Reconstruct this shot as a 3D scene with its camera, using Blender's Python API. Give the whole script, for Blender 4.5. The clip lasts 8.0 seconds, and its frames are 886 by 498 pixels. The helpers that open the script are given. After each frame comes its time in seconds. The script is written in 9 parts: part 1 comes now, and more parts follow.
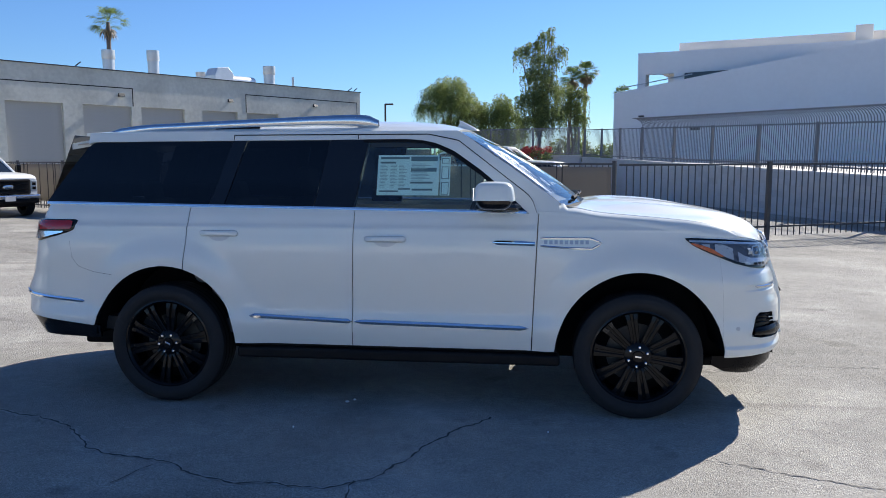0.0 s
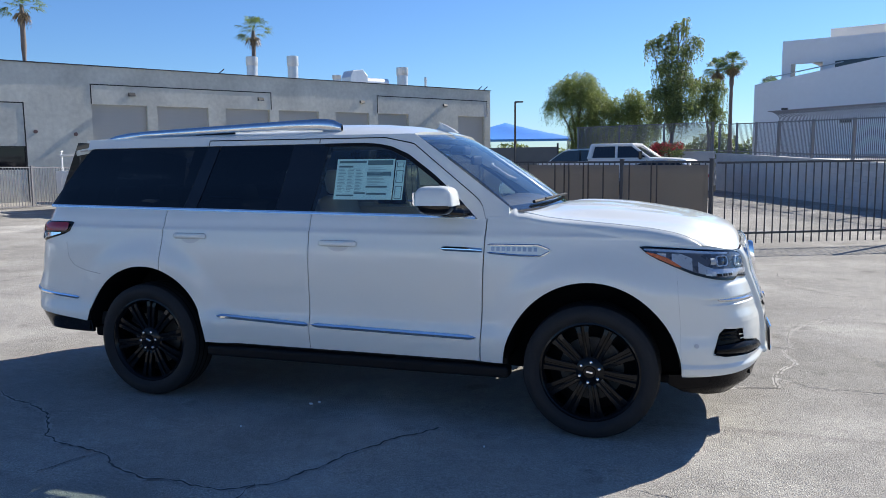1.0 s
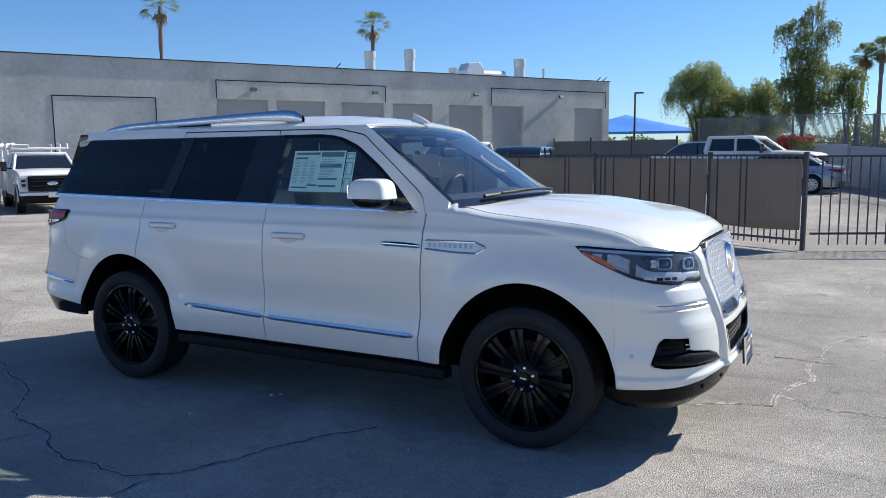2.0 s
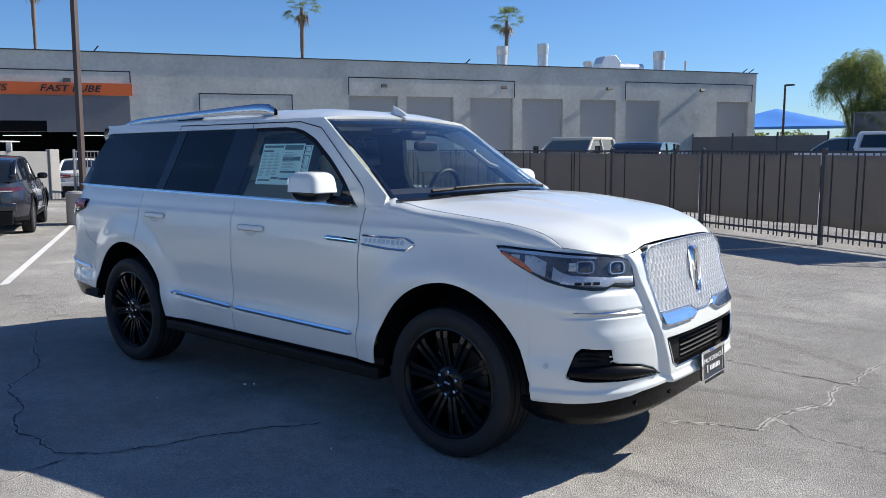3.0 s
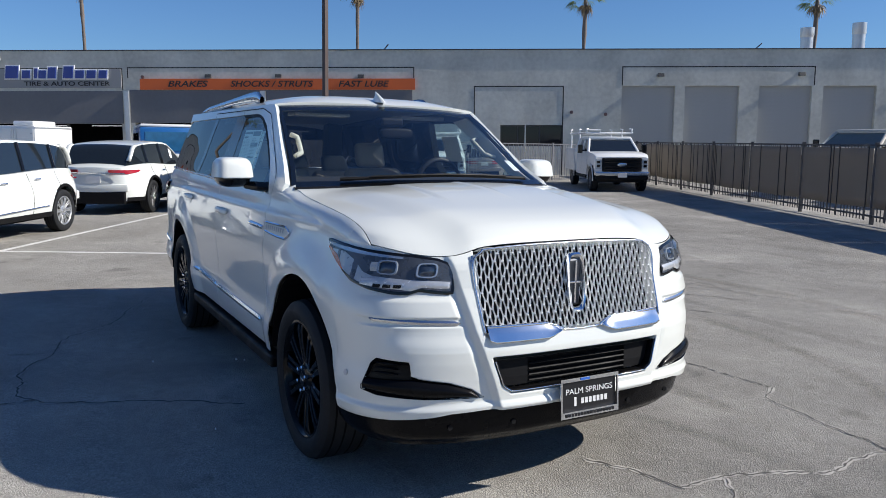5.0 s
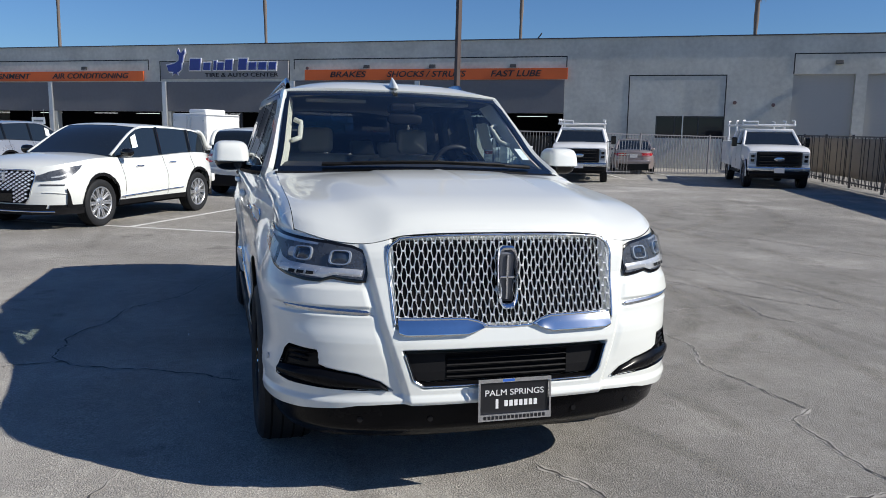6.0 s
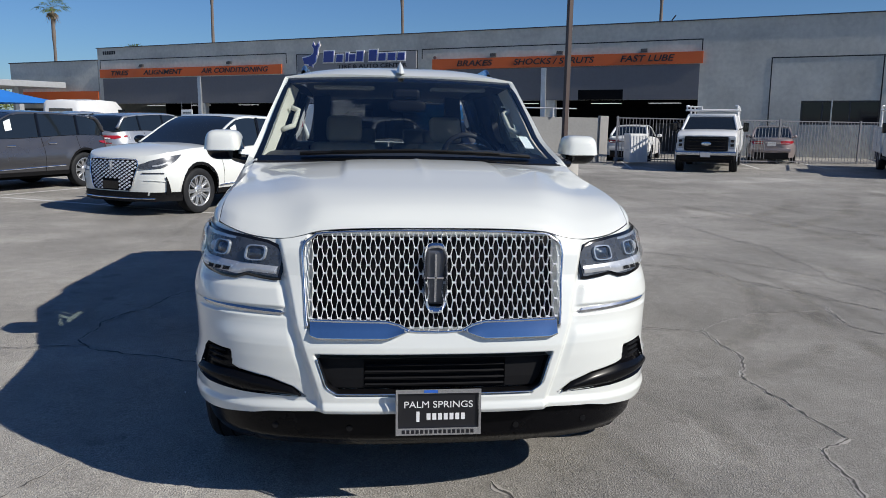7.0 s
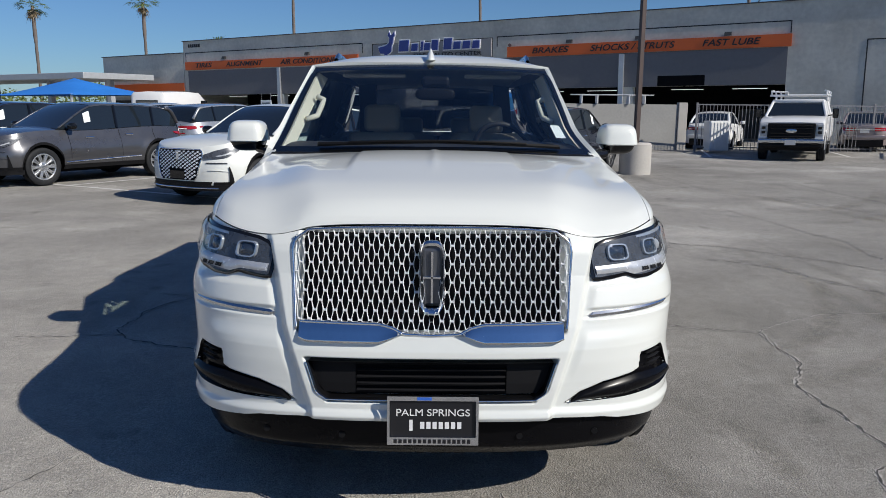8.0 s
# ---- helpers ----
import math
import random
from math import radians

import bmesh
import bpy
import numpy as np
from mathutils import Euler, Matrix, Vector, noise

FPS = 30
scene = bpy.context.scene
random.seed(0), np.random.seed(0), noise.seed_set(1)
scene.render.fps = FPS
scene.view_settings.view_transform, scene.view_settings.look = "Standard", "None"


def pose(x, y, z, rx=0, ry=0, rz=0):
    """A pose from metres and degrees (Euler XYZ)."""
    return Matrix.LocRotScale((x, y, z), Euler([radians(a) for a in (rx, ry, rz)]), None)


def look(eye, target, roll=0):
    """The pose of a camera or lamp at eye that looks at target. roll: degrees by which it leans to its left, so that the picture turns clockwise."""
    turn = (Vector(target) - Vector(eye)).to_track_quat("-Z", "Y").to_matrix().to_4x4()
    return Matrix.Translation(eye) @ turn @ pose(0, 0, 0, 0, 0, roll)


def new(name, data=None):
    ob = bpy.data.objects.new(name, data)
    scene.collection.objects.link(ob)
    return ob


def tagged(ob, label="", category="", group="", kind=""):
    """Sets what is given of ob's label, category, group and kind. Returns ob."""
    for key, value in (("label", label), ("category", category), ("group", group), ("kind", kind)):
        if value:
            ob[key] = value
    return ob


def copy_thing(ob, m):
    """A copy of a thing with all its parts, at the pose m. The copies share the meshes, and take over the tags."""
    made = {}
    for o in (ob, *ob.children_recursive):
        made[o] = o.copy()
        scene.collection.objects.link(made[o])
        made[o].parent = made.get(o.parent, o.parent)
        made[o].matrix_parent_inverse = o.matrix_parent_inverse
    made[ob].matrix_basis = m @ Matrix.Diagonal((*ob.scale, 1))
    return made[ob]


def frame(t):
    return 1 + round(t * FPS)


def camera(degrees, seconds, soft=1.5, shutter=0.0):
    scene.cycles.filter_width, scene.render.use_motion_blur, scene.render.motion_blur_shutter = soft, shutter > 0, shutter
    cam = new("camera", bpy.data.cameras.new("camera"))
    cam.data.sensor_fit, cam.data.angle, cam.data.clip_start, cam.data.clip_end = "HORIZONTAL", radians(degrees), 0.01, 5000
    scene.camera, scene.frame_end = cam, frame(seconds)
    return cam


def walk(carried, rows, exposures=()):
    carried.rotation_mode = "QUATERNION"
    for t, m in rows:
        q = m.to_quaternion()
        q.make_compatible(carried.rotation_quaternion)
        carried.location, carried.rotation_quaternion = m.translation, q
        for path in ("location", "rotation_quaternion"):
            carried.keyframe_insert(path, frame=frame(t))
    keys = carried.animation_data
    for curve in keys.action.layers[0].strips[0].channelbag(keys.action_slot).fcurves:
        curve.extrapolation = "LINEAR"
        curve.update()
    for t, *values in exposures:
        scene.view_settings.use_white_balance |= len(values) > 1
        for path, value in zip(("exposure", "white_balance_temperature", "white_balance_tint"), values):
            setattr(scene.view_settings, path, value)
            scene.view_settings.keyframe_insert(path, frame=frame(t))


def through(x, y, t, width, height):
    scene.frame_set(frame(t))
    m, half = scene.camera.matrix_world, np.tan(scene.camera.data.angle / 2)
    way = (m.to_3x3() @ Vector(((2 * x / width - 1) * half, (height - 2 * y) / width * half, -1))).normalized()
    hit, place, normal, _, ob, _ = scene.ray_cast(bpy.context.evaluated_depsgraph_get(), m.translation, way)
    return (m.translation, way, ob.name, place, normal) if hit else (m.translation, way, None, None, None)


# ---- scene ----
# camera
cam = camera(59.5, 8.0, 0.85)
# the lot falls gently towards the far fence
LOT = Matrix.Rotation(radians(-0.9), 4, "X")
PATH = [
    (0, (0.941, -5.867, 1.575), (0.691, -3.893, 1.371), -0.0),
    (0.5, (1.554, -5.745, 1.591), (1.119, -3.804, 1.386), -0.1),
    (1, (2.126, -5.491, 1.61), (1.509, -3.6, 1.401), -0.4),
    (1.5, (2.687, -5.222, 1.624), (1.901, -3.395, 1.407), -0.4),
    (1.7, (2.845, -5.097, 1.604), (2.008, -3.294, 1.383), -0.3),
    (2.8, (3.856, -4.27, 1.606), (2.677, -2.672, 1.371), 0.2),
    (3, (4.01, -4.108, 1.59), (2.773, -2.554, 1.353), 0.2),
    (3.5, (4.371, -3.693, 1.599), (3.002, -2.256, 1.356), 0.4),
    (4, (4.734, -3.25, 1.598), (3.233, -1.95, 1.35), 0.5),
    (4.5, (5.006, -2.724, 1.598), (3.383, -1.584, 1.342), 0.7),
    (4.7, (5.11, -2.515, 1.581), (3.44, -1.446, 1.323), 0.7),
    (5.8, (5.453, -1.401, 1.601), (3.583, -0.756, 1.309), 1.7),
    (6, (5.514, -1.2, 1.584), (3.619, -0.635, 1.287), 1.6),
    (6.5, (5.528, -0.71, 1.597), (3.589, -0.336, 1.282), 1.4),
    (7, (5.4, -0.301, 1.592), (3.439, -0.087, 1.259), 1.1),
    (7.5, (5.316, -0.039, 1.598), (3.349, 0.051, 1.25), 0.8),
    (8, (5.219, 0.012, 1.596), (3.253, 0.024, 1.232), 0.6),
]
walk(cam, [(t, LOT @ look(eye, target, roll)) for t, eye, target, roll in PATH],
     exposures=[(0.0, 0.94, 6450, 10), (1.5, 0.92, 6450, 10), (3.0, 0.79, 6400, 10), (4.5, 0.57, 6380, 10), (6.0, 0.31, 6380, 10), (7.0, 0.14, 6380, 10), (8.0, 0.06, 6400, 10)])

# ---- light ----
SUN_DIR = Vector((0.81, 1.22, 1.0)).normalized()
sun = new("sun", bpy.data.lights.new("sun", "SUN"))
sun.data.energy, sun.data.angle, sun.data.color = 4.7, radians(0.53), (1.0, 0.945, 0.85)
sun.matrix_world = look((0, 0, 30), Vector((0, 0, 30)) - SUN_DIR)
world = bpy.data.worlds.new("sky")
world.use_nodes = True
scene.world = world
_n = world.node_tree.nodes
sky = _n.new("ShaderNodeTexSky")
sky.sky_type, sky.sun_disc = "NISHITA", False
sky.sun_elevation = math.asin(SUN_DIR.z)
sky.sun_rotation = math.atan2(SUN_DIR.x, SUN_DIR.y)
sky.air_density, sky.dust_density, sky.ozone_density = 1.0, 0.12, 3.0
# the dry desert air: a clean blue down to the horizon
_t = _n.new("ShaderNodeMix")
_t.data_type, _t.blend_type = "RGBA", "MULTIPLY"
_t.inputs[0].default_value = 1.0
_t.inputs[7].default_value = (0.66, 0.94, 1.34, 1.0)
world.node_tree.links.new(sky.outputs[0], _t.inputs[6])
world.node_tree.links.new(_t.outputs[2], _n["Background"].inputs[0])
_n["Background"].inputs[1].default_value = 0.055

# ---- materials ----
MATS = {}


def mat(name, color, rough=0.6, metal=0.0, vary=0.12, scale=4.0, fine=60.0, bump=0.0, bump_scale=80.0, coat=0.0, spec=0.5, glow=0.0, island=False, rand=0.0):
    """A surface with two scales of tone variation and a fine relief."""
    if name in MATS:
        return MATS[name]
    m = bpy.data.materials.new(name)
    m.use_nodes = True
    nt = m.node_tree
    b = nt.nodes["Principled BSDF"]
    b.inputs["Roughness"].default_value = rough
    b.inputs["Metallic"].default_value = metal
    b.inputs["Coat Weight"].default_value = coat
    b.inputs["Coat Roughness"].default_value = 0.03
    b.inputs["Specular IOR Level"].default_value = spec
    c = (*color, 1.0)
    b.inputs["Base Color"].default_value = c
    tc = nt.nodes.new("ShaderNodeTexCoord")
    if vary > 0:
        n1, n2 = nt.nodes.new("ShaderNodeTexNoise"), nt.nodes.new("ShaderNodeTexNoise")
        n1.inputs["Scale"].default_value, n2.inputs["Scale"].default_value = scale, fine
        n1.inputs["Detail"].default_value, n2.inputs["Detail"].default_value = 5.0, 3.0
        for n in (n1, n2):
            nt.links.new(tc.outputs["Object"], n.inputs["Vector"])
        add = nt.nodes.new("ShaderNodeMath")
        add.operation = "MULTIPLY_ADD"
        nt.links.new(n2.outputs["Fac"], add.inputs[0])
        add.inputs[1].default_value = 0.5
        nt.links.new(n1.outputs["Fac"], add.inputs[2])
        mr = nt.nodes.new("ShaderNodeMapRange")
        nt.links.new(add.outputs[0], mr.inputs["Value"])
        mr.inputs["From Min"].default_value, mr.inputs["From Max"].default_value = 0.4, 1.1
        mr.inputs["To Min"].default_value, mr.inputs["To Max"].default_value = 1 - vary, 1 + vary
        last = mr.outputs[0]
        if rand > 0:
            oi = nt.nodes.new("ShaderNodeObjectInfo")
            r2 = nt.nodes.new("ShaderNodeMapRange")
            nt.links.new(oi.outputs["Random"], r2.inputs["Value"])
            r2.inputs["To Min"].default_value, r2.inputs["To Max"].default_value = 1 - rand, 1 + rand
            mu = nt.nodes.new("ShaderNodeMath")
            mu.operation = "MULTIPLY"
            nt.links.new(last, mu.inputs[0])
            nt.links.new(r2.outputs[0], mu.inputs[1])
            last = mu.outputs[0]
        if island:
            ge = nt.nodes.new("ShaderNodeNewGeometry")
            r2 = nt.nodes.new("ShaderNodeMapRange")
            nt.links.new(ge.outputs["Random Per Island"], r2.inputs["Value"])
            r2.inputs["To Min"].default_value, r2.inputs["To Max"].default_value = 0.65, 1.35
            mu = nt.nodes.new("ShaderNodeMath")
            mu.operation = "MULTIPLY"
            nt.links.new(last, mu.inputs[0])
            nt.links.new(r2.outputs[0], mu.inputs[1])
            last = mu.outputs[0]
        hs = nt.nodes.new("ShaderNodeHueSaturation")
        hs.inputs["Color"].default_value = c
        nt.links.new(last, hs.inputs["Value"])
        nt.links.new(hs.outputs[0], b.inputs["Base Color"])
        rr = nt.nodes.new("ShaderNodeMapRange")
        nt.links.new(n1.outputs["Fac"], rr.inputs["Value"])
        rr.inputs["From Min"].default_value, rr.inputs["From Max"].default_value = 0.3, 0.7
        rr.inputs["To Min"].default_value, rr.inputs["To Max"].default_value = max(0.0, rough * 0.85), min(1.0, rough * 1.15)
        nt.links.new(rr.outputs[0], b.inputs["Roughness"])
    if bump > 0:
        n3 = nt.nodes.new("ShaderNodeTexNoise")
        n3.inputs["Scale"].default_value, n3.inputs["Detail"].default_value = bump_scale, 6.0
        nt.links.new(tc.outputs["Object"], n3.inputs["Vector"])
        bp = nt.nodes.new("ShaderNodeBump")
        bp.inputs["Strength"].default_value, bp.inputs["Distance"].default_value = bump, 0.01
        nt.links.new(n3.outputs["Fac"], bp.inputs["Height"])
        nt.links.new(bp.outputs[0], b.inputs["Normal"])
    if glow > 0:
        b.inputs["Emission Color"].default_value = c
        b.inputs["Emission Strength"].default_value = glow
    MATS[name] = m
    return m


def glass(name, tint, rough=0.0, gloss=0.09, slant=1.0):
    """Thin glass: a tinted view through it, and a mirror that grows at a slant."""
    if name in MATS:
        return MATS[name]
    m = bpy.data.materials.new(name)
    m.use_nodes = True
    nt = m.node_tree
    nt.nodes.remove(nt.nodes["Principled BSDF"])
    tr, gl, mx, fr = (nt.nodes.new("ShaderNodeBsdf" + k) if k != "x" else None for k in ("Transparent", "Glossy", "x", "x"))
    mx, fr, pw, fr_out = nt.nodes.new("ShaderNodeMixShader"), nt.nodes.new("ShaderNodeLayerWeight"), nt.nodes.new("ShaderNodeMath"), nt.nodes.new("ShaderNodeMath")
    tr.inputs["Color"].default_value = (*tint, 1)
    gl.inputs["Roughness"].default_value = rough
    # the same mirror from both sides of the pane: it grows with the fifth power of the slant
    n0 = ((0.5 + gloss) / (2.5 + gloss)) ** 2
    fr.inputs["Blend"].default_value = 0.5
    pw.operation, fr_out.operation = "POWER", "MULTIPLY_ADD"
    pw.inputs[1].default_value = 5.0
    fr_out.inputs[1].default_value, fr_out.inputs[2].default_value = (1.0 - n0) * slant, n0
    nt.links.new(fr.outputs["Facing"], pw.inputs[0])
    nt.links.new(pw.outputs[0], fr_out.inputs[0])
    nt.links.new(fr_out.outputs[0], mx.inputs[0])
    nt.links.new(tr.outputs[0], mx.inputs[1])
    nt.links.new(gl.outputs[0], mx.inputs[2])
    nt.links.new(mx.outputs[0], nt.nodes["Material Output"].inputs["Surface"])
    MATS[name] = m
    return m


STUCCO = mat("grey_stucco", (0.575, 0.565, 0.50), 0.9, vary=0.28, scale=0.5, fine=5.0, bump=1.3, bump_scale=1.8)
STUCCO_DARK = mat("dark_grey_paint", (0.17, 0.172, 0.18), 0.85, vary=0.12, scale=0.5, fine=6.0, bump=0.3, bump_scale=12)
DOOR_GREY = mat("shutter_grey", (0.44, 0.43, 0.40), 0.6, vary=0.08, scale=0.8, fine=30)
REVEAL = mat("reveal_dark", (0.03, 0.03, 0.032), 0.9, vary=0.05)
ORANGE = mat("orange_paint", (0.72, 0.14, 0.03), 0.6, vary=0.08, scale=1.0)
CAPMETAL = mat("dark_cap_metal", (0.05, 0.05, 0.055), 0.5, metal=0.3, vary=0.1)
WHITE_WALL = mat("white_render", (0.78, 0.78, 0.79), 0.85, vary=0.05, scale=0.3, fine=5, bump=0.15, bump_scale=30)
BLOCK = mat("grey_block", (0.56, 0.55, 0.54), 0.92, vary=0.14, scale=1.5, fine=25, bump=0.5, bump_scale=60, rand=0.08)
IRON = mat("fence_iron", (0.055, 0.055, 0.06), 0.5, metal=0.2, vary=0.2, scale=3, fine=40)
IRON_GREY = mat("fence_grey", (0.20, 0.20, 0.215), 0.5, metal=0.2, vary=0.15, scale=3, fine=40)
SCREEN = mat("brown_screen", (0.27, 0.24, 0.205), 0.95, vary=0.1, scale=1.2, fine=90, bump=0.2, bump_scale=200)


def let_light_through(m, share):
    """Cloth and leaves: part of the light on one side comes out of the other."""
    nt = m.node_tree
    b = nt.nodes["Principled BSDF"]
    tl, mx = nt.nodes.new("ShaderNodeBsdfTranslucent"), nt.nodes.new("ShaderNodeMixShader")
    nt.links.new(b.inputs["Base Color"].links[0].from_socket, tl.inputs["Color"])
    mx.inputs[0].default_value = share
    nt.links.new(b.outputs[0], mx.inputs[1])
    nt.links.new(tl.outputs[0], mx.inputs[2])
    nt.links.new(mx.outputs[0], nt.nodes["Material Output"].inputs["Surface"])
    return m


let_light_through(SCREEN, 0.4)
GALV = mat("galvanised", (0.55, 0.56, 0.57), 0.4, metal=0.8, vary=0.12, scale=3, fine=20)
CONCRETE = mat("concrete", (0.42, 0.40, 0.37), 0.9, vary=0.15, scale=2, fine=30, bump=0.4, bump_scale=60)
PAINT_LINE = mat("white_line_paint", (0.62, 0.61, 0.58), 0.8, vary=0.25, scale=3, fine=25)
# near-black for hollows and interiors; the bays' shade is in this colour
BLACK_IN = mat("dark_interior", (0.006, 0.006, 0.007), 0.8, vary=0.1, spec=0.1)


# ---- builders ----
def part(name, bm, material, parent=None, label="", smooth=False, m=None):
    """Link a bmesh as one mesh object, under a thing or a part."""
    me = bpy.data.meshes.new(name)
    bm.to_mesh(me)
    bm.free()
    if smooth:
        me.shade_smooth()
        if smooth != "all":
            me.set_sharp_from_angle(angle=radians(38))
    for k in (material if isinstance(material, (list, tuple)) else (material,)):
        me.materials.append(k)
    ob = new(name, me)
    if parent is not None:
        ob.parent = parent
    if m is not None:
        ob.matrix_local = m
    if label:
        tagged(ob, label)
    return ob


def shared(name, mesh, parent, m):
    """One more object on a mesh that is already there."""
    ob = new(name, mesh)
    ob.parent = parent
    ob.matrix_local = m
    return ob


def box(bm, x0, x1, y0, y1, z0, z1, bevel=0.0, seg=2):
    r = bmesh.ops.create_cube(bm, size=1.0)
    vs = r["verts"]
    bmesh.ops.scale(bm, vec=(x1 - x0, y1 - y0, z1 - z0), verts=vs)
    bmesh.ops.translate(bm, vec=((x0 + x1) / 2, (y0 + y1) / 2, (z0 + z1) / 2), verts=vs)
    if bevel > 0:
        es = list({e for v in vs for e in v.link_edges})
        bmesh.ops.bevel(bm, geom=es, offset=bevel, segments=seg, affect="EDGES", profile=0.5)
    return bm


def boxes(*args, bevel=0.0):
    bm = bmesh.new()
    for a in args:
        box(bm, *a, bevel=bevel)
    return bm


def tube(pts, r, n=10, bm=None, cap=True, flat=1.0):
    """A round bar along points; r one radius or one for each point."""
    bm = bm or bmesh.new()
    pts = [Vector(p) for p in pts]
    rs = r if isinstance(r, (list, tuple)) else [r] * len(pts)
    rings = []
    up0 = None
    for i, p in enumerate(pts):
        d = (pts[min(i + 1, len(pts) - 1)] - pts[max(i - 1, 0)]).normalized()
        if up0 is None:
            up0 = d.orthogonal().normalized() if abs(d.z) > 0.9 else Vector((0, 0, 1))
        s = d.cross(up0).normalized()
        u = s.cross(d).normalized()
        up0 = u
        rings.append([bm.verts.new(p + (s * math.cos(k) + u * math.sin(k) * flat) * rs[i]) for k in [2 * math.pi * j / n for j in range(n)]])
    for a, b in zip(rings, rings[1:]):
        for j in range(n):
            bm.faces.new((a[j], a[(j + 1) % n], b[(j + 1) % n], b[j]))
    if cap:
        bm.faces.new(rings[0][::-1])
        bm.faces.new(rings[-1])
    bmesh.ops.recalc_face_normals(bm, faces=bm.faces)
    return bm


def slab(pts, depth, axis="y", at=0.0, bm=None, bevel=0.0):
    """A flat polygon of (a, b) points, pushed along an axis by depth from at."""
    bm = bm or bmesh.new()
    f = {"y": lambda a, b, c: (a, c, b), "x": lambda a, b, c: (c, a, b), "z": lambda a, b, c: (a, b, c)}[axis]
    lo = [bm.verts.new(f(a, b, at)) for a, b in pts]
    hi = [bm.verts.new(f(a, b, at + depth)) for a, b in pts]
    n = len(pts)
    fs = [bm.faces.new(lo), bm.faces.new(hi[::-1])]
    for i in range(n):
        fs.append(bm.faces.new((lo[i], lo[(i + 1) % n], hi[(i + 1) % n], hi[i])))
    bmesh.ops.recalc_face_normals(bm, faces=fs)
    if bevel > 0:
        es = list({e for q in fs[:2] for e in q.edges})
        bmesh.ops.bevel(bm, geom=es, offset=bevel, segments=2, affect="EDGES", profile=0.5)
    return bm


def lettering(name, text, size, material, parent, m, depth=0.01, slant=0.0, width=None, bold=0.0):
    """Raised letters in the built-in font, as a mesh; its reading direction is x, its height z."""
    cu = bpy.data.curves.new(name, "FONT")
    cu.body, cu.size, cu.extrude, cu.shear, cu.align_x, cu.align_y, cu.offset = text, size, depth / 2, slant, "CENTER", "CENTER", bold
    tmp = bpy.data.objects.new(name, cu)
    me = bpy.data.meshes.new_from_object(tmp)
    bpy.data.objects.remove(tmp)
    xs = [v.co.x for v in me.vertices]
    k = width / (max(xs) - min(xs)) if width else 1.0
    me.transform(Matrix.Rotation(radians(90), 4, "X") @ Matrix.Diagonal((k, 1, 1, 1)))
    me.materials.clear()
    me.materials.append(material)
    ob = new(name, me)
    ob.parent = parent
    ob.matrix_local = m
    return ob


def empty(name, m, label, category, group=""):
    ob = new(name)
    ob.empty_display_size = 0.3
    ob.matrix_world = m
    return tagged(ob, label, category, group)


def lot(x, y, yaw=0.0, z=0.0):
    """A pose on the lot, which slopes up to the fence and lies level beyond."""
    if y > 9.5:
        return pose(x, y, z + ground_z(x, y), 0, 0, yaw)
    return LOT @ pose(x, y, z, 0, 0, yaw)


def ground_z(x, y):
    return -0.0157 * max(-60.0, min(10.0, y))

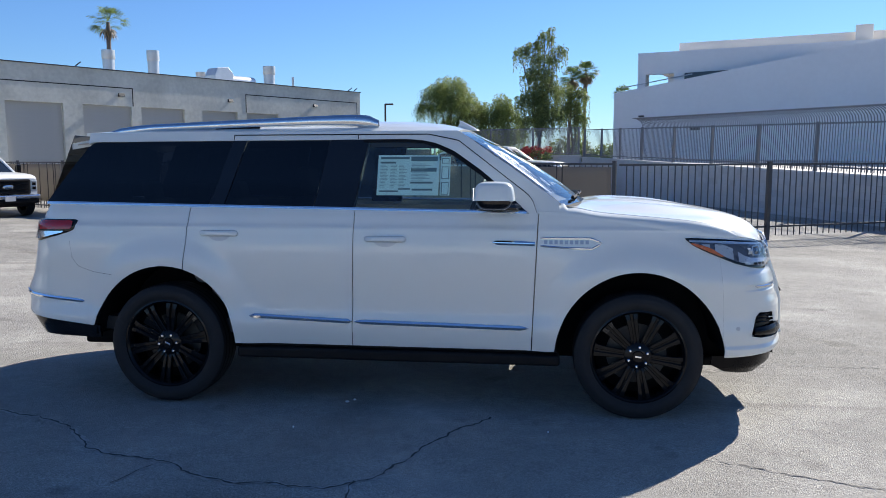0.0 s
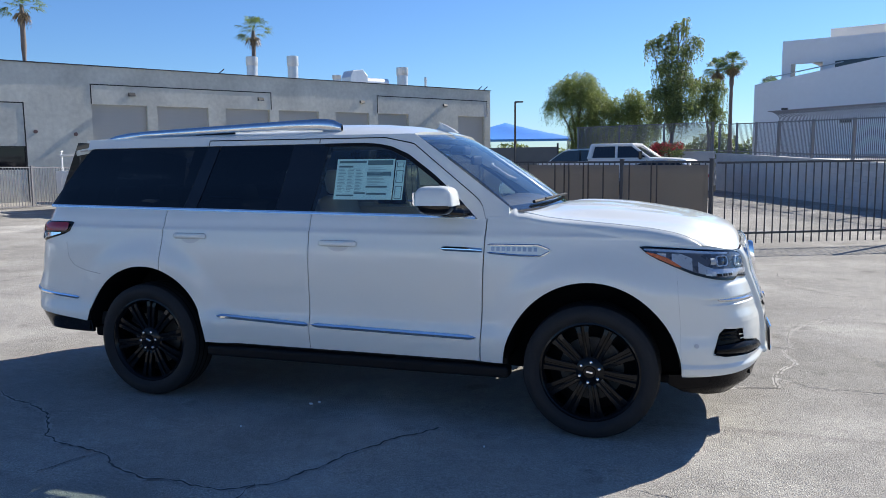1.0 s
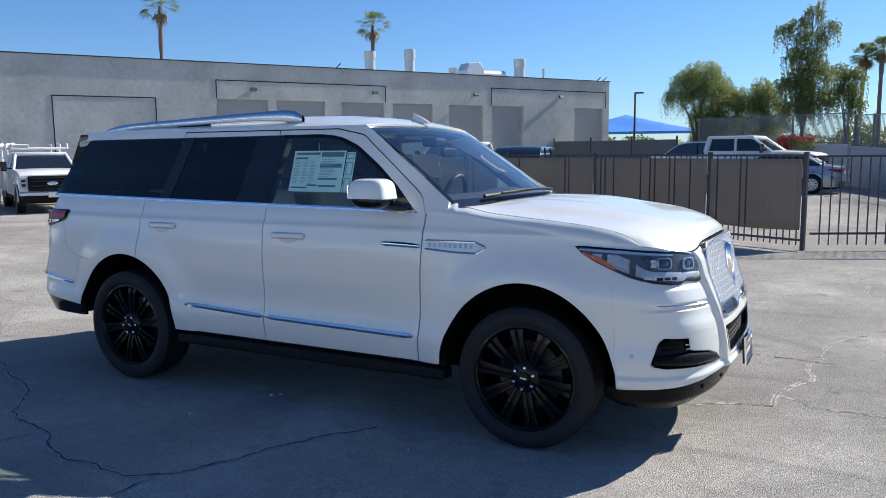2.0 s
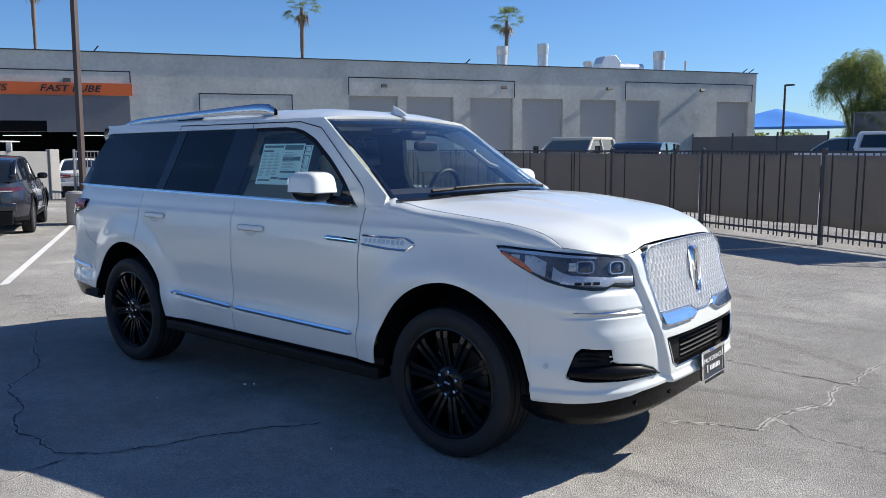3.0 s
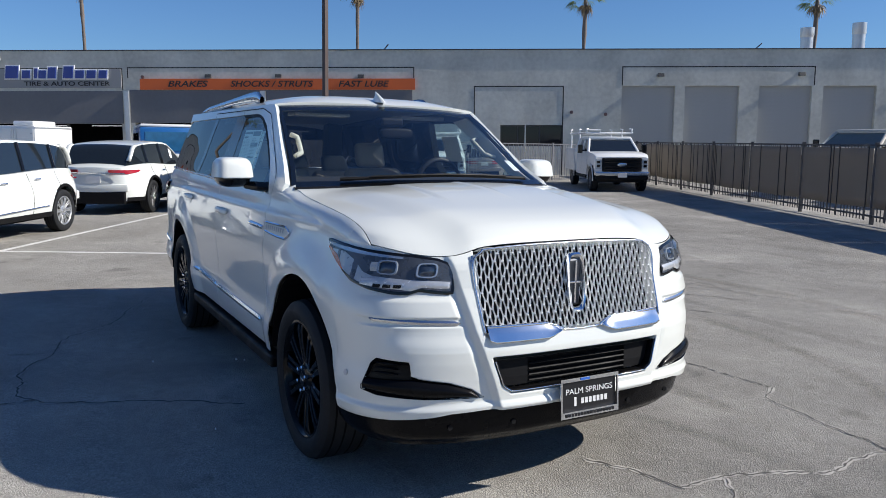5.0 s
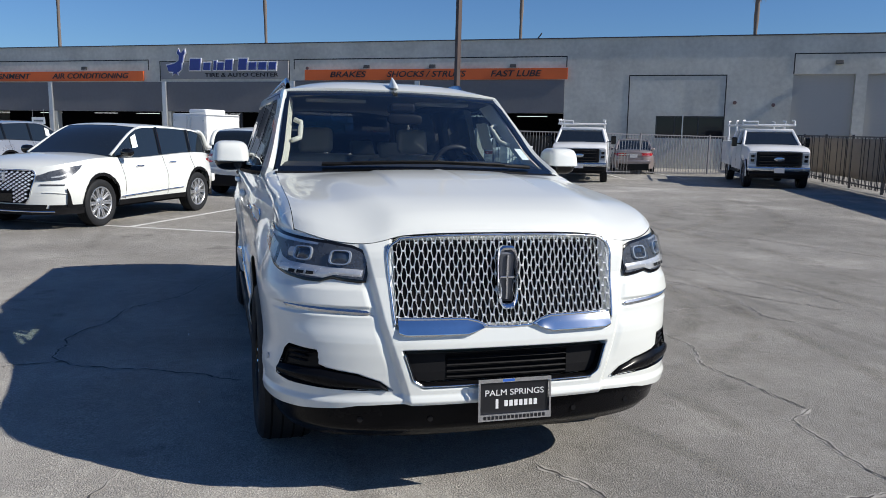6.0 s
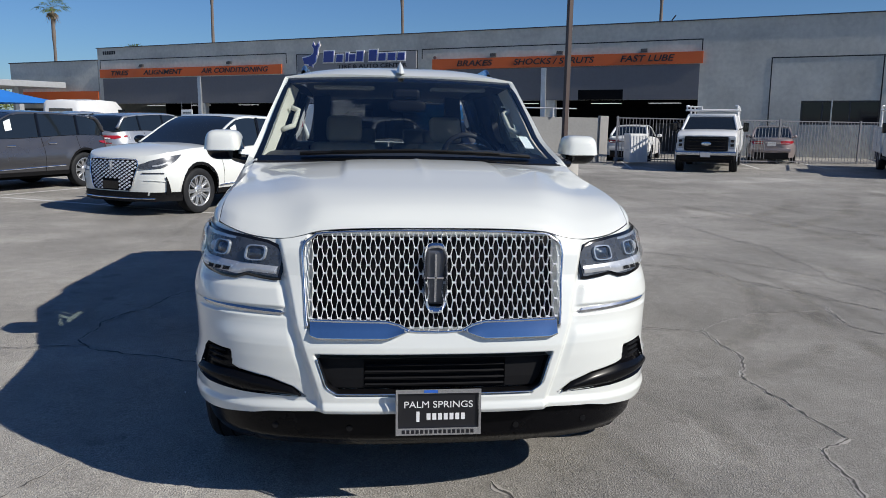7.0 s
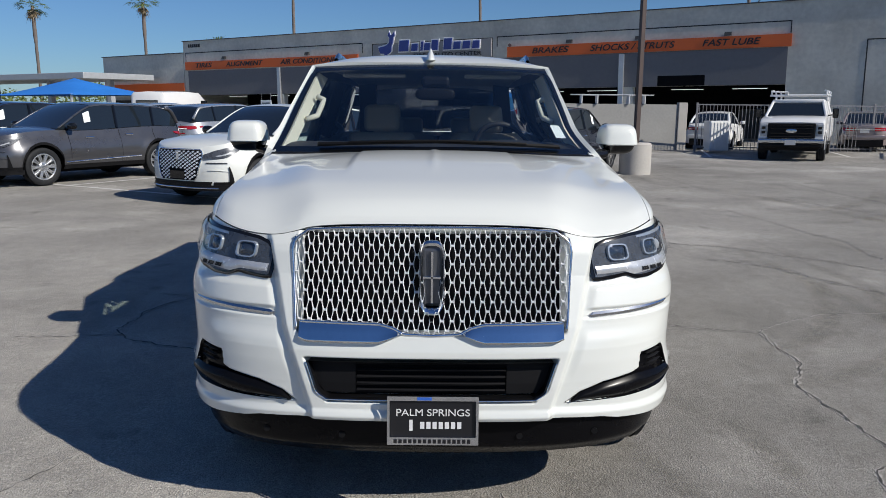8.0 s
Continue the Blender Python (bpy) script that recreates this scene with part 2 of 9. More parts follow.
# ---- ground ----
def asphalt():
    m = bpy.data.materials.new("sunbleached_asphalt")
    m.use_nodes = True
    nt, L = m.node_tree, m.node_tree.links
    b = nt.nodes["Principled BSDF"]
    tc = nt.nodes.new("ShaderNodeTexCoord")

    def noise_at(scale, detail=5.0, stretch=None, kind="ShaderNodeTexNoise"):
        n = nt.nodes.new(kind)
        n.inputs["Scale"].default_value = scale
        if kind == "ShaderNodeTexNoise":
            n.inputs["Detail"].default_value = detail
        src = tc.outputs["Object"]
        if stretch:
            mp = nt.nodes.new("ShaderNodeMapping")
            mp.inputs["Scale"].default_value, mp.inputs["Rotation"].default_value = stretch[0], (0, 0, stretch[1])
            L.new(src, mp.inputs["Vector"])
            src = mp.outputs[0]
        L.new(src, n.inputs["Vector"])
        return n

    def ramp(n, lo, hi, a, c):
        r = nt.nodes.new("ShaderNodeMapRange")
        r.inputs["From Min"].default_value, r.inputs["From Max"].default_value = lo, hi
        r.inputs["To Min"].default_value, r.inputs["To Max"].default_value = a, c
        L.new(n.outputs[0], r.inputs["Value"])
        return r.outputs[0]

    def times(a, c):
        n = nt.nodes.new("ShaderNodeMath")
        n.operation = "MULTIPLY"
        L.new(a, n.inputs[0])
        L.new(c, n.inputs[1])
        return n.outputs[0]

    v = ramp(noise_at(0.16, 4), 0.35, 0.65, 0.8, 1.14)
    v = times(v, ramp(noise_at(0.9, 6), 0.35, 0.65, 0.87, 1.1))
    v = times(v, ramp(noise_at(9.0, 5), 0.35, 0.65, 0.93, 1.06))
    v = times(v, ramp(noise_at(55.0, 3), 0.3, 0.7, 0.86, 1.13))
    v = times(v, ramp(noise_at(150.0, 2), 0.3, 0.7, 0.62, 1.38))
    v = times(v, ramp(noise_at(0.55, 6), 0.54, 0.66, 0.96, 1.24))
    # pale bare aggregate, old drips and tyre marks
    v = times(v, ramp(noise_at(230.0, 1), 0.62, 0.72, 1.0, 1.45))
    v = times(v, ramp(noise_at(2.3, 3), 0.64, 0.72, 1.0, 0.72))
    v = times(v, ramp(noise_at(1.1, 4, ((0.12, 2.2, 1), 1.1)), 0.62, 0.72, 1.0, 0.84))
    v = times(v, ramp(noise_at(0.7, 5, ((0.25, 1.6, 1), 0.45)), 0.55, 0.75, 1.0, 0.86))
    hs = nt.nodes.new("ShaderNodeHueSaturation")
    hs.inputs["Color"].default_value = (0.316, 0.300, 0.272, 1)
    L.new(v, hs.inputs["Value"])
    L.new(hs.outputs[0], b.inputs["Base Color"])
    b.inputs["Roughness"].default_value = 0.82
    b.inputs["Specular IOR Level"].default_value = 0.18
    b.inputs["Diffuse Roughness"].default_value = 0.18
    bp = nt.nodes.new("ShaderNodeBump")
    bp.inputs["Strength"].default_value, bp.inputs["Distance"].default_value = 1.2, 0.008
    L.new(noise_at(120.0, 4).outputs[0], bp.inputs["Height"])
    L.new(bp.outputs[0], b.inputs["Normal"])
    return m


ASPHALT = asphalt()
bm = bmesh.new()
_xs = [-900, -400, -150, -80, -40, -20, -10, 0, 10, 20, 40, 80, 150, 400, 900]
_ys = [-900, -400, -150, -60, -30, -15, -5, 5, 10, 15, 30, 50, 80, 150, 400, 900]
_g = [[bm.verts.new((x, y, ground_z(x, y))) for x in _xs] for y in _ys]
for j in range(len(_ys) - 1):
    for i in range(len(_xs) - 1):
        bm.faces.new((_g[j][i], _g[j][i + 1], _g[j + 1][i + 1], _g[j + 1][i]))
ground = tagged(part("ground", bm, ASPHALT), "sun-bleached grey asphalt parking lot with cracks", "parking lot", kind="structure")

CRACK = mat("crack_dark", (0.07, 0.065, 0.06), 0.95, vary=0.3, scale=5, fine=50)
CRACK_SEAL = mat("crack_worn_edge", (0.36, 0.34, 0.315), 0.95, vary=0.3, scale=6, fine=60)


def crack_strip(material, lift, pts, width=0.012, seed=0, jag=0.03, step=0.025):
    """A jagged crack along a few guide points on the lot."""
    rnd, rnd_w = random.Random(seed), random.Random(seed + len(material.name))
    line = []
    for (a, b), (c, d) in zip(pts, pts[1:]):
        n = max(2, int(math.hypot(c - a, d - b) / step))
        for i in range(n):
            k = i / n
            line.append((a + (c - a) * k, b + (d - b) * k))
    line.append(pts[-1])
    bm = bmesh.new()
    prev, off = None, 0.0
    for i, (x, y) in enumerate(line):
        j = min(i + 1, len(line) - 1)
        d = Vector((line[j][0] - line[max(i - 1, 0)][0], line[j][1] - line[max(i - 1, 0)][1])).normalized()
        nrm = Vector((-d.y, d.x))
        off = off * 0.86 + rnd.uniform(-1, 1) * jag * 0.3
        w = width * rnd_w.uniform(0.25, 1.2) * (0.3 if i in (0, len(line) - 1) else 1)
        c = Vector((x, y)) + nrm * off
        pair = [bm.verts.new((*(c + nrm * w * s), 0)) for s in (0.5, -0.5)]
        for v in pair:
            v.co.z = ground_z(v.co.x, v.co.y) + lift
        if prev:
            bm.faces.new((prev[0], prev[1], pair[1], pair[0]))
        prev = pair
    bmesh.ops.recalc_face_normals(bm, faces=bm.faces)
    for f in bm.faces:
        if f.normal.z < 0:
            f.normal_flip()
    return part("crack", bm, material, ground)


def crack(pts, width=0.012, seed=0, jag=0.03):
    """A dark split between worn, paler lips."""
    crack_strip(CRACK_SEAL, 0.002, pts, width * 2.4, seed, jag * 0.75)
    crack_strip(CRACK, 0.004, pts, width * 0.75, seed, jag * 0.75)


# ---- the long service building ----
TH = radians(148.79)
WALL_N = Vector((math.cos(TH), math.sin(TH), 0))
WALL_E = Vector((-math.sin(TH), math.cos(TH), 0))
WALL_O = WALL_N * 34.13 + WALL_E * -34.2
# local frame: x runs along the wall from the near end, y into the building, z up
BLD = Matrix((( WALL_E.x, WALL_N.x, 0, WALL_O.x), (WALL_E.y, WALL_N.y, 0, WALL_O.y), (0, 0, 1, 0), (0, 0, 0, 1)))
# WALL_E x WALL_N points down, so x is mirrored to keep a right-handed frame
BLD = BLD @ Matrix.Diagonal((-1, 1, 1, 1))
building = empty("service_building", BLD, "long grey stucco service building with roll-up doors and orange bands", "building")
TOP, BASE = 6.06, -1.2


def wall_pieces(x0, x1, z0, z1, holes):
    """The boxes (xa, xb, za, zb) of a wall round its rectangular openings."""
    out = []
    xs = sorted({x0, x1, *[h[0] for h in holes], *[h[1] for h in holes]})
    for a, b in zip(xs, xs[1:]):
        cuts = sorted([(h[2], h[3]) for h in holes if h[0] <= a + 1e-6 and h[1] >= b - 1e-6])
        z = z0
        for c, d in cuts + [(z1, z1)]:
            if c > z + 1e-6:
                out.append((a, b, z, c))
            z = max(z, d)
    return out


def wall_mesh(x0, x1, z0, z1, y0, y1, holes):
    """A wall as one mesh with rectangular openings (xa, xb, za, zb) through it."""
    return boxes(*[(a, b, y0, y1, c, d) for a, b, c, d in wall_pieces(x0, x1, z0, z1, holes)])


DOORS = [(0.54, 2.98), (7.14, 9.52), (10.17, 12.57), (13.69, 16.27), (16.81, 19.38), (20.35, 23.01), (23.5, 26.12)]
BAYS = [(36.6, 43.6, 2.45), (44.2, 50.9, 2.45), (59.5, 66.6, 2.4), (67.2, 75.4, 2.4), (51.6, 58.9, 2.4)]
holes = [(-b, -a, BASE, 4.3) for a, b in DOORS] + [(-b, -a, BASE, z) for a, b, z in BAYS] + [(-32.15, -29.0, 1.3, 2.36)]
for piece in wall_pieces(-75.8, 0, BASE, TOP, holes):
    part("wall_panel", boxes((piece[0], piece[1], 0, 0.35, piece[2], piece[3])), STUCCO, building)
for b in ((-0.35, 0, 0.35, 6.3, BASE, TOP), (-75.8, -75.45, 0.35, 6.3, BASE, TOP), (-75.45, -0.35, 5.95, 6.3, BASE, TOP)):
    part("side_wall", boxes(b), STUCCO, building)
part("roof", boxes((-75.45, -0.35, 0.35, 5.95, TOP - 0.5, TOP - 0.3)), CONCRETE, building, "flat pale roof")
part("parapet_cap", boxes((-75.86, 0.06, -0.06, 0.4, TOP, TOP + 0.045)), CAPMETAL, building, "dark metal parapet cap")
# roll-up doors with ribs
for a, b in DOORS:
    w = b - a
    d = part("roll_up_door", boxes((-w / 2, w / 2, 0.20, 0.26, BASE, 4.3)), DOOR_GREY, building, "closed grey roll-up door", m=pose(-(a + b) / 2, 0, 0))
    sm, z = None, BASE + 0.05
    while z < 4.1:
        if sm is None:
            sm = part("slat", boxes((-w / 2 + 0.02, w / 2 - 0.02, 0.190, 0.1995, 0, 0.2125)), DOOR_GREY, d, m=pose(0, 0, z)).data
        else:
            shared("slat", sm, d, pose(0, 0, z))
        z += 0.215



def outline(x0, x1, z0, z1, w=0.05, sides="ltr"):
    bm = bmesh.new()
    if "t" in sides:
        box(bm, x0, x1, -0.012, 0.01, z1 - w, z1)
    if "l" in sides:
        box(bm, x0, x0 + w, -0.012, 0.01, z0, z1 - w)
    if "r" in sides:
        box(bm, x1 - w, x1, -0.012, 0.01, z0, z1 - w)
    return bm


for x0, x1, z0, z1 in [(-9.58, -0.29, 4.32, 5.38), (-26.14, -16.7, 4.32, 5.25), (-33.5, -29.0, -0.5, 4.3), (-51.2, -36.5, 4.7, 5.24), (-75.6, -60.2, 4.7, 5.3), (-59.5, -51.45, 4.1, 5.2)]:
    part("groove", outline(x0, x1, z0, z1), REVEAL, building, "dark stucco control joint")
# painted lower band and shutter housings over the bays
part("bay_panel", wall_mesh(-51.1, -36.6, 2.45, 4.1, -0.03, -0.002, [(-42.4, -40.15, 2.4, 2.95)]), STUCCO_DARK, building, "dark grey painted bay panel")
part("bay_panel", boxes((-75.4, -51.5, -0.03, -0.002, 2.4, 4.05)), STUCCO_DARK, building)
# a black sheet stands for the shaded opening; the wall behind is uncut
part("bay_opening", boxes((-42.4, -40.15, -0.012, -0.004, 2.455, 2.95)), BLACK_IN, building, "black sheet painted in for the shaded opening above the bay")
# soffit and back wall near-black: the bays' darkness is put into the colour
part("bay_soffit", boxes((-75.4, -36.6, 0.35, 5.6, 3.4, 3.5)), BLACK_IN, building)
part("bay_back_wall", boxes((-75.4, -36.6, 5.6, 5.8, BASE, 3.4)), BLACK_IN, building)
for x in (-44.2, -51.25, -59.2, -66.9):
    part("downpipe", boxes((x - 0.13, x + 0.13, -0.16, -0.032, -0.4, 4.06), bevel=0.02), GALV, building, "pale square downpipe")
for x0, x1 in ((-50.53, -36.46), (-75.6, -60.52)):
    part("sign_band", boxes((x0, x1, -0.09, -0.031, 4.11, 4.66)), ORANGE, building, "orange painted metal sign band")
LETTER = mat("letter_dark", (0.02, 0.02, 0.025), 0.6, vary=0.05)
for text, a, b in (("FAST LUBE", 37.81, 40.38), ("SHOCKS / STRUTS", 41.65, 45.89), ("BRAKES", 47.06, 49.12), ("AIR CONDITIONING", 61.52, 66.75), ("ALIGNMENT", 68.29, 71.66), ("TIRES", 73.02, 74.61)):
    lettering("lettering", text, 0.42, LETTER, building, pose(-(a + b) / 2, -0.1, 4.39), 0.02, 0.25, b - a, 0.006)
# the lower wing behind the far end
wing = empty("building_wing", BLD, "lower grey stucco wing with an orange band", "building")
part("wall", boxes((-84.7, -75.86, 0.0, 12, BASE, 5.28)), STUCCO, wing)
part("sign_band", boxes((-84.75, -75.9, -0.06, -0.01, 2.68, 3.25)), ORANGE, wing)
part("opening", boxes((-84.0, -76.4, -0.03, -0.012, BASE, 2.1)), REVEAL, wing, "dark glazed front")
part("cap", boxes((-84.78, -75.87, -0.06, 12.05, 5.28, 5.34)), CAPMETAL, wing)
# shop window
win = part("shop_window", boxes((-32.15, -29.0, 0.12, 0.16, 1.3, 2.36)), mat("shop_glass", (0.02, 0.018, 0.02), 0.05, vary=0.0), building, "dark shop window")
part("window_frame", boxes((-32.15, -29.0, 0.08, 0.119, 2.3, 2.36), (-32.15, -29.0, 0.08, 0.119, 1.3, 1.36), (-32.15, -32.09, 0.08, 0.119, 1.36, 2.3), (-29.06, -29.0, 0.08, 0.119, 1.36, 2.3), (-31.3, -31.24, 0.08, 0.119, 1.36, 2.3), (-30.2, -30.14, 0.08, 0.119, 1.36, 2.3)), CAPMETAL, win)


# ---- fences ----
def run(a, b):
    a, b = Vector(a), Vector(b)
    d = (b - a).normalized()
    return a, (b - a).length, math.degrees(math.atan2(d.y, d.x))


def iron_fence(name, a, b, posts, height, gap, material, label, screen=None, lowest=0.08, rails=(0.18, -0.02), post_w=0.07, seed=1, loose=0.4):
    """Square posts, two rails and round pickets along a line of the lot; an optional fabric screen."""
    o, length, yaw = run(a, b)
    thing = empty(name, lot(o.x, o.y, yaw), label, "fence")
    rnd = random.Random(seed)
    pm = None
    for s in posts:
        if pm is None:
            bm = boxes((-post_w / 2, post_w / 2, -post_w / 2, post_w / 2, 0, height + 0.03), bevel=0.006)
            box(bm, -post_w * 0.56, post_w * 0.56, -post_w * 0.56, post_w * 0.56, height + 0.03, height + 0.045, 0.004)
            ob = part("post", bm, material, thing, m=pose(s, 0, 0))
            pm = ob.data
        else:
            shared("post", pm, thing, pose(s, 0, 0))
    for z in (rails[0], height + rails[1]):
        part("rail", boxes((0, length, -0.018, 0.018, z - 0.02, z + 0.02)), material, thing)
    km, n = None, int(length / gap)
    many = n > 150
    bulk = bmesh.new()
    for i in range(1, n):
        s = i * gap
        if any(abs(s - q) < gap * 0.6 for q in posts):
            continue
        y = 0.05 if (screen and rnd.random() < (loose if int(i / 5) % 2 else loose * 0.25)) else 0.0
        if many and i % 2:
            box(bulk, s - 0.009, s + 0.009, y - 0.009, y + 0.009, lowest, height - 0.02)
            continue
        if km is None:
            ob = part("picket", boxes((-0.009, 0.009, -0.009, 0.009, lowest, height - 0.02)), material, thing, m=pose(s, y, 0))
            km = ob.data
        else:
            shared("picket", km, thing, pose(s, y, 0))
    if many:
        tagged(part("picket_run", bulk, material, thing), kind="stuff")
    else:
        bulk.free()
    if screen:
        z0, z1, material2 = screen
        stops = [0.0, *[q for q in posts if 0.2 < q < length - 0.2], length]
        for p, q in zip(stops, stops[1:]):
            bm = bmesh.new()
            nx, nz = max(4, int((q - p) / 0.15)), 6
            g = []
            for k in range(nz + 1):
                row = []
                for i in range(nx + 1):
                    x = p + 0.05 + (q - p - 0.1) * i / nx
                    sag = 0.025 * math.sin(math.pi * i / nx) * (1 if k in (0,) else 0)
                    row.append(bm.verts.new((x, 0.03 + 0.003 * math.sin(x * 7 + k), z0 + (z1 - z0) * k / nz - sag)))
                g.append(row)
            for k in range(nz):
                for i in range(nx):
                    bm.faces.new((g[k][i], g[k][i + 1], g[k + 1][i + 1], g[k + 1][i]))
            f = part("screen", bm, material2, thing, "brown fabric privacy screen", smooth="all")
            so = f.modifiers.new("thick", "SOLIDIFY")
            so.thickness = 0.004
    return thing


P0 = Vector((2.40, 10.23))
DIR = Vector((-0.897, 0.442)).normalized()
FENCE_END = P0 + DIR * 30.4
iron_fence("screened_fence", P0, FENCE_END, [0, 1.95, 4.95, 8.05, 11.1, 14.05, 16.9, 19.75, 22.6, 25.4, 28.2, 30.4], 1.70, 0.125, IRON, "dark iron picket fence hung with brown privacy screen", (0.36, 1.62, SCREEN))
GD = Vector((0.9, 0.43)).normalized()
iron_fence("gate_fence", P0 + GD * 0.12, P0 + GD * 16, [3.72, 8.1, 12.5], 1.68, 0.165, IRON, "dark iron picket fence beside the gate", None, 0.1, (0.3, -0.02), 0.09)
iron_fence("yard_fence", (-23.6, 9.4), (-22.85, 24.5), [0.05, 3.2, 6.4, 9.6, 12.8, 15.5], 1.75, 0.13, IRON_GREY, "grey iron picket fence before the service building", None, 0.08)
cw = empty("yard_wall", lot(-24.85, 4.4, 90), "low grey concrete yard wall", "wall")
part("wall", boxes((0, 4.7, -0.1, 0.1, -0.2, 1.72), bevel=0.01), mat("yard_grey", (0.30, 0.295, 0.28), 0.9, vary=0.15, scale=0.8, fine=12, bump=0.4, bump_scale=20), cw)
part("end_post", boxes((4.71, 5.05, -0.16, 0.16, -0.2, 1.8), bevel=0.02), CONCRETE, cw, "pale concrete end post")

# ---- block wall with the curved-top fence ----
BW_A, BW_B = Vector((3.0, 36.0)), Vector((11.2, 11.5))
o, length, yaw = run(BW_A, BW_B)
bwall = empty("block_wall", pose(o.x, o.y, 0, 0, 1.38, yaw), "long grey concrete block retaining wall", "wall")
BW_TOP = 1.66
part("core", boxes((0, length, 0.015, 0.2, -2.2, BW_TOP - 0.06)), CONCRETE, bwall)
part("cap", boxes((0, length, -0.03, 0.23, BW_TOP - 0.055, BW_TOP + 0.02), bevel=0.008), mat("pale_cap", (0.6, 0.59, 0.57), 0.9), bwall, "pale concrete coping")
# raised bed behind the wall
part("fill", boxes((0, length, 0.2, 14, -2.2, BW_TOP - 0.1)), CONCRETE, bwall)

# ---- the white office building beyond ----
WB_A, WB_B = Vector((6.3, 40.2)), Vector((33.0, 30.8))
o, length, yaw = run(WB_A, WB_B)
office = empty("office_building", pose(o.x, o.y, 0, 0, 0, yaw), "white rendered two-storey office building", "building")
part("upper_wall", wall_mesh(0, length, 0, 7.5, 0, 0.4, [(0.45, 2.0, 5.4, 6.3)]), WHITE_WALL, office)
for b in ((0, 0.4, 0.4, 1.2, 0, 7.5), (0, 0.4, 9, 20, 0, 7.5), (0, 0.4, 1.2, 9, 0, 5.3), (0, 0.4, 1.2, 9, 6.95, 7.5), (length - 0.4, length, 0.4, 20, 0, 7.5)):
    part("side_wall", boxes(b), WHITE_WALL, office)
part("roof", boxes((0.4, length - 0.4, 0.4, 20, 7.0, 7.2)), WHITE_WALL, office)
part("roof_box", boxes((1.9, 14.6, 2, 12, 7.2, 8.2), bevel=0.02), mat("cream_render", (0.8, 0.74, 0.66), 0.85, vary=0.05, scale=0.4), office, "cream roof screen")
part("balcony_wall", slab([(-1.0, 0), (length, 0), (length, 8.6), (20.0, 8.6), (-1.0, 5.22)], 0.3, "y", -1.3), WHITE_WALL, office, "white sloping stair parapet")
part("window_band", slab([(2.6, 5.3), (8.8, 5.3), (8.8, 6.42), (2.6, 6.28)], 0.1, "y", -0.1), mat("office_glass", (0.03, 0.035, 0.05), 0.08, vary=0), office, "dark strip window")

# ---- plain pale wall behind the lot, unseen; added to bounce sunlight onto the car ----
tagged(part("wall_south", boxes((-38, 46, -30.3, -30.0, -0.2, 2.2)), WHITE_WALL), "long plain white wall out of view, added to bounce sunlight", "wall", kind="structure")

# ---- the white SUV: body surfaces ----
def interp(x, pts):
    """Smooth interpolation through (x, value) points."""
    if x <= pts[0][0]:
        return pts[0][1]
    for (a, p), (b, q) in zip(pts, pts[1:]):
        if x <= b:
            k = (x - a) / (b - a)
            return p + (q - p) * k
    return pts[-1][1]


def spline(x, pts):
    """A rounded curve through (x, value) points."""
    if x <= pts[0][0]:
        return pts[0][1]
    if x >= pts[-1][0]:
        return pts[-1][1]
    for i in range(len(pts) - 1):
        if x <= pts[i + 1][0]:
            break
    (x0, p0), (x1, p1) = pts[i], pts[i + 1]
    a, b = pts[max(i - 1, 0)], pts[min(i + 2, len(pts) - 1)]
    h = x1 - x0
    s = (p1 - p0) / h
    m0 = 0.5 * ((p0 - a[1]) / (x0 - a[0]) + s) if i > 0 else s
    m1 = 0.5 * ((b[1] - p1) / (b[0] - x1) + s) if i + 2 < len(pts) else s
    t = (x - x0) / h
    return p0 * (2 * t ** 3 - 3 * t * t + 1) + m0 * h * (t ** 3 - 2 * t * t + t) + p1 * (3 * t * t - 2 * t ** 3) + m1 * h * (t ** 3 - t * t)


def smooth(a, b, x):
    k = max(0.0, min(1.0, (x - a) / (b - a)))
    return k * k * (3 - 2 * k)


AXF, AXR, HUB = 1.556, -1.556, 0.405
SIDE_Z = [(0.30, 0.93), (0.44, 0.962), (0.52, 0.978), (0.57, 0.982), (0.66, 0.968), (0.76, 0.972), (0.86, 0.982), (0.98, 0.99), (1.08, 0.988), (1.15, 0.981), (1.205, 0.972), (1.22, 0.963), (1.28, 0.948), (1.32, 0.935), (1.36, 0.92)]
SHOULDER = [(-3.5, 1.345), (-2.3, 1.345), (0.70, 1.305), (0.95, 1.30), (1.15, 1.285), (1.5, 1.235), (1.8, 1.185), (2.0, 1.16), (2.4, 1.15)]
FRONT_X = [(0.26, 2.455), (0.34, 2.515), (0.42, 2.535), (0.50, 2.545), (0.60, 2.545), (0.72, 2.535), (0.80, 2.515), (0.90, 2.478), (0.98, 2.45), (1.08, 2.432), (1.14, 2.415), (1.18, 2.39)]
REAR_X = [(0.30, -2.52), (0.45, -2.64), (0.60, -2.74), (0.75, -2.755), (0.86, -2.70), (0.98, -2.67), (1.2, -2.62), (1.36, -2.55)]
CORNER_F, CORNER_R = 1.88, -2.12


def half_width(x, z):
    # a smooth side with one fine crease under the windows
    w = spline(z, SIDE_Z) + 0.0028 * math.exp(-((z - 1.197) / 0.007) ** 2)
    # the fenders draw in towards the lamps above the arches
    w -= smooth(0.6, 2.0, x) * (0.012 + 0.055 * smooth(0.85, 1.2, z))
    w -= smooth(-1.4, -2.2, x) * 0.02
    # flared arches
    for c, lift in ((AXF, 0.03), (AXR, 0.028)):
        r = math.hypot(x - c, z - HUB)
        w += lift * smooth(0.74, 0.56, r)
    return w


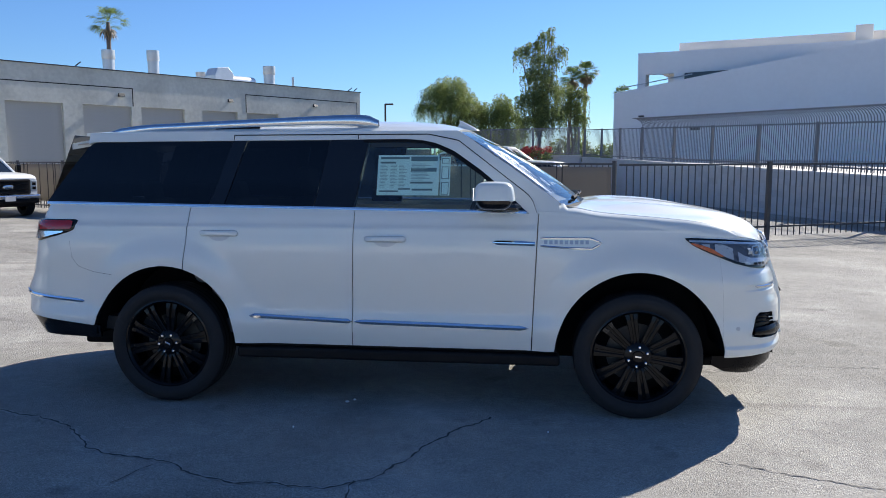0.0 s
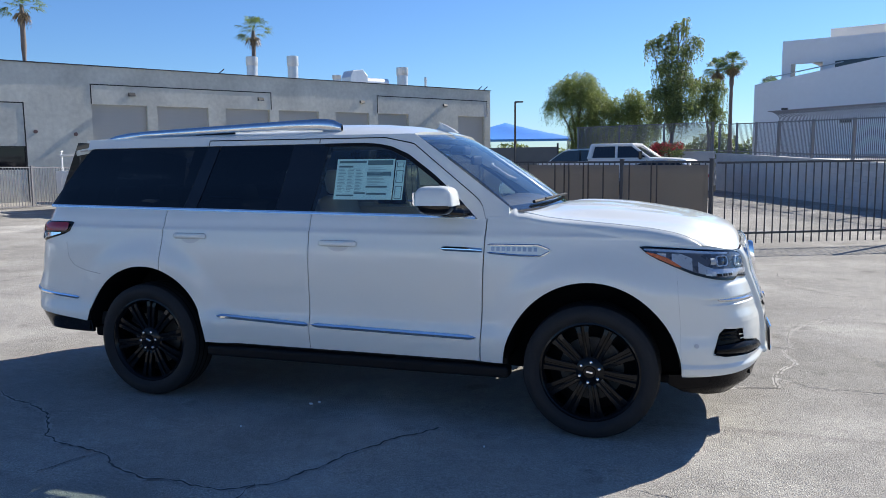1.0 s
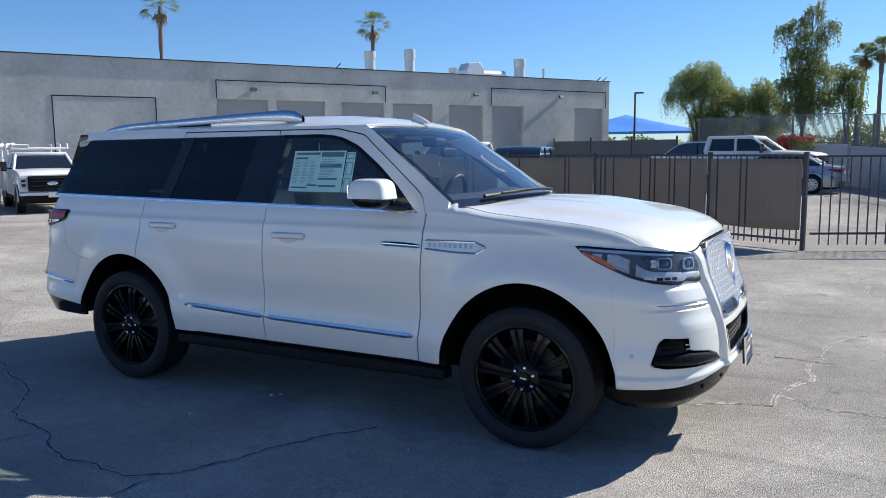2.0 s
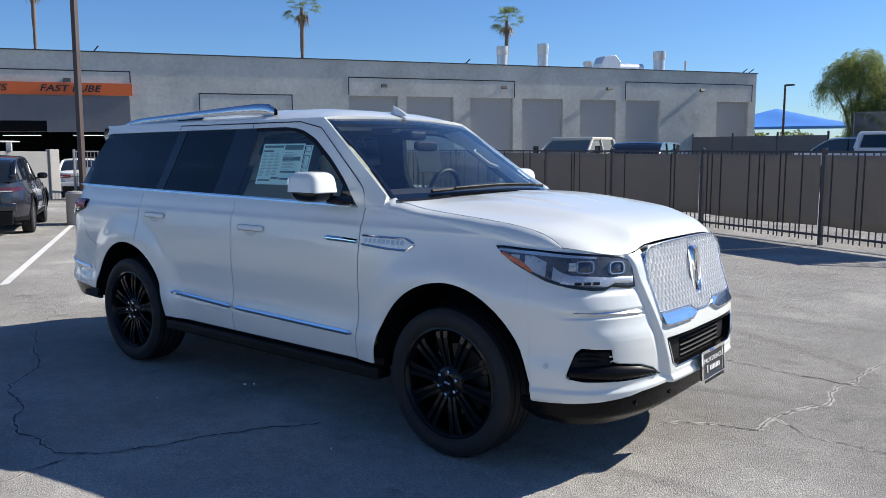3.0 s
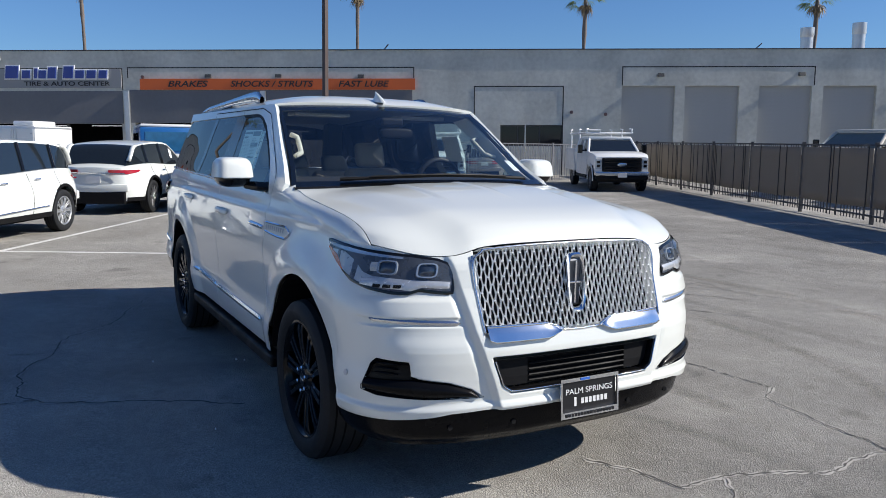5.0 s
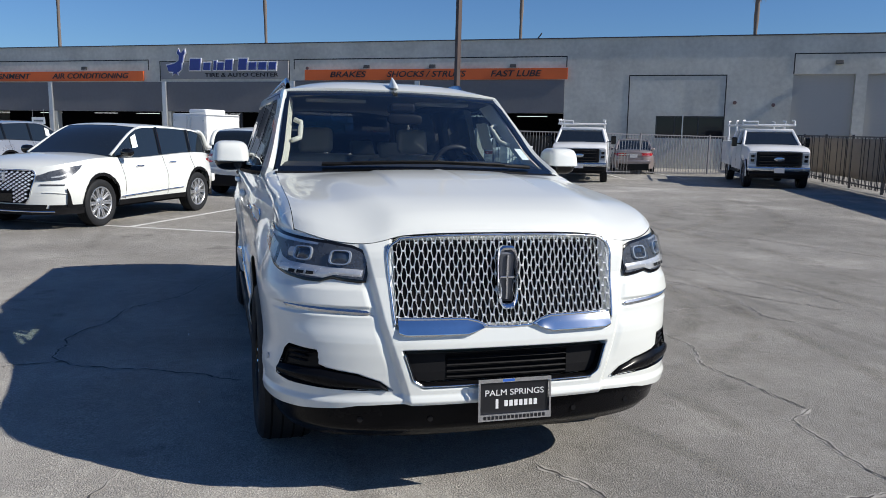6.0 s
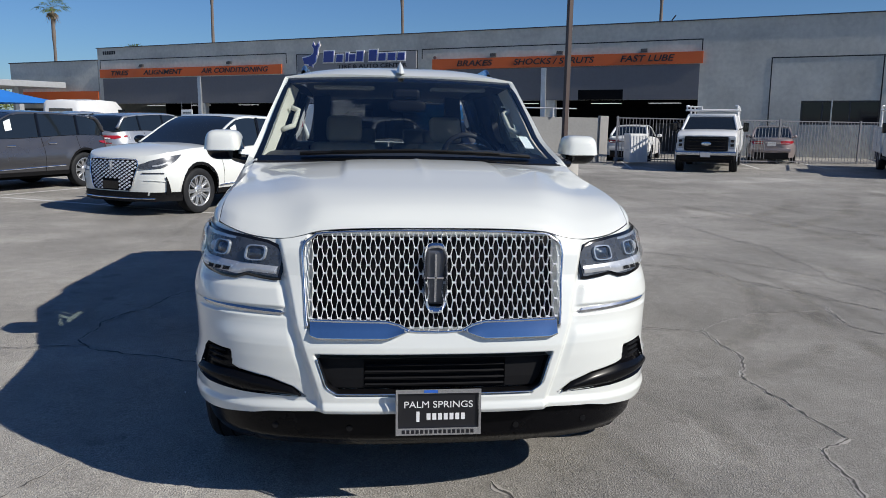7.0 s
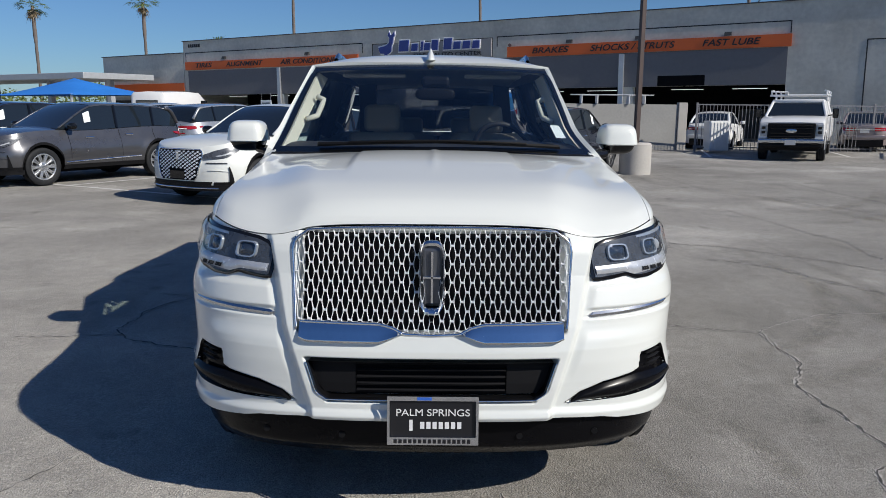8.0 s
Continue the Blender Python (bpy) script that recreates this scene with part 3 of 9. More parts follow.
def front_x(y, z):
    """The front skin's x at the sideways place y."""
    k = min(1.0, abs(y) / half_width(CORNER_F, z))
    return CORNER_F + (interp(z, FRONT_X) - CORNER_F) * (1 - k ** 3.0) ** (1 / 3.0)


def _table(n):
    pts = []
    for i in range(401):
        a = math.pi / 2 * i / 400
        pts.append((math.sin(a) ** (2 / n), math.cos(a) ** (2 / n)))
    return pts


_TF = _table(3.0)
_SF = [0.0]
for _a, _b in zip(_TF, _TF[1:]):
    _SF.append(_SF[-1] + math.hypot((_b[0] - _a[0]) * 0.62, (_b[1] - _a[1]) * 0.95))
S_END = CORNER_F + _SF[-1]
_TR = _table(4.2)
_SR = [0.0]
for _a, _b in zip(_TR, _TR[1:]):
    _SR.append(_SR[-1] + math.hypot((_b[0] - _a[0]) * 0.55, (_b[1] - _a[1]) * 0.95))
R_END = CORNER_R - _SR[-1]


def skin(s, z, out=0.0):
    """A point of the right half of the body's skirt: s is x along the flank, and runs on round the corner to the nose."""
    def raw(s, z):
        if s <= CORNER_F and s >= CORNER_R:
            return Vector((s, -half_width(s, z), z))
        if s > CORNER_F:
            d = min(s - CORNER_F, _SF[-1])
            lo, hi = 0, 400
            while hi - lo > 1:
                mid = (lo + hi) // 2
                if _SF[mid] <= d:
                    lo = mid
                else:
                    hi = mid
            k = (d - _SF[lo]) / max(1e-9, _SF[hi] - _SF[lo])
            a = _TF[lo][0] + (_TF[hi][0] - _TF[lo][0]) * k
            b = _TF[lo][1] + (_TF[hi][1] - _TF[lo][1]) * k
            return Vector((CORNER_F + (interp(z, FRONT_X) - CORNER_F) * a, -half_width(CORNER_F, z) * b, z))
        d = min(CORNER_R - s, _SR[-1])
        lo, hi = 0, 400
        while hi - lo > 1:
            mid = (lo + hi) // 2
            if _SR[mid] <= d:
                lo = mid
            else:
                hi = mid
        k = (d - _SR[lo]) / max(1e-9, _SR[hi] - _SR[lo])
        a = _TR[lo][0] + (_TR[hi][0] - _TR[lo][0]) * k
        b = _TR[lo][1] + (_TR[hi][1] - _TR[lo][1]) * k
        return Vector((CORNER_R + (interp(z, REAR_X) - CORNER_R) * a, -half_width(CORNER_R, z) * b, z))
    p = raw(s, z)
    if out:
        e = 0.004
        n = (raw(s + e, z) - raw(s - e, z)).cross(raw(s, z + e) - raw(s, z - e))
        if n.length > 1e-9:
            p = p + n.normalized() * out
    return p

CAR_WHITE = mat("white_car_paint", (0.680, 0.696, 0.664), 0.30, vary=0.0, coat=0.8)
CHROME = mat("chrome", (0.86, 0.87, 0.89), 0.09, metal=1.0, vary=0.05, scale=6)
SATIN = mat("satin_silver", (0.62, 0.64, 0.67), 0.22, metal=1.0, vary=0.05, scale=6)
GLOSS_BLACK = mat("gloss_black", (0.006, 0.006, 0.007), 0.12, vary=0.0, coat=0.25, spec=0.35)
TRIM_BLACK = mat("black_plastic", (0.007, 0.007, 0.008), 0.55, vary=0.15, scale=8, fine=90, spec=0.15)
VALANCE = mat("dark_valance", (0.004, 0.004, 0.005), 0.25, vary=0.1, scale=8, fine=90, spec=0.12)
MESH_SILVER = mat("bright_mesh", (0.82, 0.83, 0.84), 0.34, metal=0.35, vary=0.03)
RUBBER = mat("tyre_rubber", (0.020, 0.021, 0.023), 0.6, vary=0.25, scale=10, fine=90, bump=0.2, bump_scale=120, spec=0.15)
BEIGE = mat("beige_leather", (0.432, 0.389, 0.324), 0.55, vary=0.12, scale=6, fine=70)
DARK_TRIM = mat("dark_dashboard", (0.03, 0.029, 0.03), 0.6, vary=0.15, scale=8, fine=90)
CLEAR = glass("clear_glass", (0.74, 0.91, 0.87), gloss=0.35)
SHIELD = glass("windscreen_glass", (0.88, 0.93, 0.94), gloss=0.8)
PRIVACY = glass("privacy_glass", (0.024, 0.033, 0.046), gloss=0.05, slant=0.9)
LAMP_GLASS = glass("lamp_lens", (0.95, 0.96, 0.97), gloss=-0.2)
RED_LENS = mat("red_lens", (0.32, 0.008, 0.012), 0.12, vary=0.05, coat=0.5)
AMBER = mat("amber_reflector", (0.55, 0.13, 0.03), 0.25, vary=0.25, scale=60, fine=200, coat=0.5)
PAPER = mat("white_paper", (0.84, 0.87, 0.86), 0.7, vary=0.04)
PAPER_INK = mat("printed_ink", (0.16, 0.19, 0.20), 0.7, vary=0.05)

SILL = 0.424


def arch_z(x, c, r, tall=1.0):
    d = abs(x - c)
    return HUB + tall * math.sqrt(r * r - d * d) if d < r else 0.0


def low_edge(s):
    """The lower edge of the flank, with both wheel arches cut out."""
    return max(SILL, arch_z(s, AXF, 0.508, 1.055), arch_z(s, AXR, 0.510, 1.04))


def columns(a, b, n, dense=()):
    """Column places from a to b, closer together at the given places."""
    xs = [a + (b - a) * i / n for i in range(n + 1)]
    for d in dense:
        if a < d < b:
            xs += [d + k for k in (-0.06, -0.03, -0.015, -0.007, -0.003, 0.0, 0.003, 0.007, 0.015, 0.03, 0.06) if a < d + k < b]
    xs = sorted(set(round(x, 5) for x in xs))
    return xs


ARCH_ENDS = (AXF - 0.508, AXF + 0.508, AXR - 0.510, AXR + 0.510)


def sheet(bm, rows, flip=False):
    """Quads through rows of points."""
    g = [[bm.verts.new(p) for p in r] for r in rows]
    for a, b in zip(g, g[1:]):
        for i in range(len(a) - 1):
            q = (a[i], a[i + 1], b[i + 1], b[i])
            bm.faces.new(q[::-1] if flip else q)
    return g


def mirrored(p, side):
    return Vector((p[0], p[1] * side, p[2]))


def skin_panel(lo, hi, s0, s1, n=40, nz=14, out=None, side=1, skew0=0.0, skew1=0.0, dense=()):
    """A panel of the skirt between two edges lo(s), hi(s); side 1 is the right-hand flank, -1 the other."""
    bm = bmesh.new()
    xs = columns(s0, s1, n, dense)
    rows = []
    for j in range(nz + 1):
        v = j / nz
        row = []
        for s in xs:
            u = (s - s0) / (s1 - s0)
            z = lo(s) + (hi(s) - lo(s)) * v
            lean = (skew0 * (1 - u) + skew1 * u) * (z - 0.9)
            p = skin(s + lean, z, out(s, z, u, v) if out else 0.0)
            row.append(mirrored(p, side))
        rows.append(row)
    sheet(bm, rows, flip=side < 0)
    return bm


def thick(ob, t, offset=-1.0):
    m = ob.modifiers.new("thick", "SOLIDIFY")
    m.thickness, m.offset = t, offset
    e = ob.modifiers.new("edges", "EDGE_SPLIT")
    e.split_angle = radians(50)
    return ob


def poly(pts):
    return lambda s: interp(s, pts)


def ribbon(line, width, out, side=1, lift=0.006, n=60):
    """A raised bar along a line of (s, z) on the skin, with a rounded section."""
    pts = []
    a, b = line[0][0], line[-1][0]
    for i in range(n + 1):
        s = a + (b - a) * i / n
        pts.append((s, interp(s, line)))
    bm = bmesh.new()
    rows = []
    for k, (dz, o) in enumerate(((-0.5, -0.002), (-0.42, 0.6), (0, 1.0), (0.42, 0.6), (0.5, -0.002))):
        row = []
        for i, (s, z) in enumerate(pts):
            w = width * (min(1.0, i / 3 + 0.15, (n - i) / 3 + 0.15))
            row.append(mirrored(skin(s, z + dz * w, out + lift * o), side))
        rows.append(row)
    sheet(bm, rows, flip=side < 0)
    return bm


car = empty("suv", LOT @ pose(0, -0.010, 0), "white full-size sport utility vehicle with black wheels, parked on asphalt", "car")
BELT = lambda s: interp(s, SHOULDER) - 0.004
GAP = 0.0027

# --- front: fenders, nose and hood ---
HOOD_MID = [(1.10, 1.355), (1.25, 1.364), (1.40, 1.370), (1.6, 1.364), (1.80, 1.346), (1.94, 1.330), (2.1, 1.308), (2.2, 1.290), (2.3, 1.264), (2.36, 1.240), (2.40, 1.212), (2.422, 1.186), (2.43, 1.166)]
HOOD_EDGE = [(1.08, 1.342), (1.17, 1.334), (1.28, 1.312), (1.48, 1.292), (1.75, 1.270), (1.92, 1.252), (2.05, 1.228), (2.12, 1.204), (2.16, 1.180), (2.19, 1.160)]


HOOD_LIP = [(0.0, 1.166), (0.3, 1.164), (0.45, 1.158), (0.53, 1.150), (0.60, 1.133), (0.66, 1.122), (0.75, 1.120), (0.85, 1.129), (0.93, 1.145), (1.0, 1.160)]


def hood_edge_z(a):
    """The bonnet's front edge: flat over the grille, lower beside it, up again to the lamp."""
    return spline(abs(a), HOOD_LIP)


HOOD_Y = 0.862


def hood_point(a, v):
    """a: -1 .. 1 across, v: 0 at the cowl, 1 at the nose."""
    y1 = HOOD_Y * a * 1.0
    z1 = hood_edge_z(a)
    x1 = front_x(y1, z1) - 0.002
    x0 = 1.085 + 0.165 * (1 - a * a)
    x = x0 + (x1 - x0) * v
    y = a * (0.853 + (HOOD_Y - 0.853) * v)
    # the middle line and the crest at the edge, both drawn forward to this column's own nose
    near = smooth(0.25, 0.95, v)
    mid = spline(x + (2.43 - x1) * near, HOOD_MID)
    crest = spline(x + (2.19 - x1) * near, HOOD_EDGE)
    # a raised centre with a crease each side that runs in to the corner of the grille
    rim = 0.86 - 0.26 * v
    share = 0.48 * smooth(0.02, 0.42, v)
    fall = (1 - share) * abs(a) ** 2.4 + share * smooth(rim - 0.12, rim + 0.14, abs(a))
    z = mid + (crest - mid) * fall + (z1 - 1.166 + 0.006 * fall) * smooth(0.74, 1.0, v)
    crown = (0.010 * smooth(0.44, 0.42, abs(a)) + 0.005 * max(0.0, 1 - abs(a) / 0.03)) * smooth(0.01, 0.12, v) * smooth(0.72, 0.4, v)
    return Vector((x, y, z + crown))


bm = bmesh.new()
NA, NV = 120, 64
rows = []
for j in range(NV + 1):
    v = 1 - (1 - j / NV) ** 1.35
    rows.append([hood_point(-1 + 2 * i / NA, v) for i in range(NA + 1)])
sheet(bm, rows)
bmesh.ops.recalc_face_normals(bm, faces=bm.faces)
if sum(f.normal.z for f in bm.faces) < 0:
    bmesh.ops.reverse_faces(bm, faces=bm.faces)
hood = part("hood", bm, CAR_WHITE, car, "white bonnet", smooth="all")
thick(hood, 0.014)


def hood_side(x):
    """The bonnet's edge at x, for the fender to meet."""
    lo, hi = 0.0, 1.0
    for _ in range(24):
        m = (lo + hi) / 2
        if hood_point(-1, m).x < x:
            lo = m
        else:
            hi = m
    return hood_point(-1, lo)


F_SPLIT = 2.052


def fender(side):
    bm = bmesh.new()
    xs = columns(0.912, F_SPLIT - 0.0005, 46, ARCH_ENDS)
    rows = []
    NS, NT = 60, 10
    for j in range(NS + NT + 1):
        row = []
        for s in xs:
            lo = low_edge(s)
            zs = interp(s, SHOULDER)
            if j <= NS:
                z = lo + (zs - lo) * j / NS
                p = skin(s - 0.042 * (z - 0.9) * max(0.0, 1 - (s - 0.91) / 0.5) * -1, z)
            else:
                k = (j - NS) / NT
                base = skin(s, zs)
                e = hood_side(max(1.086, min(2.15, base.x)))
                e = Vector((base.x, e.y - GAP, e.z - 0.002)) if s >= 1.086 else Vector((base.x, -0.853 - GAP, 1.345 + (s - 0.912) * 0.08))
                bulge = Vector((base.x, base.y - 0.004, zs + (e.z - zs) * 0.62))
                p = base * (1 - k) ** 2 + bulge * 2 * k * (1 - k) + e * k * k
            row.append(mirrored(p, side))
        rows.append(row)
    sheet(bm, rows, flip=side < 0)
    return bm


def mouth_half(z):
    """Half the width of the lower grille, its lower corners rounded."""
    return 0.446 - (0.69 - z) * 0.32 - 0.030 * smooth(0.59, 0.548, z) ** 2


def centre_out(s, z):
    """The nose's proud middle and its mouldings."""
    y = abs(skin(s, z).y)
    edge = interp(z, [(0.42, 0.40), (0.52, 0.425), (0.80, 0.515), (1.08, 0.575), (1.16, 0.60)])
    o = 0.026 * smooth(edge + 0.036, edge + 0.002, y) * smooth(1.165, 1.05, z) * smooth(0.43, 0.50, z)
    flank = smooth(edge + 0.030, edge + 0.070, y) * smooth(2.16, 2.32, s)
    # shelf under the lamps, groove for the bright strip, swelling between
    o += flank * (0.009 * smooth(0.955, 0.925, z) * smooth(0.80, 0.865, z) - 0.012 * smooth(0.022, 0.010, abs(z - 0.846)))
    o += flank * 0.008 * smooth(0.80, 0.74, z) * smooth(0.58, 0.68, z) * smooth(2.25, 2.42, s)
    # lower lip
    o += 0.016 * smooth(0.515, 0.487, z - (0.02 * smooth(0.9, 0.4, y)) + 0.02) * smooth(0.40, 0.44, z)
    # pocket round the side intake
    o -= 0.035 * smooth(0.0, 0.014, pocket(s, z))
    # mouths of the two grilles
    if y < 0.5:
        o -= 0.05 * smooth(0.49, 0.47, y) * smooth(0.775, 0.80, z) * smooth(1.15, 1.13, z)
        o -= 0.06 * smooth(mouth_half(z) + 0.013, mouth_half(z) + 0.001, y) * smooth(0.534, 0.546, z) * smooth(0.700, 0.690, z)
    return o


INTAKE_LO = [(2.23, 0.548), (2.30, 0.533), (2.5, 0.526), (2.735, 0.526)]
INTAKE_HI = [(2.23, 0.57), (2.262, 0.668), (2.29, 0.692), (2.43, 0.687), (2.438, 0.628), (2.47, 0.616), (2.6, 0.596), (2.69, 0.566), (2.735, 0.531)]


def pocket(s, z):
    if s < 2.23 or s > 2.735:
        return -1.0
    return min(z - interp(s, INTAKE_LO), interp(s, INTAKE_HI) - z, s - 2.23 + 0.01, 2.75 - s)


def bumper_low(s):
    return interp(s, [(2.0, 0.415), (2.10, 0.418), (2.36, 0.434), (2.53, 0.452), (2.60, 0.466), (2.75, 0.475), (3.3, 0.475)])


def bumper_high(s):
    y = skin(s, 1.14).y
    return min(hood_edge_z(y / HOOD_Y) - 0.004, interp(s, SHOULDER) + 0.0) if abs(y) < HOOD_Y else interp(s, SHOULDER)


bm = bmesh.new()
ss = columns(F_SPLIT, S_END, 300)
rows = []
NZ = 190
for j in range(NZ + 1):
    right = []
    for s in ss:
        lo, hi = max(bumper_low(s), arch_z(s, AXF, 0.508, 1.055)), bumper_high(s)
        z = lo + (hi - lo) * j / NZ
        right.append(skin(s, z, centre_out(s, z)))
    rows.append(right + [mirrored(p, -1) for p in right[-2::-1]])
sheet(bm, rows)
bumper = part("front_bumper", bm, CAR_WHITE, car, "white nose and bumper", smooth="all")
for side in (1, -1):
    thick(part("front_fender", fender(side), CAR_WHITE, car, smooth="all"), 0.006)

# the shoulder between bonnet, fender and lamp
for side in (1, -1):
    bm = bmesh.new()
    xs = columns(F_SPLIT - 0.0005, 2.52, 24)
    rows = []
    for k in range(7):
        row = []
        for s in xs:
            base = skin(s, bumper_high(s))
            e = hood_side(min(base.x, hood_point(-1, 1).x - 0.001))
            if base.x >= hood_point(-1, 1).x or abs(base.y) < abs(e.y) + 0.003:
                e = base
            else:
                e = Vector((base.x, e.y - GAP, e.z - 0.002))
            t = k / 6
            mid = Vector((base.x, base.y - 0.002, base.z + (e.z - base.z) * 0.62))
            row.append(mirrored(base * (1 - t) ** 2 + mid * 2 * t * (1 - t) + e * t * t, side))
        rows.append(row)
    sheet(bm, rows, flip=side < 0)
    part("lamp_shoulder", bm, CAR_WHITE, car, smooth="all")

# black lower valance
bm = bmesh.new()
rows = []
for j in range(13):
    right = []
    for s in columns(2.0, S_END, 60):
        hi = bumper_low(s) + 0.004
        lo = interp(s, [(2.0, 0.36), (2.1, 0.31), (2.4, 0.275), (3.2, 0.268)])
        z = lo + (hi - lo) * j / 12
        right.append(skin(s, z, -0.012 - 0.02 * smooth(0.34, 0.27, z)))
    rows.append(right + [mirrored(p, -1) for p in right[-2::-1]])
sheet(bm, rows)
thick(part("valance", bm, VALANCE, car, "gloss black lower valance", smooth="all"), 0.02)
for y in (-0.62, -0.33, 0.33, 0.62):
    part("parking_sensor", tube([(front_x(y, 0.39) - 0.02, y, 0.39), (front_x(y, 0.39) - 0.006, y, 0.39)], 0.012, 12), TRIM_BLACK, car)
bm = bmesh.new()
box(bm, 1.5, 2.2, -0.6, 0.6, 0.27, 0.33, 0.02)
part("skid_plate", bm, TRIM_BLACK, car)

# --- flanks ---
for side in (1, -1):
    d = part("front_door", skin_panel(low_edge, BELT, -0.268 + GAP, 0.908 - GAP, 44, 76, None, side, 0.022, 0.042), CAR_WHITE, car, smooth="all")
    thick(d, 0.006)
    r = part("rear_door", skin_panel(low_edge, BELT, -1.415 + GAP, -0.268 - GAP, 48, 76, None, side, 0.08, 0.022, ARCH_ENDS), CAR_WHITE, car, smooth="all")
    thick(r, 0.006)
    q_lo = lambda s: max(interp(s, [(-3.2, 0.60), (-2.6, 0.585), (-2.03, 0.515), (-1.9, 0.50)]), arch_z(s, AXR, 0.510, 1.04))
    q = part("quarter_panel", skin_panel(q_lo, BELT, R_END + 0.001, -1.415 - GAP, 60, 76, None, side, 0.0, 0.08, ARCH_ENDS), CAR_WHITE, car, smooth="all")
    thick(q, 0.006)
    b = part("rear_valance", skin_panel(lambda s: interp(s, [(-3.2, 0.42), (-2.45, 0.44), (-2.1, 0.43), (-1.97, 0.435)]), lambda s: interp(s, [(-3.2, 0.60), (-2.6, 0.585), (-2.03, 0.515)]), R_END + 0.001, AXR - 0.485, 40, 6, lambda s, z, u, v: -0.008, side), GLOSS_BLACK, car, "black lower rear bumper", smooth="all")
    thick(b, 0.02)
    seam = [(-2.245, 1.09), (-2.225, 0.98), (-2.18, 0.92), (-2.08, 0.885), (-1.93, 0.868)]
    part("bumper_seam", tube([mirrored(skin(x, z, 0.0005), side) for x, z in seam], 0.0009, 5), BLACK_IN, q)
    # handles: a bar over a flat grey patch, the cup's shade painted in
    for x0, x1, z in ((-0.186, 0.084, 1.131), (-1.299, -1.035, 1.157)):
        h = part("door_handle", skin_panel(lambda s, x0=x0, x1=x1, z=z: z - 0.021 * min(1, (s - x0) / 0.02 + 0.35, (x1 - s) / 0.02 + 0.35), lambda s, x0=x0, x1=x1, z=z: z + 0.019 * min(1, (s - x0) / 0.02 + 0.35, (x1 - s) / 0.02 + 0.35), x0, x1, 26, 8, lambda s, z, u, v: 0.008 + 0.030 * min(1, 5 * u, 5 * (1 - u)) * (1 - (2 * v - 1) ** 4) ** 0.5, side), CAR_WHITE, d if x0 > -0.5 else r, smooth="all")
        h.modifiers.new("thick", "SOLIDIFY").thickness = 0.012
        part("handle_cup", skin_panel(lambda s, x0=x0, x1=x1, z=z: z - 0.052 * math.sin(math.pi * (s - x0 - 0.05) / (x1 - x0 - 0.1)) ** 0.5 if x0 + 0.05 < s < x1 - 0.05 else z, lambda s, z=z: z + 0.001, x0 + 0.051, x1 - 0.051, 18, 6, lambda s, z, u, v: 0.0022, side), mat("cup_shade", (0.55, 0.555, 0.56), 0.4, vary=0, coat=0.6), d if x0 > -0.5 else r, smooth="all")
    # bright strips along the sills
    part("bright_strip", ribbon([(-0.262, 0.588), (0.872, 0.571)], 0.034, 0.002, side, 0.012), CHROME, d, "chrome side moulding")
    part("bright_strip", ribbon([(-0.968, 0.612), (-0.275, 0.588)], 0.034, 0.002, side, 0.012), CHROME, r, "chrome side moulding")
    part("bright_strip", ribbon([(-2.66, 0.735), (-2.14, 0.682)], 0.028, 0.002, side, 0.010), CHROME, q, "chrome bumper moulding")
    part("bright_strip", ribbon([(2.275, 0.858), (2.66, 0.842)], 0.022, -0.006, side, 0.010), SATIN, bumper, "satin strip below the lamp")
    # the fender spear: chrome blade on the door, open lozenge with lettering on the fender
    part("spear_blade", skin_panel(poly([(0.633, 1.117), (0.66, 1.103), (0.905, 1.098)]), poly([(0.633, 1.119), (0.66, 1.13), (0.80, 1.128), (0.905, 1.122)]), 0.633, 0.905, 24, 5, lambda s, z, u, v: 0.003 + 0.008 * math.sin(math.pi * v), side), CHROME, d, "bright silver spear")
    for line in ([(0.935, 1.146), (1.25, 1.146), (1.32, 1.12)], [(0.935, 1.098), (1.12, 1.085), (1.26, 1.083), (1.325, 1.118)]):
        part("spear_rim", ribbon(line, 0.014, 0.001, side, 0.007), CHROME, car)
    part("spear_plate", skin_panel(poly([(0.935, 1.10), (1.12, 1.087), (1.26, 1.085), (1.315, 1.112)]), poly([(0.935, 1.142), (1.25, 1.142), (1.315, 1.122)]), 0.935, 1.315, 20, 4, lambda s, z, u, v: 0.0022, side), CAR_WHITE, car)
    for i in range(9):
        s = 0.962 + i * 0.032
        part("badge_mark", skin_panel(lambda s: 1.109, lambda s: 1.133, s, s + 0.02, 3, 3, lambda s, z, u, v: 0.006, side), mat("badge_grey", (0.34, 0.37, 0.42), 0.3, metal=0.8, vary=0), car)
    # running board
    bm = bmesh.new()
    box(bm, -1.06, 1.07, -0.06, 0.06, -0.035, 0.035, 0.018, 3)
    part("running_board", bm, TRIM_BLACK, car, m=pose(0, -0.935 * side, 0.366))
    part("sill", boxes((-1.05, 1.05, -0.02, 0.02, -0.06, 0.06)), TRIM_BLACK, car, m=pose(0, -0.90 * side, 0.41))
    # tail lamp
    t = part("tail_lamp", skin_panel(poly([(-2.72, 1.085), (-2.50, 1.09), (-2.26, 1.15), (-2.215, 1.17), (-2.195, 1.222)]), poly([(-2.72, 1.235), (-2.22, 1.238), (-2.195, 1.232)]), -2.80, -2.195, 30, 8, lambda s, z, u, v: 0.004 + 0.012 * min(1, 6 * u, 6 * (1 - u)) * (1 - (2 * v - 1) ** 4), side), GLOSS_BLACK, car, "tail lamp with dark rim", smooth="all")
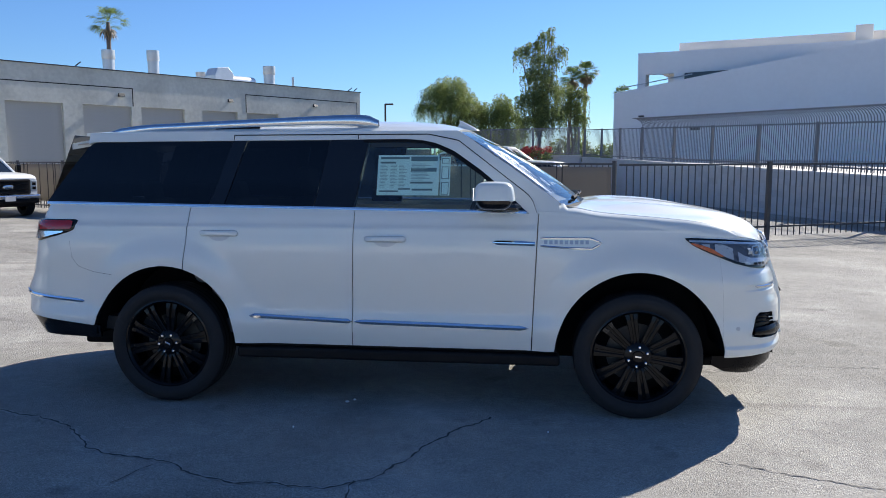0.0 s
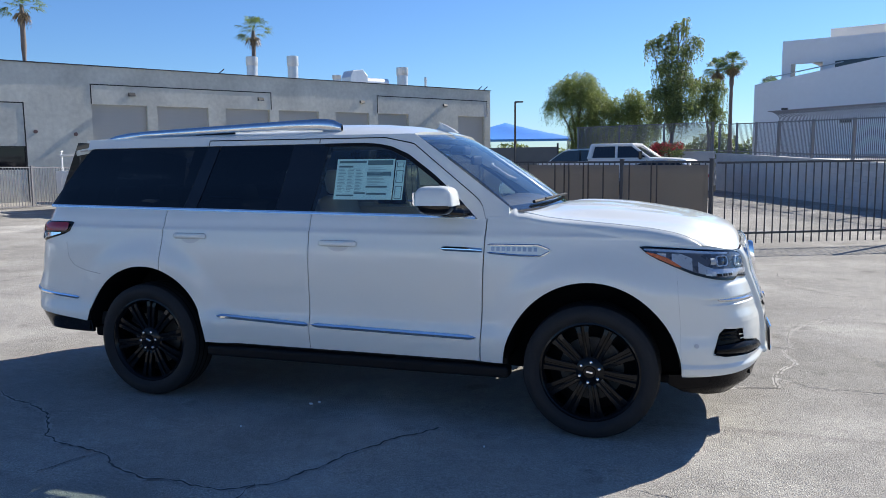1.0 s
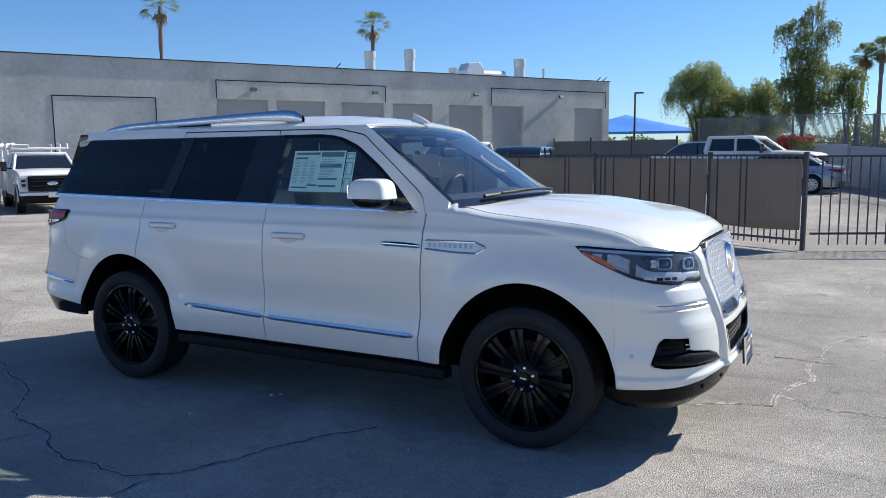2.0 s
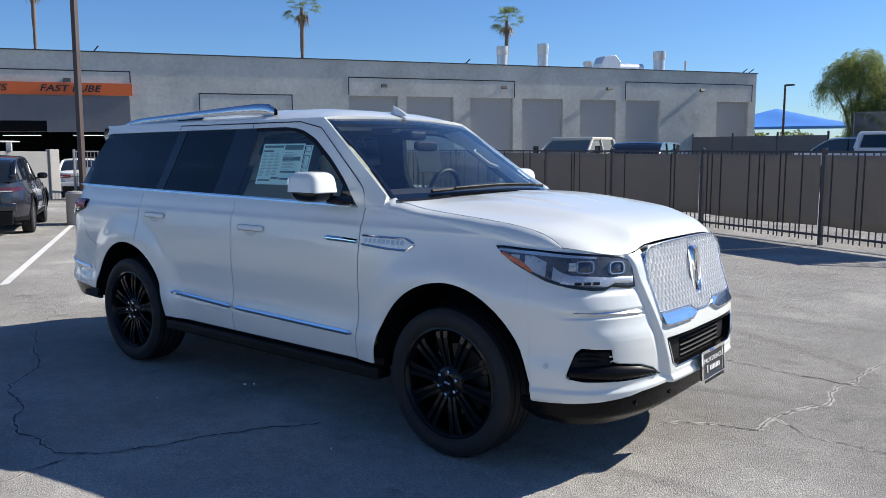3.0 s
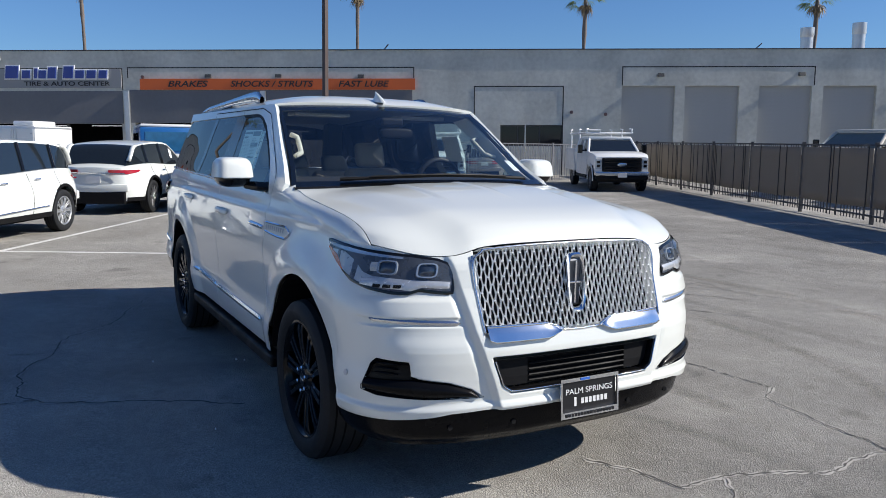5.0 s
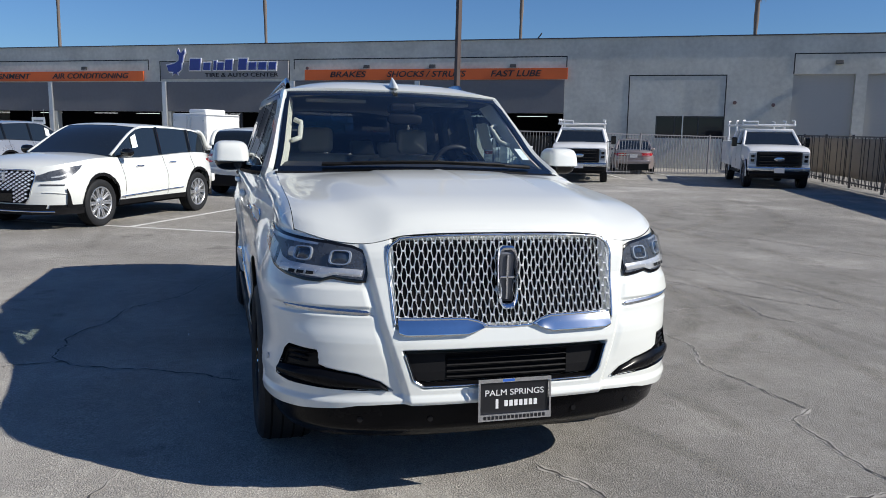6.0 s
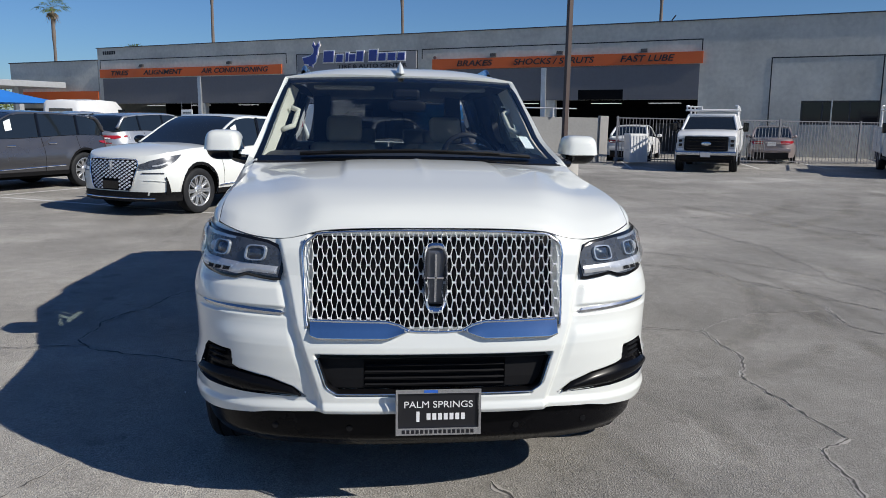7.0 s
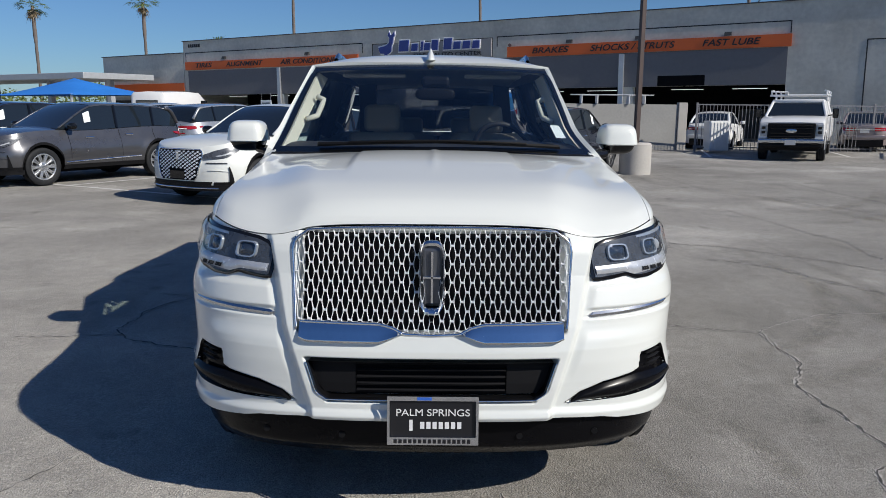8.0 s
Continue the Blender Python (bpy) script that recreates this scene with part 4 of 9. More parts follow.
    part("red_lens", skin_panel(poly([(-2.70, 1.160), (-2.24, 1.172), (-2.222, 1.19)]), poly([(-2.70, 1.222), (-2.24, 1.226), (-2.222, 1.215)]), -2.74, -2.222, 24, 5, lambda s, z, u, v: 0.019, side), RED_LENS, t, smooth="all")
    part("clear_lens", skin_panel(poly([(-2.70, 1.098), (-2.50, 1.102), (-2.29, 1.15)]), poly([(-2.70, 1.150), (-2.26, 1.160)]), -2.74, -2.29, 24, 5, lambda s, z, u, v: 0.019, side), CHROME, t, smooth="all")
    part("side_sensor", tube([mirrored(skin(2.135, 0.60, 0.001), side), mirrored(skin(2.135, 0.60, 0.005), side)], 0.013, 14), mat("sensor_grey", (0.5, 0.5, 0.5), 0.4, vary=0), bumper)


# --- lamps ---
HL_LO = [(1.826, 1.146), (1.87, 1.108), (1.95, 1.072), (2.078, 1.024), (2.15, 0.998), (2.267, 0.972), (2.38, 0.958), (2.446, 0.957), (2.49, 0.972), (2.55, 0.964), (2.615, 0.958), (2.636, 0.962)]
HL_HI = [(1.826, 1.150), (1.86, 1.153), (2.05, 1.147), (2.288, 1.134), (2.44, 1.124), (2.55, 1.110), (2.60, 1.092), (2.625, 1.05), (2.636, 0.99)]


def shrunk(pts, d, lower):
    return [(s, z + (d if lower else -d)) for s, z in pts]


for side in (1, -1):
    lamp = part("headlamp", skin_panel(poly(HL_LO), poly(HL_HI), 1.826, 2.636, 60, 12, lambda s, z, u, v: 0.006 + 0.004 * min(1, 12 * v, 12 * (1 - v)), side), GLOSS_BLACK, car, "headlamp with gloss black housing", smooth="all")
    in_lo, in_hi = poly(shrunk(HL_LO, 0.012, True)), poly(shrunk(HL_HI, 0.012, False))
    part("lamp_floor", skin_panel(in_lo, in_hi, 1.85, 2.622, 50, 6, lambda s, z, u, v: 0.0125, side), mat("lamp_slate", (0.075, 0.082, 0.096), 0.28, metal=0.25, vary=0.2, scale=20), lamp, "slate grey lamp interior", smooth="all")
    part("brow_light", skin_panel(poly([(1.85, 1.128), (2.1, 1.117), (2.40, 1.104)]), poly([(1.85, 1.136), (2.1, 1.134), (2.40, 1.112)]), 1.85, 2.40, 40, 3, lambda s, z, u, v: 0.0145, side), mat("lamp_silver", (0.46, 0.50, 0.55), 0.2, metal=0.5, vary=0), lamp, "silver light bar")
    part("amber_reflector", skin_panel(poly([(1.862, 1.112), (1.95, 1.078), (2.055, 1.038), (2.075, 1.036)]), poly([(1.862, 1.12), (1.91, 1.112), (1.99, 1.09), (2.075, 1.045)]), 1.862, 2.075, 24, 5, lambda s, z, u, v: 0.0145, side), AMBER, lamp, "amber side reflector", smooth="all")
    part("reflector_wedge", skin_panel(poly([(1.93, 1.108), (2.0, 1.088), (2.085, 1.034), (2.2, 1.0), (2.30, 0.985)]), poly([(1.93, 1.113), (2.07, 1.113), (2.15, 1.085), (2.22, 1.04), (2.30, 1.020)]), 1.93, 2.30, 30, 6, lambda s, z, u, v: 0.0148 + 0.003 * math.sin(40 * s), side), mat("lamp_bright", (0.42, 0.44, 0.455), 0.3, metal=0.3, vary=0.1, scale=30), lamp, smooth="all")
    part("light_guide", skin_panel(poly([(2.22, 0.990), (2.40, 0.977), (2.46, 0.972), (2.50, 0.988), (2.615, 0.982)]), poly([(2.22, 1.030), (2.40, 1.021), (2.615, 1.012)]), 2.22, 2.615, 30, 5, lambda s, z, u, v: 0.0145 + 0.004 * math.sin(math.pi * v), side), mat("lamp_guide", (0.56, 0.57, 0.59), 0.25, metal=0.4, vary=0.15, scale=40), lamp, "bright light guide", smooth="all")
    for i in range(3):
        s = 2.29 + i * 0.045
        part("vent_slot", skin_panel(lambda s: 0.982, lambda s: 0.996, s, s + 0.034, 4, 3, lambda s, z, u, v: 0.0205, side), TRIM_BLACK, lamp)
    for s0, z0 in ((2.335, 1.066), (2.508, 1.058)):
        w, h = 0.046, 0.03
        if s0 < 2.4:
            part("projector_block", skin_panel(lambda s: 1.048, lambda s: 1.086, 2.255, 2.30, 6, 5, lambda s, z, u, v: 0.014 + 0.009 * math.sin(math.pi * v), side), mat("lamp_bright", (0.6, 0.6, 0.6)), lamp, smooth="all")
        bm = bmesh.new()
        rows = []
        for r, o in ((0.80, 0.013), (0.84, 0.023), (0.98, 0.023), (1.03, 0.013)):
            row = []
            for k in range(33):
                a = 2 * math.pi * k / 32
                ca, sa = math.cos(a), math.sin(a)
                e = (abs(ca) ** 4 + abs(sa) ** 4) ** -0.25
                row.append(mirrored(skin(s0 + w * r * ca * e, z0 + h * r * sa * e, o), side))
            rows.append(row)
        sheet(bm, rows, flip=side < 0)
        part("projector_rim", bm, mat("lamp_silver", (0.6, 0.6, 0.6)), lamp, smooth=True)
        part("projector_lens", skin_panel(lambda s, z0=z0, h=h: z0 - h * 0.72, lambda s, z0=z0, h=h: z0 + h * 0.72, s0 - w * 0.72, s0 + w * 0.72, 8, 8, lambda s, z, u, v: 0.015 + 0.008 * math.sin(math.pi * u) * math.sin(math.pi * v), side), mat("projector_dark", (0.03, 0.04, 0.06), 0.06, vary=0, coat=1.0), lamp, smooth="all")
    part("lens", skin_panel(in_lo, in_hi, 1.85, 2.622, 50, 10, lambda s, z, u, v: 0.013 + 0.016 * min(1, 5 * v, 5 * (1 - v), 8 * u, 8 * (1 - u)), side), LAMP_GLASS, lamp, "clear lamp lens", smooth="all")
    # side intake: black wedge and slatted pocket
    f = part("side_intake", skin_panel(poly(INTAKE_LO), poly(INTAKE_HI), 2.226, 2.741, 120, 14, lambda s, z, u, v: 0.0025 - 0.024 * min(1, 7 * v, 7 * (1 - v), 22 * u, 22 * (1 - u)), side), VALANCE, bumper, "black side intake", smooth="all")
    for i in range(3):
        z = 0.630 + i * 0.020
        part("slat", ribbon([(2.275, z), (2.385, z - 0.002)], 0.010, -0.012, side, 0.008, 10), TRIM_BLACK, f)
    part("blade", skin_panel(poly([(2.24, 0.552), (2.5, 0.531), (2.722, 0.529)]), poly([(2.24, 0.598), (2.45, 0.606), (2.6, 0.587), (2.69, 0.562), (2.722, 0.533)]), 2.24, 2.722, 30, 6, lambda s, z, u, v: -0.002 + 0.016 * math.sin(math.pi * v), side), VALANCE, f, smooth="all")

# --- grille ---
grille = part("grille", (lambda: (lambda bm: (sheet(bm, [[Vector((front_x(y, z) - 0.02, y, z)) for y in [-0.485 + 0.97 * i / 30 for i in range(31)]] for z in [0.775 + 0.375 * k / 8 for k in range(9)]]), bm)[1])(bmesh.new()))(), BLACK_IN, car, "dark grille cavity")


def grille_half(z):
    return interp(z, [(0.77, 0.480), (0.83, 0.489), (1.07, 0.506), (1.10, 0.500), (1.12, 0.486), (1.135, 0.462), (1.15, 0.43)])


def grille_top(y):
    return 1.159 - 0.018 * (abs(y) / 0.49) ** 3


def grille_low(y):
    return interp(abs(y), [(0.0, 0.786), (0.10, 0.79), (0.14, 0.812), (0.19, 0.824), (0.48, 0.828)])


def at_nose(y, z, out=0.0):
    return Vector((front_x(y, z) + 0.024 + out, y, z))


# bright honeycomb of tall rings, each with its own rim
bm = bmesh.new()
PW, PH = 0.0184, 0.0655
for c in range(-28, 29):
    for r in range(-2, 8):
        y, z = c * PW, 0.80 + r * PH + (PH / 2 if c % 2 else 0)
        if abs(y) > grille_half(z) + 0.004 or z > grille_top(y) + 0.012 or z < grille_low(y) - 0.012:
            continue
        if abs(y) < 0.036 and 0.862 < z < 1.108:
            continue
        t, e = 0.30 * PW, 0.70 * PW
        full = [(-t, -PH / 2), (t, -PH / 2), (e, -0.001), (e, 0.001), (t, PH / 2), (-t, PH / 2), (-e, 0.001), (-e, -0.001)]
        hole = [(-0.23 * PW, -0.45 * PH), (0.23 * PW, -0.45 * PH), (0.55 * PW, -0.12 * PH), (0.55 * PW, 0.12 * PH), (0.23 * PW, 0.45 * PH), (-0.23 * PW, 0.45 * PH), (-0.55 * PW, 0.12 * PH), (-0.55 * PW, -0.12 * PH)]

        def place(p, q, out):
            yy = max(-grille_half(z) + 0.002, min(grille_half(z) - 0.002, y + p))
            return at_nose(yy, max(grille_low(yy) + 0.003, min(grille_top(yy) - 0.004, z + q)), out)

        vs = [[bm.verts.new(place(p * k, q * k, o)) for p, q in src] for src, k, o in ((full, 1.0, 0.006), (hole, 1.05, 0.004), (hole, 1.0, 0.001), (hole, 0.97, -0.006))]
        for A, B in zip(vs, vs[1:]):
            for i in range(8):
                bm.faces.new((A[i], A[(i + 1) % 8], B[(i + 1) % 8], B[i]))
bmesh.ops.recalc_face_normals(bm, faces=bm.faces)
tagged(part("grille_mesh", bm, MESH_SILVER, grille, "bright silver honeycomb"), kind="stuff")
# rim round the grille
loop = []
N = 40
for i in range(N + 1):
    y = -0.455 + 0.91 * i / N
    loop.append((y, grille_top(y)))
for i in range(1, N):
    z = grille_top(0.455) + (0.79 - grille_top(0.455)) * i / N
    loop.append((grille_half(z) + 0.004, z))
side_r = [(-y, z) for y, z in loop[N + 1:]][::-1]
pts = [at_nose(y, z, 0.004) for y, z in side_r + loop]
part("grille_rim", tube(pts, 0.0055, 8), SATIN, grille, "chrome grille rim", smooth="all")
part("grille_sill", tube([at_nose(y, grille_low(y) - 0.002, 0.002) for y in [-0.475 + 0.95 * i / 60 for i in range(61)]], 0.006, 8), CHROME, grille, smooth="all")
for side in (1, -1):
    bm = bmesh.new()
    rows = []
    for j in range(9):
        v = j / 8
        row = []
        for i in range(31):
            y = -0.478 + 0.378 * i / 30
            lo = interp(y, [(-0.478, 0.772), (-0.45, 0.760), (-0.19, 0.760), (-0.165, 0.768), (-0.10, 0.796)])
            hi = grille_low(y) - 0.002
            z = lo + (hi - lo) * v
            row.append(mirrored(at_nose(y, z, 0.003 + 0.017 * (1 - v)), side))
        if not j:
            rows.append([p - Vector((0.019, 0, -0.002)) for p in row])
        rows.append(row)
    sheet(bm, rows, flip=side < 0)
    part("chin_blade", bm, CHROME, grille, "bright chrome chin blade", smooth="all")
    part("cheek_blade", tube([mirrored(at_nose(-grille_half(z) - 0.014, z, -0.006), side) for z in (0.76, 0.85, 0.95, 1.05, 1.12)], 0.0055, 8), CHROME, grille, smooth="all")
# emblem: an upright lozenge with a bright rim and cross
emb = bmesh.new()
rows = []
for k, (r, o) in enumerate(((1.0, 0.0), (1.0, 0.020), (0.94, 0.028), (0.86, 0.022), (0.82, 0.010))):
    row = []
    for i in range(49):
        a = 2 * math.pi * i / 48
        ca, sa = math.cos(a), math.sin(a)
        e = (abs(ca) ** 4.5 + abs(sa) ** 4.5) ** (-1 / 4.5)
        row.append(Vector((front_x(0, 0.985) + 0.028 + o - 0.12 * (0.985 + 0.134 * r * sa * e - 0.985), 0.047 * r * ca * e * (1 - 0.15 * abs(sa) ** 3), 0.985 + 0.134 * r * sa * e)))
    rows.append(row)
sheet(emb, rows)
bmesh.ops.recalc_face_normals(emb, faces=emb.faces)
emblem = part("emblem", emb, CHROME, grille, "upright chrome emblem", smooth=True)
bm = bmesh.new()
f0 = front_x(0, 0.985) + 0.037
for a, b in (((-0.004, -0.095), (0.004, 0.095)), ((-0.032, -0.004), (0.032, 0.004))):
    box(bm, f0 - 0.004, f0 + 0.006, a[0], b[0], 0.985 + a[1], 0.985 + b[1], 0.001)
part("cross", bm, CHROME, emblem)
part("backing", boxes((f0 - 0.03, f0 - 0.006, -0.038, 0.038, 0.876, 1.094), bevel=0.012), mat("emblem_blue", (0.10, 0.105, 0.12), 0.3, metal=0.5, vary=0), emblem)

# lower grille
lg = bmesh.new()
rows = []
for k in range(7):
    z = 0.553 + 0.132 * k / 6
    h = mouth_half(z) + 0.004
    rows.append([Vector((front_x(y, z) - 0.03, y, z)) for y in [-h + 2 * h * i / 24 for i in range(25)]])
sheet(lg, rows)
lower = part("lower_grille", lg, BLACK_IN, bumper, "black slatted lower grille")
for i in range(5):
    z = 0.575 + i * 0.025
    h = 0.27
    part("slat", tube([(front_x(y, z) - 0.012, y, z) for y in [-h + 2 * h * k / 16 for k in range(17)]], 0.007, 6, flat=0.7), TRIM_BLACK, lower)
for side in (1, -1):
    bm = bmesh.new()
    rows = [[mirrored((front_x(y, z) - 0.012, y, z), side) for y in [-mouth_half(z) + i * (mouth_half(z) - 0.275) / 8 for i in range(9)]] for z in (0.562, 0.60, 0.64, 0.68)]
    sheet(bm, rows, flip=side < 0)
    part("block_off", bm, TRIM_BLACK, lower)
zs = [0.686 - 0.135 * k / 20 for k in range(21)]
side_line = [(mouth_half(z), z) for z in zs]
mouth = [(-y, z) for y, z in side_line] + [(-side_line[-1][0] + 2 * side_line[-1][0] * k / 24, zs[-1]) for k in range(1, 24)] + side_line[::-1]
ring = mouth + [(mouth_half(0.686) * (1 - 2 * k / 24), 0.686) for k in range(1, 25)]
bm = bmesh.new()
sheet(bm, [[Vector((front_x(y, z) + o, y * (1 + g), z + (z - 0.62) * g * 2)) for y, z in ring] for o, g in ((0.0272, 0.016), (0.024, 0.0), (-0.03, -0.01))])
bmesh.ops.recalc_face_normals(bm, faces=bm.faces)
part("mouth_liner", bm, GLOSS_BLACK, lower, "black liner of the lower grille")
part("chrome_rim", tube([Vector((front_x(y, z) + 0.0275, y * 1.018, z - 0.003)) for y, z in mouth], 0.0026, 8), CHROME, lower, smooth="all")

# dealer plate in a bright frame
plate = part("plate", boxes((0, 0.012, -0.155, 0.155, -0.075, 0.075), bevel=0.004), mat("plate_black", (0.012, 0.012, 0.014), 0.3, vary=0), bumper, "black dealer plate in a chrome frame", m=pose(2.594, 0.008, 0.494, 0, -4, 0))
part("plate_frame", wall_mesh(-0.163, 0.163, -0.094, 0.084, -0.008, 0.0, [(-0.154, 0.154, -0.066, 0.068)]), CHROME, plate, m=pose(0.014, 0, 0, 0, 0, 90))
PLATE_INK = mat("plate_white", (0.7, 0.7, 0.7), 0.5, vary=0)
lettering("plate_lettering", "PALM SPRINGS", 0.036, PLATE_INK, plate, pose(0.0145, 0, 0.022, 0, 0, 90), 0.002, width=0.262)
for i in range(7):
    part("plate_mark", boxes((0, 0.0015, 0, 0.015, -0.0125, 0.0125)), PLATE_INK, plate, m=pose(0.0125, -0.045 + i * 0.022, -0.024))
part("plate_mark", boxes((0, 0.0015, -0.012, 0.0, -0.02, 0.02)), PLATE_INK, plate, m=pose(0.0125, -0.072, -0.024))
for i in range(16):
    part("frame_mark", boxes((0, 0.0015, 0, 0.012, -0.007, 0.007)), MATS["plate_black"], plate, m=pose(0.0228, -0.14 + i * 0.0175, -0.080))
part("frame_mark", boxes((0, 0.0015, -0.026, 0.026, -0.005, 0.005)), mat("badge_blue", (0.03, 0.12, 0.5), 0.4, vary=0), plate, m=pose(0.0228, -0.03, 0.076))

# --- greenhouse ---
PILLAR = mat("pillar_black", (0.006, 0.007, 0.009), 0.08, vary=0.0, spec=0.5)
CABIN_TRIM = mat("cabin_trim", (0.10, 0.095, 0.085), 0.9, vary=0.05)
ROOF_MID = [(-2.42, 1.812), (-2.3, 1.838), (-2.0, 1.868), (-1.5, 1.898), (-1.0, 1.916), (-0.4, 1.926), (0.0, 1.920), (0.25, 1.899), (0.36, 1.876), (0.45, 1.846)]
CANT = 1.830


def cant_y(x):
    return interp(x, [(-2.46, 0.755), (-2.2, 0.757), (-1.6, 0.768), (0.3, 0.775), (0.45, 0.768), (1.06, 0.74)])


def cabin(x, z, out=0.0):
    """The leaning side of the cabin above the belt."""
    zb = interp(x, SHOULDER)
    yb = -skin(max(-2.47, x), zb).y
    k = max(0.0, (z - zb) / (CANT - zb))
    y = yb - (yb - cant_y(x)) * k ** 1.12
    return Vector((x, -y - out, z + out * 0.35))


WIN_TOP = [(-2.46, 1.352), (-2.36, 1.50), (-2.19, 1.752), (-2.15, 1.766), (0.06, 1.776), (0.16, 1.768), (0.25, 1.750), (0.37, 1.700), (0.55, 1.575), (0.70, 1.452), (0.842, 1.318)]
SIDE_TOP = [(-2.46, 1.364), (-2.36, 1.515), (-2.20, 1.768), (-2.19, CANT), (0.395, CANT), (0.45, 1.797), (1.06, 1.366), (1.09, 1.335)]


def cabin_panel(lo, hi, x0, x1, n, nz, out=0.0, side=1, dense=(), slant=0.0, slant_to=None):
    bm = bmesh.new()
    xs = columns(x0, x1, n, dense)
    rows = []
    for j in range(nz + 1):
        row = []
        for x in xs:
            z = lo(x) + (hi(x) - lo(x)) * j / nz
            lean = slant if slant_to is None else slant + (slant_to - slant) * (x - x0) / (x1 - x0)
            row.append(mirrored(cabin(x + lean * (j / nz - 0.5), z, out), side))
        rows.append(row)
    sheet(bm, rows, flip=side < 0)
    return bm


def belt_top(x):
    return interp(x, SHOULDER) + 0.012


for side in (1, -1):
    frame_lo = lambda x: max(interp(x, WIN_TOP), belt_top(x) - 0.014) if x < 0.842 else interp(x, SHOULDER) - 0.004
    p = part("side_frame", cabin_panel(frame_lo, poly(SIDE_TOP), -2.19, 1.055, 120, 8, 0.0, side), [CAR_WHITE, CABIN_TRIM], car, "white roof rail and windscreen pillar", smooth="all")
    lined = thick(p, 0.03).modifiers["thick"]
    lined.material_offset = 1
    trim = part("window_trim", cabin_panel(lambda x: interp(x, SHOULDER) - 0.006, belt_top, -2.45, 0.85, 60, 2, 0.004, side), SATIN, car, "satin belt moulding")
    thick(trim, 0.012)
    # black pillars under the glass line
    for x0, x1, name in ((-0.50, -0.235, "centre_pillar"), (-1.20, -1.10, "rear_pillar")):
        thick(part(name, cabin_panel(belt_top, poly(WIN_TOP), x0, x1, 8, 8, -0.006, side, slant=(0.08 if x0 > -1 else 0.12)), PILLAR, car), 0.05)
    # glass, each pane its own
    for x0, x1, gm, name, la, lb in ((-0.232, 0.838, CLEAR, "front_window", 0.08, 0.0), (-1.095, -0.503, PRIVACY, "rear_window", 0.12, 0.08), (-2.455, -1.203, PRIVACY, "quarter_window", 0.0, 0.12)):
        g = part(name, cabin_panel(belt_top, poly(WIN_TOP), x0, x1, 50, 12, -0.008, side, slant=la, slant_to=lb), gm, car, "clear side window" if gm is CLEAR else "dark tinted side window", smooth="all")
    # black edge round the front pane
    lo_e = lambda x: max(belt_top(x), interp(x, WIN_TOP) - 0.018 - 0.014 * smooth(0.1, 0.4, x))
    thick(part("window_seal", cabin_panel(lo_e, poly(WIN_TOP), -0.235, 0.842, 60, 2, -0.003, side), TRIM_BLACK, car), 0.015)
    thick(part("sail_panel", cabin_panel(belt_top, poly(WIN_TOP), 0.70, 0.84, 10, 6, -0.001, side), GLOSS_BLACK, car), 0.015)
    # shut lines of the doors in the white frame
    for xa in (-0.27, -1.13):
        part("shut_line", cabin_panel(lambda x: interp(x, WIN_TOP) + 0.002, lambda x: CANT - 0.022, xa - 0.003, xa + 0.003, 1, 4, 0.0018, side), TRIM_BLACK, car)
    part("shut_line", cabin_panel(lambda x: interp(x, [(-1.13, CANT - 0.024), (0.2, CANT - 0.024), (0.40, 1.765), (0.86, 1.415), (0.90, 1.36), (0.915, 1.30)]) - 0.0035, lambda x: interp(x, [(-1.13, CANT - 0.024), (0.2, CANT - 0.024), (0.40, 1.765), (0.86, 1.415), (0.90, 1.36), (0.915, 1.30)]) + 0.0035, -1.13, 0.915, 80, 1, 0.0022, side), TRIM_BLACK, car)

# roof skin
bm = bmesh.new()
rows = []
NX = 60
for i in range(NX + 1):
    row = []
    u = i / NX
    for j in range(33):
        a = -1 + 2 * j / 32
        xf = 0.398 + 0.048 * (1 - a * a)
        xr = -2.22 - 0.12 * (1 - a * a)
        x = xr + (xf - xr) * u
        zc = interp(x, ROOF_MID)
        yt = cant_y(x)
        row.append(Vector((x, yt * a, zc - (zc - CANT + 0.001) * abs(a) ** 3.6)))
    rows.append(row)
sheet(bm, rows, flip=True)
bmesh.ops.recalc_face_normals(bm, faces=bm.faces)
if sum(f.normal.z for f in bm.faces) < 0:
    bmesh.ops.reverse_faces(bm, faces=bm.faces)
roof = part("roof", bm, CAR_WHITE, car, smooth="all")
thick(roof, 0.02)
thick(part("headliner", (lambda bm: (sheet(bm, [[Vector((x, y, interp(x, ROOF_MID) - 0.055 - 0.04 * (y / 0.74) ** 2)) for y in [-0.74 + 1.48 * k / 10 for k in range(11)]] for x in [-2.3 + 2.66 * k / 16 for k in range(17)]]), bm)[1])(bmesh.new()), mat("pale_headliner", (0.45, 0.42, 0.37), 0.9, vary=0.05), car), 0.01)


# windscreen
def shield(a, v):
    """a across, v from the base to the top."""
    base = Vector((1.058 + 0.17 * (1 - a * a), 0.885 * a, 1.362 + 0.012 * (1 - a * a)))
    top = Vector((0.402 + 0.048 * (1 - a * a), 0.766 * a, CANT - 0.006 + 0.018 * (1 - a * a)))
    p = base.lerp(top, v)
    p += Vector((0.55, 0, 0.84)) * 0.028 * math.sin(math.pi * v) * (1 - 0.5 * a * a)
    return p


